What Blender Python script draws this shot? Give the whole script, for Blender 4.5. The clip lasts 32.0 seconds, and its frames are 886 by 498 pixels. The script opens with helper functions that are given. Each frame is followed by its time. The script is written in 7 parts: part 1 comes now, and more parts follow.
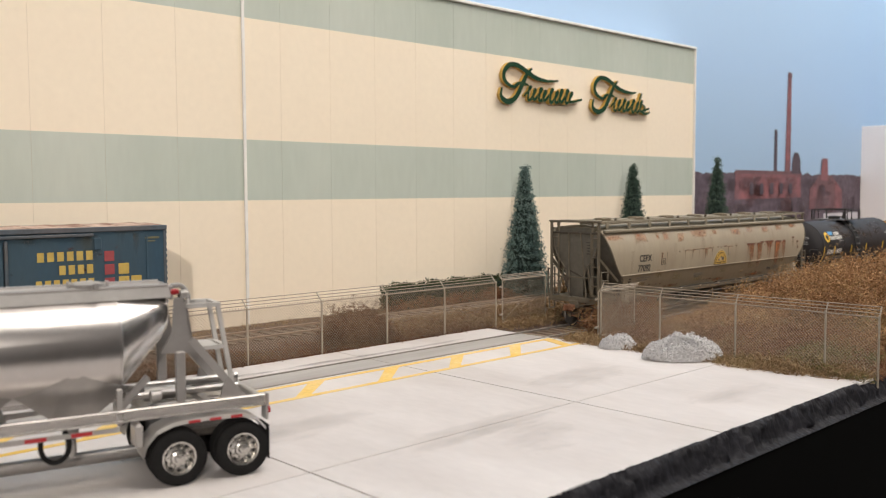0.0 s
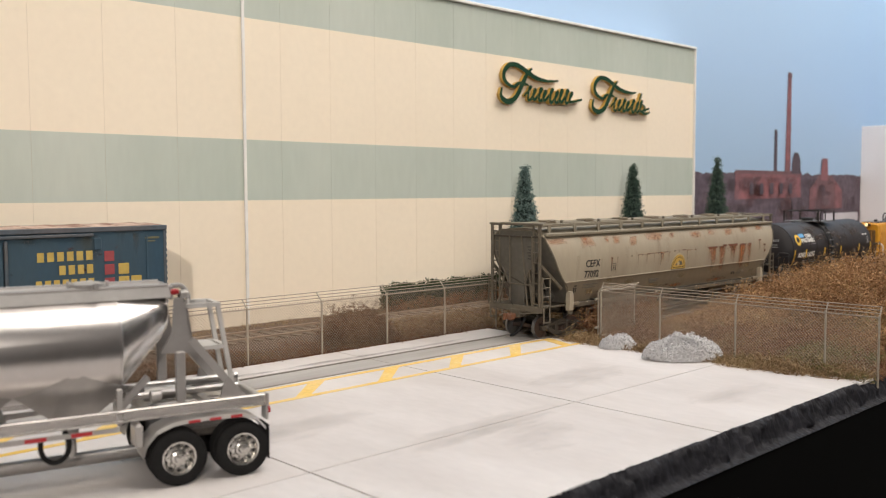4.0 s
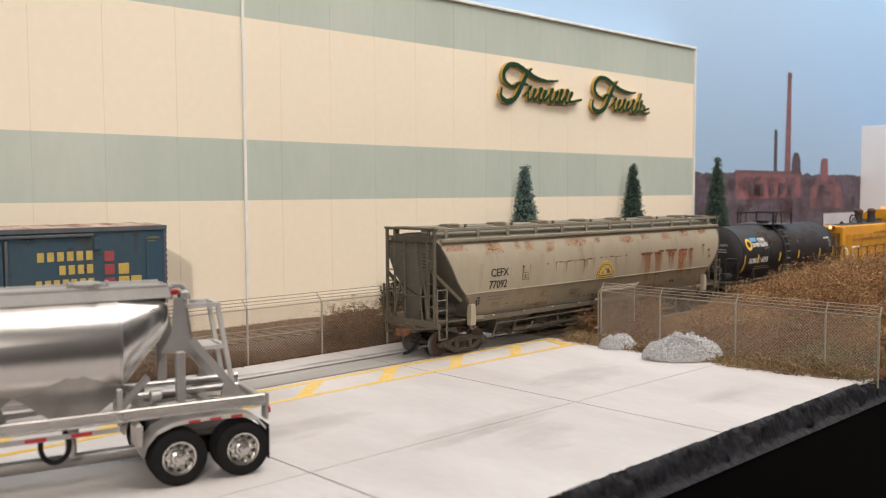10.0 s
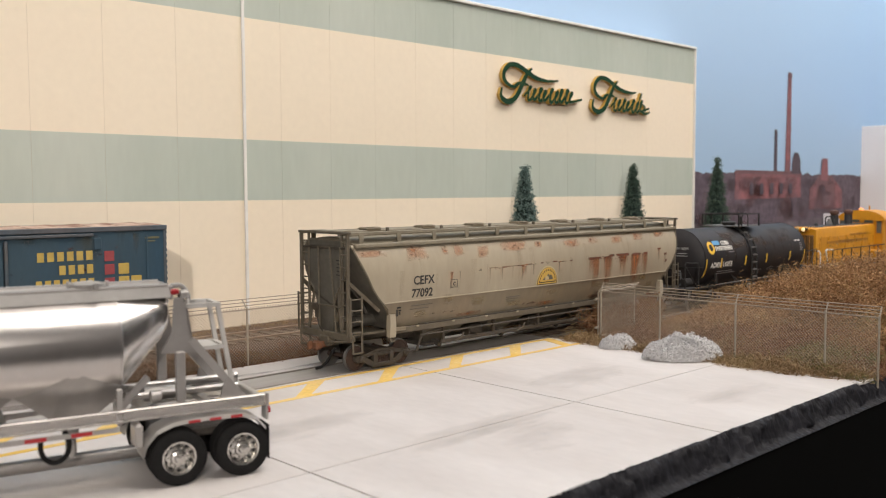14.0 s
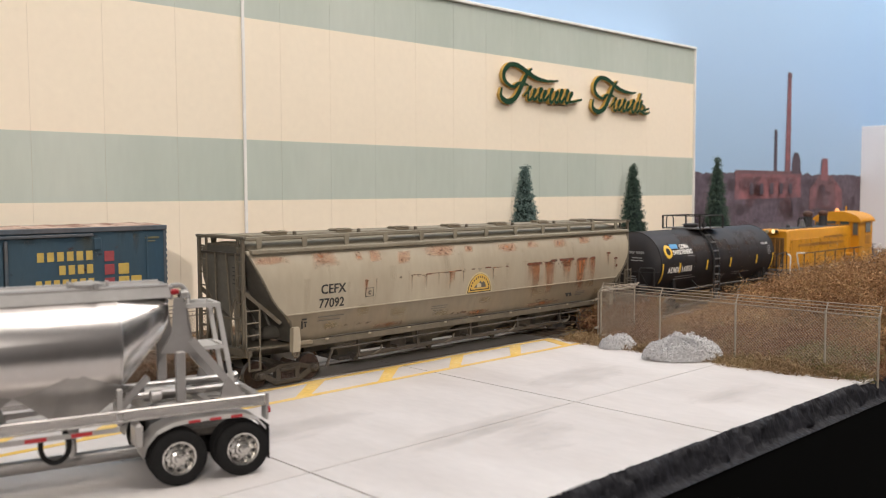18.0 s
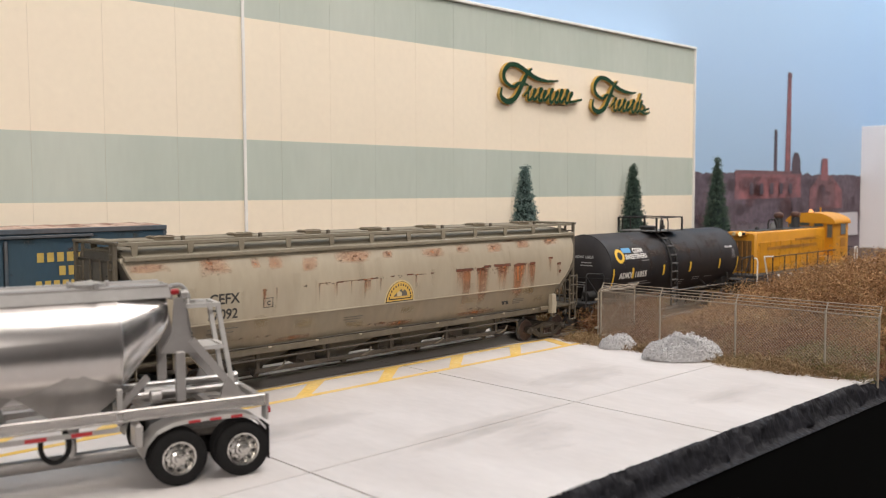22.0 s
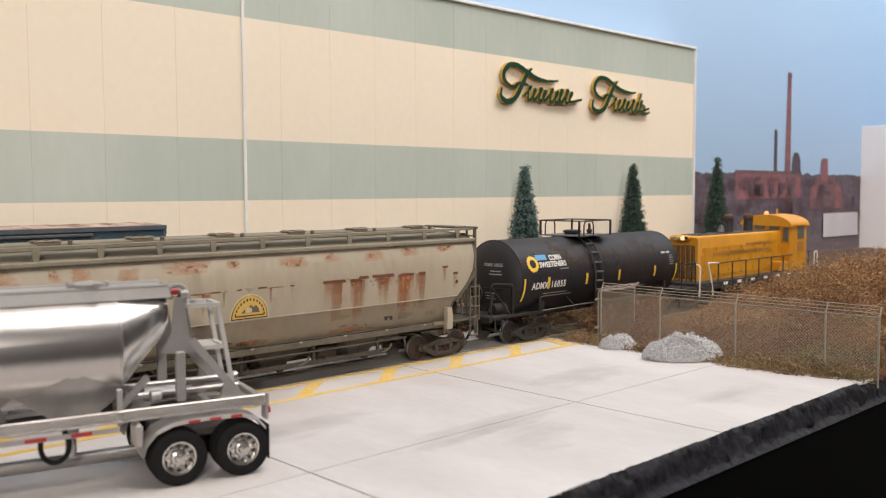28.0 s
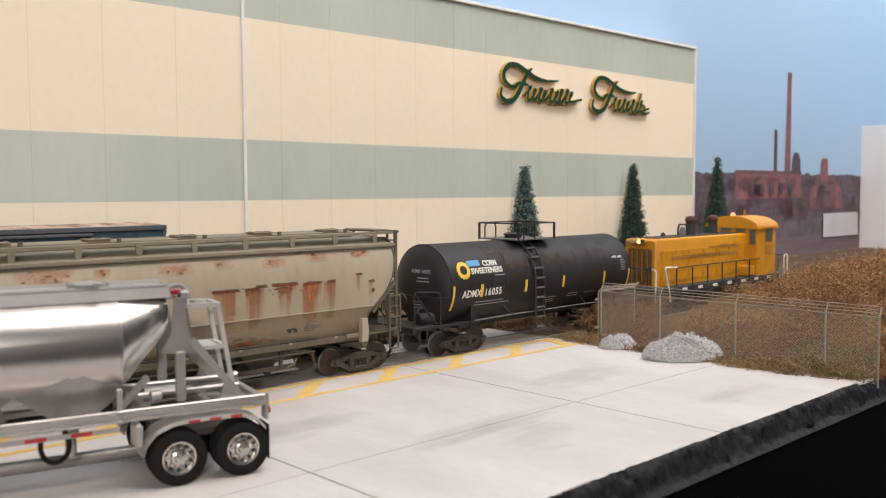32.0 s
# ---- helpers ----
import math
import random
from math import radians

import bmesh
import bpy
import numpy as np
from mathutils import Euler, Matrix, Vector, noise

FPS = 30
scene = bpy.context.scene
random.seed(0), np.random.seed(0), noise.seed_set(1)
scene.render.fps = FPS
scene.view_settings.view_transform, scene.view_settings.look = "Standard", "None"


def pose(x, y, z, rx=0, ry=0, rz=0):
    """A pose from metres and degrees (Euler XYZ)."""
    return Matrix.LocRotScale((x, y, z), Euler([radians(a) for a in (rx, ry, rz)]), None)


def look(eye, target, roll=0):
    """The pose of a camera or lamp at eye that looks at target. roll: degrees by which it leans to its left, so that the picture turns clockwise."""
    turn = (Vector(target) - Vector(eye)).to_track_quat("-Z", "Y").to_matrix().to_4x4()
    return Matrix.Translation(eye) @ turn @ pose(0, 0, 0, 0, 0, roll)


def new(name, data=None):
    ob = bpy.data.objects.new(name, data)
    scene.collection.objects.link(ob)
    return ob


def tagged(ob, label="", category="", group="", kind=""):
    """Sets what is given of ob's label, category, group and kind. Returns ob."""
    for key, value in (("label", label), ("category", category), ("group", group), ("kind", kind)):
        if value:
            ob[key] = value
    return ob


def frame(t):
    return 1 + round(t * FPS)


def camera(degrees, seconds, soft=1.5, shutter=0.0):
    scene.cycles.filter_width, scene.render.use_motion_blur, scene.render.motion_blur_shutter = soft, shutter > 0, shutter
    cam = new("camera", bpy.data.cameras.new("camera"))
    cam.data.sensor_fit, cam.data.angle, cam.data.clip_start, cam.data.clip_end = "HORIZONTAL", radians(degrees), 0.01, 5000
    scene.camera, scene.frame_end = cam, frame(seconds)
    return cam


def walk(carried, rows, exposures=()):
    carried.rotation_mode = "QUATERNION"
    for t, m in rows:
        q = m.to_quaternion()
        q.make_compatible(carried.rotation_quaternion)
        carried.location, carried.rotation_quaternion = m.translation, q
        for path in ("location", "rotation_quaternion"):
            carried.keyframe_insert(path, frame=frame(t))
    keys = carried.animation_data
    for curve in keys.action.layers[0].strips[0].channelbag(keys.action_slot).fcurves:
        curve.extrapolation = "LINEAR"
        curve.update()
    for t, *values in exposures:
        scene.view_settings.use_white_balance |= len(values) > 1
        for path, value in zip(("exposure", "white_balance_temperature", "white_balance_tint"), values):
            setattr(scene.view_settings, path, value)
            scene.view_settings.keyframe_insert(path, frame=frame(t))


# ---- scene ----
# A model railway at 1:87. Lengths below are given in metres of the prototype and brought to the model's size by S.
S = 1 / 87.1
EYE = (0.0, 0.0, 6.0)
YAW, PITCH, ROLL = 0.8094, -0.0648, -0.252

cam = camera(52.65, 32.0, soft=1.1)
view = look([c * S for c in EYE],
            [(EYE[0] + math.cos(PITCH) * math.cos(YAW)) * S,
             (EYE[1] + math.cos(PITCH) * math.sin(YAW)) * S,
             (EYE[2] + math.sin(PITCH)) * S], ROLL)
cam.data.dof.use_dof, cam.data.dof.focus_distance, cam.data.dof.aperture_fstop = True, 0.36, 29.0
walk(cam, [(0, view), (32, view)], exposures=[(0, 0.06, 6500, 10), (13, 0.06, 6500, 10), (20, 0.09, 6380, 11), (32, 0.09, 6380, 11)])

# ---- light ----
world = bpy.data.worlds.new("room_air")
scene.world = world
world.use_nodes = True
world.node_tree.nodes["Background"].inputs["Color"].default_value = (0.8, 0.85, 1.0, 1)
world.node_tree.nodes["Background"].inputs["Strength"].default_value = 0.02


def area_lamp(name, eye, target, sx, sy, watts, colour):
    data = bpy.data.lights.new(name, "AREA")
    data.shape, data.size, data.size_y = "RECTANGLE", sx, sy
    data.energy, data.color = watts, colour
    ob = new(name, data)
    ob.matrix_world = look(eye, target)
    return ob


# strip lamps over the layout and a room lamp on the ceiling behind the camera
WARM = (1.0, 0.92, 0.845)
area_lamp("strip_light", (1.63, -0.22, 0.98), (1.63, 0.25, 0.0), 3.35, 0.30, 24.6, WARM)
area_lamp("strip_light", (1.63, 0.20, 0.98), (1.63, 0.20, 0.0), 3.35, 0.26, 10.6, WARM)
area_lamp("room_light", (-1.45, -1.9, 0.86), (0.2, 0.3, 0.0), 0.07, 0.07, 31.0, WARM)

# ---- materials ----


def mul(c, k):
    return (min(1, c[0] * k), min(1, c[1] * k), min(1, c[2] * k), 1.0)


def mat(name, col, rough=0.6, metal=0.0, col2=None, scale=0.5, amount=0.6, fine=6.0, grain=0.12, bump=0.0,
        rand=0.0, island=0.0, stretch=None, spec=0.5):
    """col and col2 mixed by large blotches, fine grain on top; scales in cycles per metre of the prototype."""
    m = bpy.data.materials.new(name)
    m.use_nodes = True
    nt = m.node_tree
    N, L = nt.nodes, nt.links
    bs = N["Principled BSDF"]
    bs.inputs["Roughness"].default_value = rough
    bs.inputs["Metallic"].default_value = metal
    bs.inputs["Specular IOR Level"].default_value = spec
    tc = N.new("ShaderNodeTexCoord")
    vec = tc.outputs["Object"]
    if stretch:
        mp = N.new("ShaderNodeMapping")
        mp.inputs["Scale"].default_value = stretch
        L.new(vec, mp.inputs["Vector"])
        vec = mp.outputs["Vector"]
    n1 = N.new("ShaderNodeTexNoise")
    n1.inputs["Scale"].default_value = scale / S
    n1.inputs["Detail"].default_value = 5
    n1.inputs["Roughness"].default_value = 0.6
    L.new(vec, n1.inputs["Vector"])
    ramp = N.new("ShaderNodeMapRange")
    ramp.inputs["From Min"].default_value = 0.35
    ramp.inputs["From Max"].default_value = 0.68
    ramp.inputs["To Max"].default_value = amount
    L.new(n1.outputs["Fac"], ramp.inputs["Value"])
    mx = N.new("ShaderNodeMix")
    mx.data_type = "RGBA"
    mx.inputs["A"].default_value = col
    mx.inputs["B"].default_value = col2 or mul(col, 0.75)
    L.new(ramp.outputs["Result"], mx.inputs["Factor"])
    out = mx.outputs["Result"]
    n2 = N.new("ShaderNodeTexNoise")
    n2.inputs["Scale"].default_value = fine / S
    n2.inputs["Detail"].default_value = 4
    L.new(vec, n2.inputs["Vector"])
    mr = N.new("ShaderNodeMapRange")
    mr.inputs["From Min"].default_value, mr.inputs["From Max"].default_value = 0.25, 0.75
    mr.inputs["To Min"].default_value, mr.inputs["To Max"].default_value = 1 - grain, 1 + grain
    L.new(n2.outputs["Fac"], mr.inputs["Value"])
    val = mr.outputs["Result"]
    for kind, k in (("ShaderNodeObjectInfo", rand), ("ShaderNodeNewGeometry", island)):
        if k:
            oi = N.new(kind)
            r = N.new("ShaderNodeMapRange")
            r.inputs["To Min"].default_value, r.inputs["To Max"].default_value = 1 - k, 1 + k
            L.new(oi.outputs["Random" if rand == k and kind.endswith("Info") else "Random Per Island"], r.inputs["Value"])
            mm = N.new("ShaderNodeMath")
            mm.operation = "MULTIPLY"
            L.new(val, mm.inputs[0])
            L.new(r.outputs["Result"], mm.inputs[1])
            val = mm.outputs["Value"]
    vm = N.new("ShaderNodeVectorMath")
    vm.operation = "SCALE"
    L.new(out, vm.inputs[0])
    L.new(val, vm.inputs["Scale"])
    L.new(vm.outputs["Vector"], bs.inputs["Base Color"])
    if bump:
        b = N.new("ShaderNodeBump")
        b.inputs["Strength"].default_value = 1.0
        b.inputs["Distance"].default_value = bump * S
        L.new(n2.outputs["Fac"], b.inputs["Height"])
        L.new(b.outputs["Normal"], bs.inputs["Normal"])
    return m


def decal(name, col, col2, scale=3.0, hard=2.5, stretch=(1, 1, 1), top=0.9):
    """A thin stain that fades out to its rim: its cover follows the patch's own UV and a noise."""
    m = bpy.data.materials.new(name)
    m.use_nodes = True
    nt = m.node_tree
    N, L = nt.nodes, nt.links
    bs = N["Principled BSDF"]
    bs.inputs["Roughness"].default_value = 0.85
    tc = N.new("ShaderNodeTexCoord")
    mp = N.new("ShaderNodeMapping")
    mp.inputs["Scale"].default_value = stretch
    L.new(tc.outputs["Object"], mp.inputs["Vector"])
    n = N.new("ShaderNodeTexNoise")
    n.inputs["Scale"].default_value, n.inputs["Detail"].default_value = scale / S, 6
    n.inputs["Roughness"].default_value = 0.7
    L.new(mp.outputs["Vector"], n.inputs["Vector"])
    mx = N.new("ShaderNodeMix")
    mx.data_type = "RGBA"
    mx.inputs["A"].default_value, mx.inputs["B"].default_value = col, col2
    L.new(n.outputs["Fac"], mx.inputs["Factor"])
    L.new(mx.outputs["Result"], bs.inputs["Base Color"])
    at = N.new("ShaderNodeVertexColor")
    at.layer_name = "cover"
    s1 = N.new("ShaderNodeMath")
    s1.operation = "MULTIPLY_ADD"
    s1.inputs[1].default_value, s1.inputs[2].default_value = 3.4, -1.7
    L.new(n.outputs["Fac"], s1.inputs[0])
    s2 = N.new("ShaderNodeMath")
    s2.operation = "ADD"
    L.new(at.outputs["Color"], s2.inputs[0])
    L.new(s1.outputs["Value"], s2.inputs[1])
    s3 = N.new("ShaderNodeMapRange")
    s3.inputs["From Min"].default_value = 0.5 - 0.5 / hard
    s3.inputs["From Max"].default_value = 0.5 + 0.5 / hard
    s3.inputs["To Max"].default_value = top
    L.new(s2.outputs["Value"], s3.inputs["Value"])
    tr = N.new("ShaderNodeBsdfTransparent")
    ms = N.new("ShaderNodeMixShader")
    L.new(s3.outputs["Result"], ms.inputs["Fac"])
    L.new(tr.outputs["BSDF"], ms.inputs[1])
    L.new(bs.outputs["BSDF"], ms.inputs[2])
    L.new(ms.outputs["Shader"], N["Material Output"].inputs["Surface"])
    return m


def glow(name, col, strength):
    m = bpy.data.materials.new(name)
    m.use_nodes = True
    bs = m.node_tree.nodes["Principled BSDF"]
    bs.inputs["Base Color"].default_value = col
    bs.inputs["Emission Color"].default_value = col
    bs.inputs["Emission Strength"].default_value = strength
    return m


CREAM = mat("cream_wall_paint", (0.87, 0.768, 0.612, 1), 0.7, col2=(0.84, 0.733, 0.577, 1), scale=0.08, amount=0.7, fine=3, grain=0.02)
SAGE = mat("sage_wall_paint", (0.435, 0.49, 0.425, 1), 0.75, col2=(0.53, 0.57, 0.505, 1), scale=0.12, amount=0.9, fine=3, grain=0.03,
           stretch=(1, 1, 0.25))
TRIM = mat("white_trim_paint", (0.82, 0.80, 0.76, 1), 0.6, grain=0.03)
JOINT = mat("panel_joint", (0.70, 0.62, 0.49, 1), 0.8)
CONCRETE = mat("pale_concrete", (0.61, 0.575, 0.555, 1), 0.7, col2=(0.44, 0.40, 0.375, 1), scale=0.17, amount=0.85, fine=5, grain=0.035,
               bump=0.004, stretch=(1, 0.35, 1))
CONCRETE_IN = mat("track_infill_concrete", (0.40, 0.375, 0.35, 1), 0.8, col2=(0.26, 0.24, 0.22, 1), scale=0.5, amount=0.8, fine=5, grain=0.05,
                  bump=0.004, stretch=(0.15, 1, 1))
SEAM = mat("concrete_seam", (0.42, 0.385, 0.36, 1), 0.9, grain=0.3)
YELLOW_LINE = mat("yellow_road_paint", (0.70, 0.45, 0.085, 1), 0.75, col2=(0.72, 0.55, 0.26, 1), scale=0.9, amount=0.8, fine=8, grain=0.12)
FOAM = mat("black_table_edge", (0.012, 0.012, 0.0145, 1), 0.6, col2=(0.022, 0.022, 0.027, 1), scale=0.9, fine=3, grain=0.3, bump=0.10, spec=0.12)
FASCIA = mat("black_fascia_cloth", (0.0025, 0.0025, 0.0025, 1), 0.95, grain=0.1, spec=0.05)
SOIL = mat("brown_scenic_soil", (0.095, 0.052, 0.032, 1), 0.95, col2=(0.055, 0.035, 0.022, 1), scale=0.8, fine=7, grain=0.35, bump=0.05)
PALE_SOIL = mat("tan_bare_ground", (0.36, 0.225, 0.145, 1), 0.95, col2=(0.27, 0.16, 0.10, 1), scale=0.4, fine=5, grain=0.15, bump=0.03)
# unseen room walls, set dark to deepen the reflections in the trailer's barrel
ROOM_WALL = mat("room_wall_paint", (0.13, 0.125, 0.12, 1), 0.8, scale=0.02, grain=0.02)
CEILING = mat("white_ceiling_paint", (0.78, 0.77, 0.75, 1), 0.85, scale=0.02, grain=0.02)
CARPET = mat("grey_carpet", (0.07, 0.066, 0.065, 1), 0.95, scale=0.1, grain=0.2)
GALV = mat("galvanised_steel", (0.43, 0.375, 0.30, 1), 0.5, 0.35, scale=2, fine=9, grain=0.15)
RAIL = mat("weathered_rail", (0.40, 0.30, 0.22, 1), 0.5, 0.3, col2=(0.22, 0.13, 0.08, 1), scale=2, fine=8, grain=0.2)
RAIL_TOP = mat("dusty_rail", (0.30, 0.27, 0.245, 1), 0.5, 0.4, col2=(0.20, 0.165, 0.14, 1), scale=0.6, fine=8, grain=0.15)
TIE = mat("weathered_tie", (0.16, 0.115, 0.08, 1), 0.9, col2=(0.24, 0.18, 0.13, 1), scale=2, fine=10, grain=0.25, rand=0.2)
BALLAST = mat("brown_ballast", (0.10, 0.062, 0.042, 1), 0.95, col2=(0.16, 0.105, 0.075, 1), scale=3, fine=12, grain=0.4, bump=0.08)
SILVER = mat("brushed_aluminium", (0.59, 0.56, 0.54, 1), 0.275, 0.98, scale=0.6, amount=0.3, fine=5, grain=0.03)
SILVER_DULL = mat("silver_painted_frame", (0.40, 0.38, 0.36, 1), 0.34, 0.45, scale=1.5, amount=0.35, fine=6, grain=0.06)
RUBBER = mat("black_rubber", (0.009, 0.0085, 0.0085, 1), 0.75, grain=0.2, fine=12, bump=0.01, spec=0.2)
SILVER_BRIGHT = mat("bright_ladder_metal", (0.62, 0.60, 0.575, 1), 0.38, 0.4, grain=0.05)
CHROME = mat("bright_wheel_metal", (0.60, 0.58, 0.55, 1), 0.24, 0.92, grain=0.05)
DARK = mat("dark_underframe", (0.045, 0.04, 0.035, 1), 0.8, col2=(0.09, 0.07, 0.055, 1), scale=2, fine=9, grain=0.3)
RED_LENS = mat("red_lens", (0.36, 0.02, 0.025, 1), 0.35)
WHITE = mat("white_marking", (0.78, 0.76, 0.72, 1), 0.6, grain=0.04)

# ---- shapes ----


class Geo:
    """Vertices and faces gathered for one mesh, in metres of the prototype."""

    def __init__(self):
        self.v, self.f, self.m = [], [], []

    def face(self, idx, mi=0):
        self.f.append(tuple(idx))
        self.m.append(mi)

    def box(self, cx, cy, cz, sx, sy, sz, b=0.0, mi=0, rz=0.0):
        """A box round its centre, with chamfered upright and lying edges where b is given."""
        hx, hy, hz = sx / 2, sy / 2, sz / 2
        base = len(self.v)
        ca, sa = math.cos(rz), math.sin(rz)
        if b <= 0:
            rings = [(-hz, hx, hy, 0), (hz, hx, hy, 0)]
        else:
            b = min(b, hx * 0.9, hy * 0.9, hz * 0.9)
            rings = [(-hz, hx - b, hy - b, b), (-hz + b, hx, hy, b), (hz - b, hx, hy, b), (hz, hx - b, hy - b, b)]
        n = 8 if b > 0 else 4
        for z, x, y, c in rings:
            if b > 0:
                k = b * 0.6
                pts = [(x - k, -y), (x, -y + k), (x, y - k), (x - k, y), (-x + k, y), (-x, y - k), (-x, -y + k), (-x + k, -y)]
            else:
                pts = [(x, -y), (x, y), (-x, y), (-x, -y)]
            for px, py in pts:
                self.v.append((cx + px * ca - py * sa, cy + px * sa + py * ca, cz + z))
        self.skin(base, n, len(rings), True, mi)
        return self

    def skin(self, base, n, rings, caps=True, mi=0, closed=True):
        for r in range(rings - 1):
            for i in range(n if closed else n - 1):
                j = (i + 1) % n
                self.face((base + r * n + i, base + r * n + j, base + (r + 1) * n + j, base + (r + 1) * n + i), mi)
        if caps:
            self.face([base + i for i in reversed(range(n))], mi)
            self.face([base + (rings - 1) * n + i for i in range(n)], mi)

    def rod(self, p0, p1, r, r1=None, seg=8, mi=0, caps=True):
        """A round bar from p0 to p1."""
        p0, p1 = Vector(p0), Vector(p1)
        q = (p1 - p0).to_track_quat("Z", "Y")
        base = len(self.v)
        for p, rad in ((p0, r), (p1, r if r1 is None else r1)):
            for i in range(seg):
                a = 2 * math.pi * i / seg
                w = p + q @ Vector((rad * math.cos(a), rad * math.sin(a), 0))
                self.v.append(tuple(w))
        self.skin(base, seg, 2, caps, mi)
        return self

    def pipe(self, pts, r, seg=6, mi=0):
        for a, b in zip(pts, pts[1:]):
            self.rod(a, b, r, seg=seg, mi=mi)
        return self

    def bar(self, p0, p1, w, h, mi=0):
        """A flat bar of width w (across) and height h from p0 to p1."""
        p0, p1 = Vector(p0), Vector(p1)
        d = (p1 - p0).normalized()
        side = d.cross(Vector((0, 0, 1)))
        if side.length < 1e-3:
            side = Vector((1, 0, 0))
        side.normalize()
        up = side.cross(d)
        base = len(self.v)
        for p in (p0, p1):
            for a, b in ((-1, -1), (1, -1), (1, 1), (-1, 1)):
                self.v.append(tuple(p + side * (a * w / 2) + up * (b * h / 2)))
        self.skin(base, 4, 2, True, mi)
        return self

    def rings(self, rows, caps=True, mi=0, closed=True):
        """Skins a list of rings of equal length."""
        base = len(self.v)
        n = len(rows[0])
        for row in rows:
            self.v.extend(tuple(p) for p in row)
        self.skin(base, n, len(rows), caps, mi, closed)
        return self

    def lathe(self, prof, origin, axis="x", seg=24, mi=0, caps=True):
        """Turns a profile of (along, radius) round an axis."""
        rows = []
        for d, r in prof:
            ring = []
            for i in range(seg):
                a = 2 * math.pi * i / seg
                c, s = r * math.cos(a), r * math.sin(a)
                o = {"x": (d, c, s), "y": (s, d, c), "z": (c, s, d)}[axis]
                ring.append((origin[0] + o[0], origin[1] + o[1], origin[2] + o[2]))
            rows.append(ring)
        return self.rings(rows, caps, mi)

    def prism(self, poly, y0, y1, plane="xz", mi=0):
        """A flat outline given thickness; plane xz is drawn out along y, yz along x, xy along z."""
        at = {"xz": lambda a, b, t: (a, t, b), "yz": lambda a, b, t: (t, a, b), "xy": lambda a, b, t: (a, b, t)}[plane]
        return self.rings([[at(a, b, t) for a, b in poly] for t in (y0, y1)], True, mi)

    def mesh(self, name, mats, angle=35, smooth=True):
        me = bpy.data.meshes.new(name)
        me.from_pydata([(x * S, y * S, z * S) for x, y, z in self.v], [], self.f)
        for m in mats:
            me.materials.append(m)
        if len(mats) > 1:
            me.polygons.foreach_set("material_index", self.m)
        bm = bmesh.new()
        bm.from_mesh(me)
        bmesh.ops.recalc_face_normals(bm, faces=bm.faces)
        bm.to_mesh(me)
        bm.free()
        if smooth:
            me.shade_smooth()
            me.set_sharp_from_angle(angle=radians(angle))
        me.update()
        return me


def at(x, y, z, rx=0, ry=0, rz=0):
    return pose(x * S, y * S, z * S, rx, ry, rz)


def thing(name, x, y, z, rz, label, category, group="", kind=""):
    """An Empty at the base of a thing that is made of parts."""
    ob = new(name)
    ob.empty_display_size = 0.01
    ob.matrix_world = at(x, y, z, 0, 0, rz)
    return tagged(ob, label, category, group, kind)


def part(name, geo, material, parent=None, label="", m=None, angle=35, kind=""):
    """Links a shape as one mesh object under a thing or a part."""
    mats = material if isinstance(material, (list, tuple)) else [material]
    me = geo if isinstance(geo, bpy.types.Mesh) else geo.mesh(name, mats, angle)
    ob = new(name, me)
    if parent:
        ob.parent = parent
    if m is not None:
        ob.matrix_basis = m
    return tagged(ob, label, kind=kind)


def solid(name, geo, material, label, category, m=None, group="", kind="", angle=35):
    """A thing that is one mesh."""
    ob = part(name, geo, material, None, "", m, angle)
    return tagged(ob, label, category, group, kind)


def lettering(name, text, size, material, parent, m, squeeze=1.0, depth=0.004, space=1.0, bold=0.0):
    """Raised letters from the built-in font, as a mesh; size is the letters' height."""
    cu = bpy.data.curves.new(name, "FONT")
    cu.body, cu.size, cu.extrude, cu.space_character = text, size * 1.38 * S, depth * S, space
    cu.align_x, cu.offset = "LEFT", bold * S
    cu.resolution_u = 3
    tmp = bpy.data.objects.new(name, cu)
    scene.collection.objects.link(tmp)
    bpy.context.view_layer.update()
    me = bpy.data.meshes.new_from_object(tmp.evaluated_get(bpy.context.evaluated_depsgraph_get()))
    bpy.data.objects.remove(tmp)
    for v in me.vertices:
        v.co.x *= squeeze
    me.materials.clear()
    me.materials.append(material)
    ob = new(name, me)
    ob.parent, ob.matrix_basis = parent, m
    return ob


# ---- room round the layout ----
YW, YB = 34.0, 36.0          # face of the building, backdrop


def room():
    # out of view; dark walls and floor keep bounce and reflections low
    x0, x1, y0, y1, z0, z1 = -190, 190, -270, 52, -105, 92
    def wallbox(name, ax, ay, bx, by):
        g = Geo()
        g.box((ax + bx) / 2, (ay + by) / 2, (z0 + z1) / 2, bx - ax, by - ay, z1 - z0)
        solid(name, g, ROOM_WALL, "plain dark unseen wall of the layout room", "wall", kind="structure")
    wallbox("wall_north", x0, y1, x1, y1 + 6)
    wallbox("wall_south", x0, y0 - 6, x1, y0)
    wallbox("wall_west", x0 - 6, y0 - 6, x0, y1 + 6)
    wallbox("wall_east", x1, y0 - 6, x1 + 6, y1 + 6)
    solid("floor", Geo().box(0, (y0 + y1) / 2, z0 - 2, x1 - x0 + 12, y1 - y0 + 12, 4), CARPET, "plain grey carpeted room floor", "floor", kind="structure")
    solid("ceiling", Geo().box(0, (y0 + y1) / 2, z1 + 2, x1 - x0 + 12, y1 - y0 + 12, 4), CEILING, "plain white room ceiling", "ceiling", kind="structure")


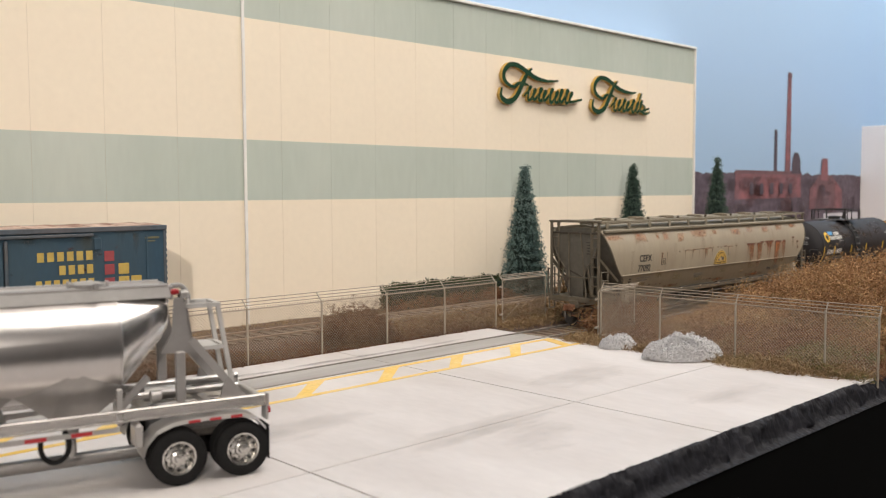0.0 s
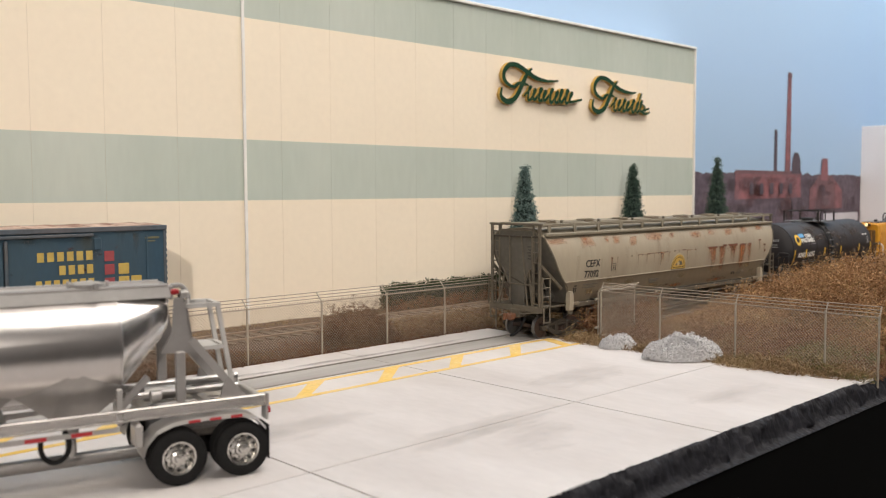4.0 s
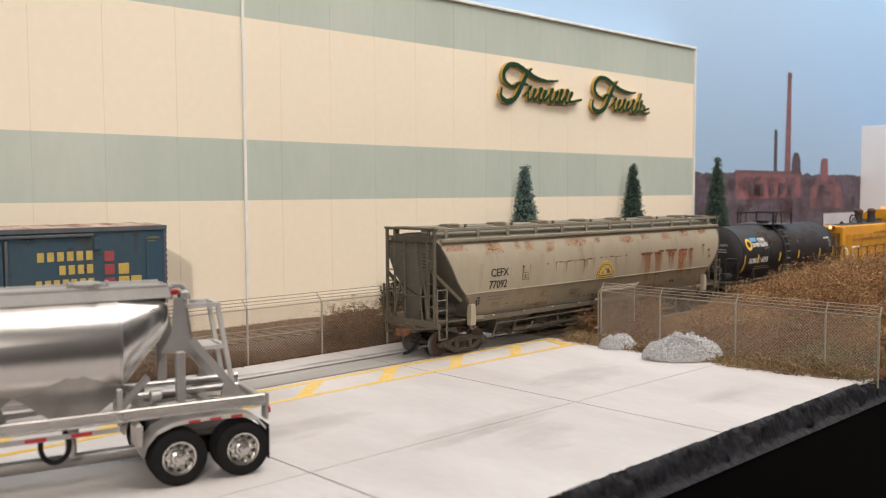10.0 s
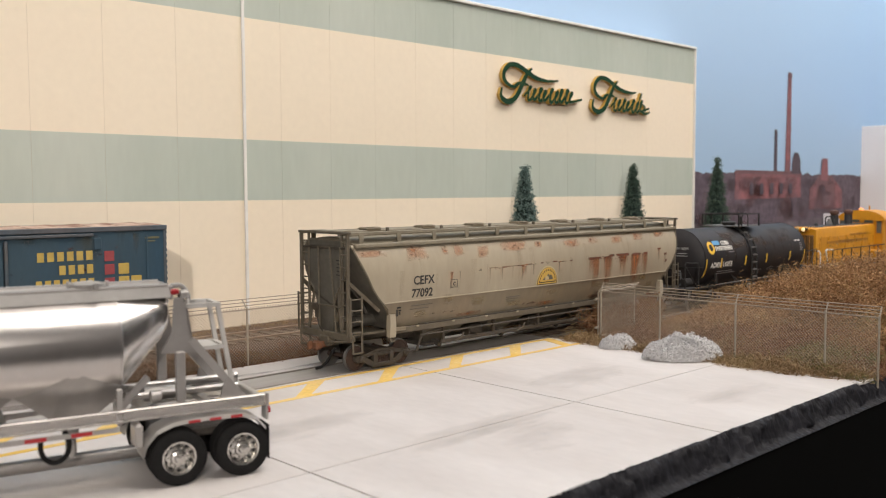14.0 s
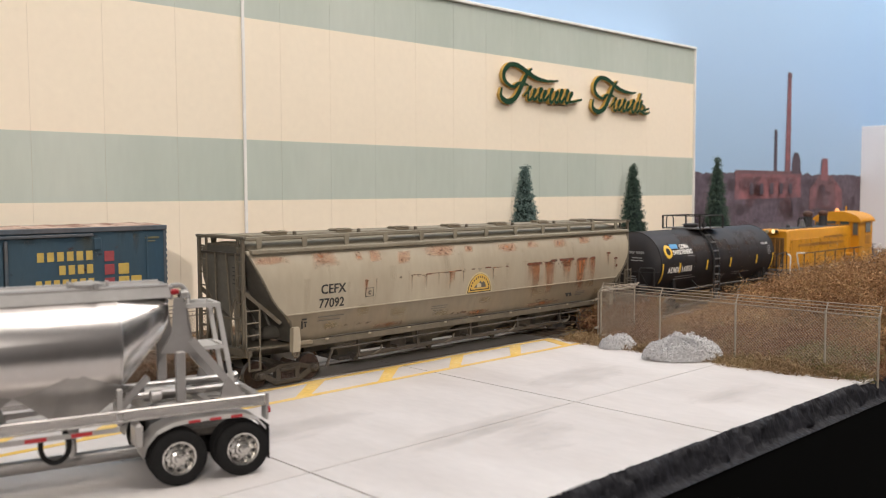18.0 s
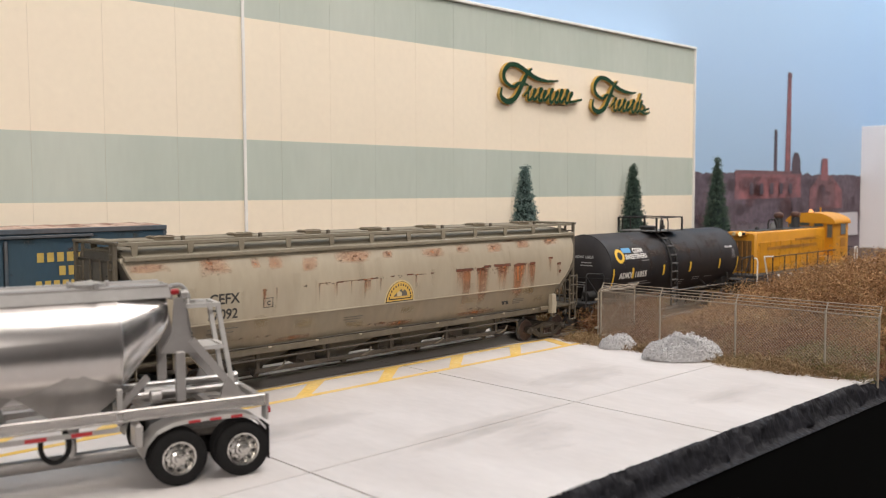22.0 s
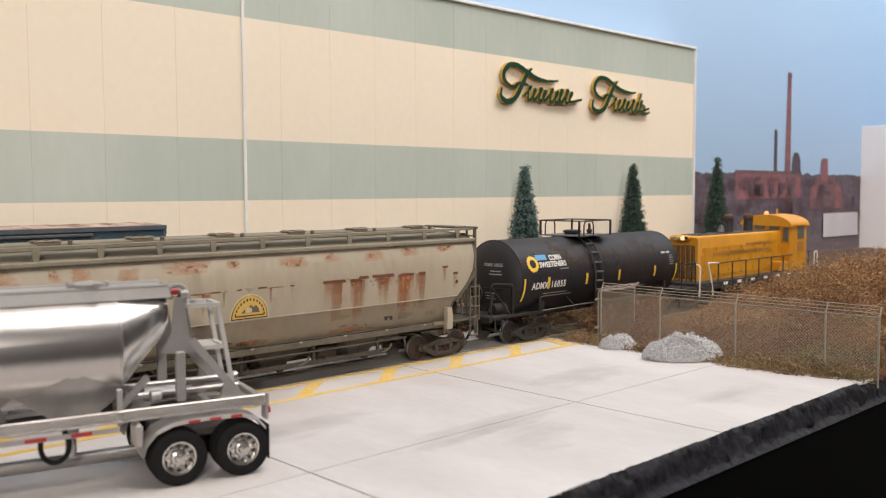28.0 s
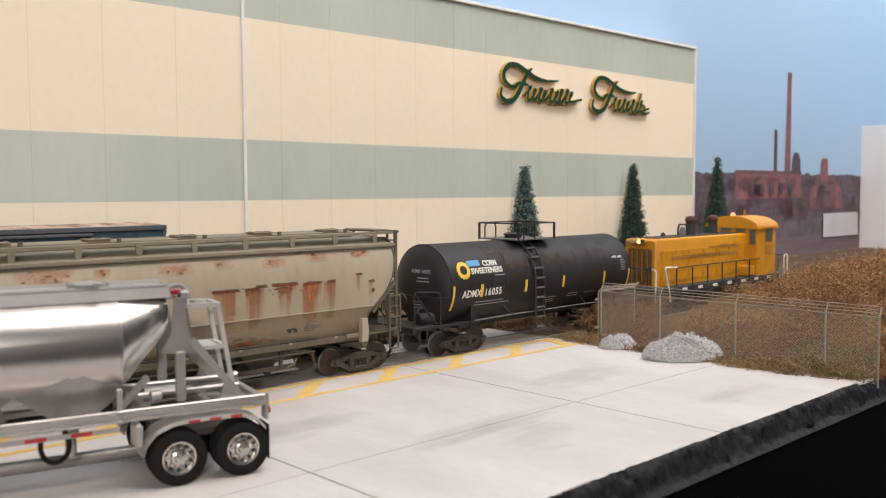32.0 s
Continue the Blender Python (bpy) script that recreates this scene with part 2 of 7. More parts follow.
def backdrop_curve(n=24):
    """The backdrop's line in plan: straight behind the building, then coved towards the aisle."""
    pts = [(-90, YB), (0, YB), (60, YB), (92, YB)]
    r = 16.0
    for i in range(1, n + 1):
        a = math.pi / 2 * i / n
        pts.append((92 + r * math.sin(a), YB - r + r * math.cos(a)))
    pts.append((92 + r, -4))
    return pts


def sky_material():
    m = bpy.data.materials.new("printed_sky")
    m.use_nodes = True
    N, L = m.node_tree.nodes, m.node_tree.links
    bs = N["Principled BSDF"]
    bs.inputs["Roughness"].default_value = 0.7
    tc = N.new("ShaderNodeTexCoord")
    sep = N.new("ShaderNodeSeparateXYZ")
    L.new(tc.outputs["Object"], sep.inputs["Vector"])
    n = N.new("ShaderNodeTexNoise")
    n.inputs["Scale"].default_value, n.inputs["Detail"].default_value = 0.05 / S, 3
    mp = N.new("ShaderNodeMapping")
    mp.inputs["Scale"].default_value = (0.4, 0.4, 1.6)
    L.new(tc.outputs["Object"], mp.inputs["Vector"])
    L.new(mp.outputs["Vector"], n.inputs["Vector"])
    ad = N.new("ShaderNodeMath")
    ad.operation = "MULTIPLY_ADD"
    ad.inputs[1].default_value = 5 * S
    L.new(n.outputs["Fac"], ad.inputs[0])
    L.new(sep.outputs["Z"], ad.inputs[2])
    mr = N.new("ShaderNodeMapRange")
    mr.inputs["From Min"].default_value, mr.inputs["From Max"].default_value = 7 * S, 30 * S
    L.new(ad.outputs["Value"], mr.inputs["Value"])
    cr = N.new("ShaderNodeValToRGB")
    cr.color_ramp.elements[0].color = (0.32, 0.46, 0.62, 1)
    cr.color_ramp.elements[1].color = (0.45, 0.645, 0.87, 1)
    e = cr.color_ramp.elements.new(0.45)
    e.color = (0.39, 0.56, 0.785, 1)
    L.new(mr.outputs["Result"], cr.inputs["Fac"])
    L.new(cr.outputs["Color"], bs.inputs["Base Color"])
    return m


SKY = sky_material()
P_TREES = mat("printed_woods", (0.085, 0.064, 0.083, 1), 0.8, col2=(0.150, 0.114, 0.140, 1), scale=0.5, fine=2.2, grain=0.35)
P_BRICK = mat("printed_brick", (0.255, 0.10, 0.108, 1), 0.8, col2=(0.15, 0.078, 0.09, 1), scale=0.6, amount=0.9, fine=1.8, grain=0.25)
P_BRICK_DARK = mat("printed_dark_brick", (0.165, 0.085, 0.094, 1), 0.8, col2=(0.11, 0.066, 0.076, 1), scale=0.5, fine=2, grain=0.2)
P_STACK = mat("printed_dark_iron", (0.070, 0.056, 0.075, 1), 0.8, col2=(0.105, 0.075, 0.09, 1), scale=0.8, fine=2, grain=0.2)
P_ROAD = mat("printed_road", (0.13, 0.10, 0.115, 1), 0.8, col2=(0.24, 0.20, 0.205, 1), scale=0.3, fine=2, grain=0.1, stretch=(0.1, 1, 1.5))
P_WHITE = mat("printed_white_wall", (0.55, 0.53, 0.56, 1), 0.8, scale=0.3, grain=0.05)
P_LOT = mat("printed_parked_rows", (0.095, 0.075, 0.09, 1), 0.8, col2=(0.17, 0.145, 0.165, 1), scale=0.8, amount=0.8, fine=2, grain=0.3, stretch=(1.0, 1, 0.45))


def build_backdrop():
    g = Geo()
    pts = backdrop_curve()
    g.rings([[(x, y, z) for x, y in pts] + [(x + 0.6, y + 0.6, z) for x, y in reversed(pts)] for z in (-3, 62)])
    root = solid("backdrop", g, SKY, "coved backdrop printed with blue hazy sky", "backdrop", kind="structure")
    y = YB

    def flat(name, poly, lay, material, label=""):
        part(name, Geo().prism(poly, y - 0.012 * lay - 0.008, y - 0.012 * lay + 0.002), material, root, label)

    rnd = random.Random(5)
    top = [(56 + i * 0.45, 7.35 + 0.28 * noise.noise((i * 0.13, 0, 3)) + 0.25 * noise.noise((i * 0.5, 4, 3)) + rnd.uniform(-0.06, 0.06)) for i in range(84)]
    flat("printed_treeline", [(56, 2.5)] + top + [(top[-1][0], 2.5)], 1, P_TREES, "printed dark purple-brown bare woods")
    flat("printed_lot", [(56, 1.8), (93.4, 1.6), (93.4, 3.4), (56, 3.4)], 2, P_LOT, "printed row of pale parked vehicles")
    flat("printed_roadway", [(56, -0.2), (93.4, 0.1), (93.4, 1.75), (56, 1.9)], 3, P_ROAD, "printed grey road")
    flat("printed_factory", [(66.6, 3.6), (78.6, 3.6), (78.4, 7.35), (66.7, 7.35)], 3, P_BRICK, "printed red brick factory")
    flat("printed_factory_roof", [(66.5, 7.3), (78.6, 7.3), (78.4, 7.58), (66.7, 7.58)], 4, P_BRICK_DARK)
    flat("printed_factory_base", [(66.6, 3.2), (80, 3.2), (80, 5.3), (66.6, 5.2)], 4, P_TREES)
    for i in range(5):
        x = 69.2 + i * 1.75
        w = 0.32
        flat("printed_window", [(x - w, 5.6), (x + w, 5.6), (x + w, 6.35), (x + w * 0.6, 6.55), (x - w * 0.6, 6.55), (x - w, 6.35)], 13, P_STACK)
    flat("printed_chimney", [(75.3, 7.4), (76.35, 7.4), (76.25, 16.0), (75.6, 16.05)], 3, P_BRICK, "printed tall red brick chimney")
    flat("printed_chimney_top", [(75.55, 15.6), (76.3, 15.6), (76.3, 16.1), (75.55, 16.1)], 4, P_BRICK_DARK)
    flat("printed_stack", [(73.25, 7.4), (73.85, 7.4), (73.8, 10.9), (73.65, 11.1), (73.3, 11.05)], 3, P_STACK, "printed dark slim smokestack")
    flat("printed_tower", [(76.5, 7.4), (78.3, 7.4), (78.2, 8.6), (77.8, 9.2), (77.1, 9.25), (76.7, 8.7)], 5, P_STACK)
    flat("printed_gable_house", [(80.2, 4.2), (87.3, 4.2), (87.2, 5.9), (84.8, 7.3), (82.3, 7.3), (80.2, 6.0)], 4, P_BRICK_DARK, "printed brick boiler house")
    flat("printed_pier", [(80.2, 4.2), (81.7, 4.2), (81.7, 6.9), (80.2, 6.0)], 5, P_BRICK)
    flat("printed_pier", [(85.6, 4.2), (87.3, 4.2), (87.2, 5.9), (85.6, 6.8)], 5, P_BRICK)
    flat("printed_chimney", [(82.4, 6.8), (84.1, 6.8), (83.85, 8.85), (82.7, 8.85)], 6, P_BRICK)
    flat("printed_billboard", [(83.0, 1.55), (90.9, 1.5), (90.8, 3.75), (83.0, 3.75)], 14, P_WHITE, "printed long white building")
    # soft blotches of ink that blur the print
    rnd = random.Random(17)
    face = lambda z: -(YB - 0.10)
    for i in range(64):
        x, z = rnd.uniform(56, 90), rnd.uniform(2.2, 6.6)
        w, h = rnd.uniform(1.2, 4.5), rnd.uniform(0.5, 2.0)
        patch("printed_blot", x, min(93, x + w), z, min(7.2, z + h), face, (BLOT_PALE, BLOT_DARK, BLOT_RED)[i % 3], root, nx=6, nz=6, off=0.0008 * i)
    # white card building at the end of the scene
    t = thing("white_board", 91.75, 0, 0, 0, "plain white card wall standing beside the backdrop", "board")
    part("panel", Geo().box(0.3, 21.1, 6.1, 0.6, 30, 12.2, 0.05), CARD, t)


BLOT_PALE = decal("printed_haze", (0.16, 0.115, 0.14, 1), (0.24, 0.18, 0.21, 1), scale=0.5, hard=0.7, top=0.5)
BLOT_DARK = decal("printed_shade", (0.05, 0.036, 0.045, 1), (0.09, 0.06, 0.07, 1), scale=0.6, hard=0.8, top=0.6)
BLOT_RED = decal("printed_rust_tone", (0.16, 0.07, 0.075, 1), (0.22, 0.11, 0.115, 1), scale=0.6, hard=0.8, top=0.4)
CARD = mat("white_card", (0.80, 0.77, 0.77, 1), 0.7, grain=0.015, scale=0.05, amount=0.2)


def build_building():
    """The long flat warehouse: wall in two colours with panel joints, white trim and a raised sign."""
    x0, x1, zt = -40.0, 57.0, 16.0
    b = thing("warehouse", 0, YW, 0, 0, "long cream warehouse with sage green bands and white trim", "building")
    def band(name, za, zb, ma, label):
        # panels between the joints
        xs = [x1] + list(JOINTS) + [x0]
        for a, c in zip(xs, xs[1:]):
            part("wall_panel", Geo().box((a + c) / 2, 0.75, (za + zb) / 2, a - c - 0.011, 1.5, zb - za), ma, b, label)
    band("wall", -0.5, 5.63, CREAM, "cream painted wall panel")
    band("wall", 5.63, 8.25, SAGE, "sage green painted wall panel")
    band("wall", 8.25, 13.45, CREAM, "cream painted wall panel")
    band("wall", 13.45, zt - 0.15, SAGE, "sage green painted wall panel")
    part("core", Geo().box((x0 + x1) / 2, 0.712, 7.6, x1 - x0 - 0.1, 1.4, 16.2), JOINT, b, "dark joint between the wall panels")
    part("roof_trim", Geo().box((x0 + x1) / 2, 0.70, zt - 0.05, x1 - x0 + 0.16, 1.72, 0.17, 0.03), TRIM, b, "white roof edge trim")
    part("corner_trim", Geo().box(x1 + 0.02, 0.70, 7.7, 0.15, 1.66, 16.4, 0.03), TRIM, b, "white corner trim")
    part("downspout", Geo().box(20.60, -0.04, 7.75, 0.14, 0.08, 16.2, 0.02), TRIM, b, "white vertical joint strip")


JOINTS = [51.2, 48.4, 45.6, 42.8, 40.2, 37.8, 35.7, 33.23, 30.55, 27.89, 25.21, 22.5, 20.60, 17.5, 14.49, 11.75, 9.0, 6.2, 3.4, 0.6, -2.2]


# ---- ground ----
def wobble(x, y, k, amp, seed=0.0):
    return amp * noise.noise((x * k, y * k, seed))


def ground_height(x, y):
    """Scenic ground: a mound of weeds right of the gate, a bank behind the fence."""
    h = -0.06
    if x > 28.2 and y < 22.8:
        m = min(1, max(0, x - 29.5) / 9.0) * min(1, max(0, (21.6 - y) / 4.2))
        h += 1.75 * m ** 1.4 + wobble(x, y, 0.25, 0.3 * m) + wobble(x, y, 0.7, 0.14 * m, 3)
    if y > 27.0:
        h += 0.25 * min(1, (y - 27.0) / 2.0)
    return h + wobble(x, y, 0.9, 0.05, 7)


def build_ground():
    g = Geo()
    xs = [-60 + i * 5 for i in range(17)] + [22 + i * 0.6 for i in range(1, 60)] + [58 + i * 3 for i in range(1, 18)]
    ys = [11.12 + i * 0.6 for i in range(42)]
    rows = []
    for y in ys:
        row = []
        for x in xs:
            inside = x < 28.0 and y < 26.7
            row.append((x, y, -0.4 if inside else ground_height(x, y)))
        rows.append(row)
    g.rings(rows, caps=False, closed=False)
    solid("ground", g, [SOIL], "brown scenic ground with coarse weathered texture", "ground", kind="structure")
    # bare tan ground below the backdrop
    g = Geo()
    g.rings([[(x, y, 0.16 + wobble(x, y, 0.4, 0.05)) for x in [50 + i * 1.5 for i in range(29)]] for y in [26.2 + j * 0.7 for j in range(15)]], caps=False, closed=False)
    solid("bare_ground", g, [PALE_SOIL], "bare tan earth below the backdrop", "ground", kind="structure")
    # table edge and fascia
    g = Geo()
    prof = [(11.03, 0.006), (10.99, 0.0), (10.90, -0.14), (10.83, -0.30), (10.77, -0.48), (10.70, -0.60), (10.52, -0.66)]
    rows = []
    xs = [-20 + 0.4 * i for i in range(80)] + [12 + 0.045 * i for i in range(440)] + [31.8 + 0.5 * i for i in range(120)]
    for x in xs:
        row = []
        torn = max(0.0, wobble(x, 0, 0.55, 1.0, 21))
        for k, (y, z) in enumerate(prof):
            w = (0.045, 0.04, 0.075, 0.09, 0.09, 0.06, 0.0)[k]
            dy = wobble(x, k * 3.1, 0.8, w) * 1.3 + wobble(x, k * 5.1, 2.7, w) + wobble(x, k * 3.7, 6.3, w * 0.8) + wobble(x, k * 4.3, 13.0, w * 0.5)
            dz = wobble(x, k * 2.3, 0.7, w, 4) + wobble(x, k * 7.7, 3.1, w * 0.9, 9) + wobble(x, k * 5.9, 9.0, w * 0.5, 2)
            if 1 < k < 5:
                dy -= 0.10 * torn
                dz -= 0.04 * torn
            row.append((x, min(y + dy, 11.12 if k < 2 else 10.98), z + (dz if k else 0)))
        rows.append(row)
    g.rings(rows, caps=False, closed=False)
    solid("table_edge", g, [FOAM], "rough black painted foam table edge", "table edge", kind="structure", angle=80)
    g = Geo()
    g.box(30, 10.8, -40.4, 180, 0.5, 79.4)
    g.box(30, 23.9, -2.2, 180, 24.6, 1.8)
    solid("layout_fascia", g, [FASCIA], "black cloth skirt below the layout", "fascia", kind="structure")


STAIN = decal("concrete_smear", (0.36, 0.31, 0.27, 1), (0.46, 0.41, 0.37, 1), scale=0.35, hard=0.9, stretch=(0.6, 1.4, 1), top=0.3)
RAIL_DIRT = decal("rail_dirt", (0.22, 0.19, 0.165, 1), (0.34, 0.30, 0.27, 1), scale=0.8, hard=0.9, stretch=(0.3, 1.6, 1), top=0.6)


def build_slab():
    """Pale concrete lot: slabs parted by dark seams, an inlaid track strip and yellow line work."""
    lot = tagged(new("concrete_lot"), "pale concrete lot with dark seams and yellow markings", "pavement", kind="structure")
    ys = [11.0, 15.6, 23.38]
    xs = [-20.0, -8.0, 1.6, 10.9, 20.03, 28.2]
    for a, b in zip(xs, xs[1:]):
        for c, d in zip(ys, ys[1:]):
            g = Geo().box((a + b) / 2, (c + d) / 2, -0.2, b - a - 0.055, d - c - (0.055 if d < 21.5 else 0.02), 0.4)
            part("slab", g, CONCRETE, lot)
    for a, b in zip(xs, xs[1:]):
        part("slab", Geo().box((a + b) / 2, 25.92, -0.2, b - a - 0.04, 1.72, 0.4), CONCRETE, lot)
        part("infill_slab", Geo().box((a + b) / 2, 24.175, -0.205, b - a - 0.04, 1.37, 0.4), CONCRETE_IN, lot, "grey stained concrete between the rails")
    part("slab_corner", Geo().prism([(28.18, 11.02), (29.2, 11.02), (28.95, 11.9), (28.55, 12.8), (28.18, 13.6)], -0.2, -0.003, "xy"), CONCRETE, lot)
    part("seam_filler", Geo().box(4.1, 18.96, -0.27, 48.2, 15.78, 0.4), SEAM, lot, "dark seam filler")
    rnd = random.Random(8)
    # the edge above the table's rim, broken into uneven chips
    x = 28.2
    while x < 29.0:
        w = rnd.uniform(0.15, 0.8)
        g = Geo().box(x + w / 2, 10.985 + rnd.uniform(-0.05, 0.0), -0.035, w, 0.10, 0.08, 0.008, rz=rnd.uniform(-0.05, 0.05))
        part("chipped_edge", g, CONCRETE, lot)
        x += w + (rnd.uniform(0.03, 0.12) if rnd.random() < 0.15 else -0.02)
    # old smears and tyre dirt
    def smear(x0, x1, y0, y1, skew, k, material):
        me = bpy.data.meshes.new("stain")
        n = 8
        v, c, f = [], [], []
        for j in range(n + 1):
            for i in range(n + 1):
                a, b = i / n, j / n
                v.append(((x0 + (x1 - x0) * a + skew * (b - 0.5)) * S, (y0 + (y1 - y0) * b) * S, (0.004 + 0.0006 * k) * S))
                c.append(1.5 * (16 * a * (1 - a) * b * (1 - b)) ** 0.7 - 1.0)
        for j in range(n):
            for i in range(n):
                q = j * (n + 1) + i
                f.append((q, q + 1, q + n + 2, q + n + 1))
        me.from_pydata(v, [], f)
        col = me.color_attributes.new("cover", "FLOAT_COLOR", "POINT")
        col.data.foreach_set("color", np.array([(t, t, t, 1) for t in c], np.float32).ravel())
        me.materials.append(material)
        new("stain", me).parent = lot
    for k, (x0, x1, y0, y1, skew) in enumerate(((14.5, 18.5, 12.6, 15.4, 0.5), (12.0, 20.0, 14.6, 16.4, 2.0), (6.0, 12.0, 11.5, 15.0, 0.5), (19.5, 26.0, 16.0, 19.5, 1.5),
                                               (8.0, 16.0, 17.0, 20.5, 1.0), (21.0, 27.0, 12.0, 14.0, -1.0))):
        smear(x0, x1, y0, y1, skew, k, STAIN)
    for k, (x0, x1) in enumerate(((6.0, 14.0), (12.0, 19.0), (17.0, 24.0), (22.0, 28.0))):
        smear(x0, x1, 22.9, 23.36, 0.0, 8 + k, RAIL_DIRT)
        smear(x0 - 2, x1 - 1, 25.08, 25.7, 0.0, 12 + k, RAIL_DIRT)
    for y in (21.55, 23.08):
        part("yellow_line", Geo().box(4.0, y, 0.006, 48.0, 0.215, 0.012), YELLOW_LINE, lot)
    for i in range(-6, 5):
        x = 14.65 + 3.12 * i
        g = Geo().prism([(x - 0.05, 21.6), (x + 0.50, 21.6), (x + 2.1, 23.03), (x + 1.45, 23.03)] if i < 4 else [(27.0, 21.6), (27.45, 21.6), (28.0, 23.03), (27.5, 23.03)], 0.0, 0.011, "xy")
        part("yellow_bar", g, YELLOW_LINE, lot)


YC = 24.17                    # centre line of the train's track
Y2 = 30.5                     # centre line of the boxcar's track


def build_track(name, y, x0, x1, z, label, sleepers=True):
    t = thing(name, 0, y, z, 0, label, "track", kind="structure")
    for k, s in enumerate((-0.7525, 0.7525)):
        g = Geo()
        g.box((x0 + x1) / 2, s, -0.02, x1 - x0, 0.07, 0.05, 0.01, 0)
        g.box((x0 + x1) / 2, s, -0.09, x1 - x0, 0.03, 0.12)
        g.box((x0 + x1) / 2, s, -0.165, x1 - x0, 0.15, 0.03)
        part("rail", g, RAIL if name != "main_track" else RAIL_TOP, t)
    return t


def build_tracks():
    t = build_track("main_track", YC, -20, 97, 0.03, "railway track with weathered rails sunk in concrete and dirt")
    bed = Geo()
    bed.rings([[(x, y, z) for x in [28.3 + 2.0 * i for i in range(35)]] for y, z in ((-1.9, -0.25), (-1.35, -0.12), (0, -0.1), (1.35, -0.12), (1.9, -0.25))], caps=False, closed=False)
    part("roadbed", bed, BALLAST, t, "brown ballast")
    tie = Geo().box(0, 0, 0, 0.24, 2.5, 0.14, 0.02).mesh("tie", [TIE])
    for i in range(110):
        part("tie", tie, None, t, m=at(28.5 + i * 0.58, 0, -0.13))
    t = build_track("siding_track", Y2, -20, 60, 0.42, "siding track behind the fence with weathered rails")
    bed = Geo()
    bed.rings([[(x, y, z) for x in [-20 + 2.0 * i for i in range(41)]] for y, z in ((-2.2, -0.4), (-1.4, -0.12), (0, -0.1), (1.4, -0.12), (2.2, -0.4))], caps=False, closed=False)
    part("roadbed", bed, BALLAST, t, "brown ballast")
    for i in range(100):
        part("tie", tie, None, t, m=at(-2 + i * 0.58, 0, -0.13))


# ---- fences ----
def wire_mesh(g, length, h, r=0.0072, step=0.115, z0=0.04):
    """Crossing diagonal wires that fill a panel of length by height, in the x-z plane."""
    n = int((length + h) / step) + 1
    for s in (0, 1):
        for i in range(n):
            a = i * step
            x0, z_0 = (a, 0.0) if a <= length else (length, a - length)
            x1, z_1 = (a - h, h) if a >= h else (0.0, a)
            if s:
                x0, x1 = length - x0, length - x1
            if abs(x0 - x1) < 0.02:
                continue
            g.rod((x0, (s - 0.5) * r, z0 + z_0), (x1, (s - 0.5) * r, z0 + z_1), r, seg=3, caps=False)
    return g


def fence_run(name, x, y, rz, posts, lean, label, h=1.95):
    """A chain-link fence along its own x axis: posts, top rail, mesh and three strands of barbed wire on arms."""
    t = thing(name, x, y, 0, rz, label, "fence")
    L = posts[-1]
    post = Geo().rod((0, 0, -0.3), (0, 0, h + 0.05), 0.038, seg=8).mesh("post", [GALV])
    arm = Geo().rod((0, 0, h), (0, lean * 0.32, h + 0.33), 0.023, seg=6).mesh("arm", [GALV])
    for p in posts:
        q = part("post", post, None, t, m=at(p, 0, 0))
        part("arm", arm, None, q)
    part("top_rail", Geo().rod((0, 0, h), (L, 0, h), 0.022, seg=6), WIRE, t)
    for a, b in zip(posts, posts[1:]):
        part("mesh_panel", wire_mesh(Geo(), b - a, h - 0.04), WIRE, t, m=at(a, 0, 0), angle=80)
    knuckles = Geo()
    for i in range(int(L / 0.115)):
        knuckles.rod((i * 0.115, 0, h - 0.03), (i * 0.115 + 0.045, 0, h + 0.075), 0.017, seg=3)
    part("knuckle_strip", knuckles, WIRE, t, kind="stuff")
    for k in (0.12, 0.22, 0.32):
        part("barbed_wire", Geo().rod((0, lean * k, h + k), (L, lean * k, h + k), 0.016, seg=4), WIRE, t)
    return t


WIRE = mat("fence_wire", (0.36, 0.295, 0.225, 1), 0.55, 0.25, scale=2, fine=9, grain=0.15)


def gate(x, y, rz, w, lean, label, h=1.9):
    t = thing("gate", x, y, 0.1, rz, label, "gate", group="open gates")
    fr = [((0, 0, 0), (0, 0, h)), ((w, 0, 0), (w, 0, h)), ((0, 0, 0), (w, 0, 0)), ((0, 0, h), (w, 0, h)), ((0, 0, 0.05), (w * 0.55, 0, h * 0.55))]
    for i, (a, b) in enumerate(fr):
        part("brace" if i == 4 else "frame_bar", Geo().rod(a, b, 0.008 if i == 4 else 0.03, seg=6), GALV, t)
    part("mesh_panel", wire_mesh(Geo(), w, h - 0.05), WIRE, t)
    for xx in (0, w):
        part("arm", Geo().rod((xx, 0, h), (xx, lean * 0.2, h + 0.2), 0.026, seg=6), GALV, t)
    for k in (0.06, 0.13, 0.19):
        part("barbed_wire", Geo().rod((0, lean * k, h + k), (w, lean * k, h + k), 0.016, seg=4), WIRE, t)
    for z in (0.35, h - 0.3):
        part("hinge", Geo().box(-0.1, 0, z, 0.2, 0.08, 0.08, 0.01), GALV, t)


def build_fences():
    ps = [16.26 + 3.14 * i for i in range(-4, 5)]
    x0 = ps[0]
    fence_run("chain_link_fence", x0, 26.86, 0, [p - x0 for p in ps], 1, "grey chain-link fence with barbed wire along the siding")
    gate(29.5, 27.1, 0, 3.0, 1, "open chain-link gate with barbed wire beside the track")
    fence_run("chain_link_fence", 29.3, 21.55, -90, [0, 2.75, 5.85, 9.05, 10.75], 0.55, "grey chain-link fence with barbed wire before brown weeds")
    gate(29.4, 21.75, 0, 2.55, -1, "open chain-link gate swung back along the track", h=1.8)

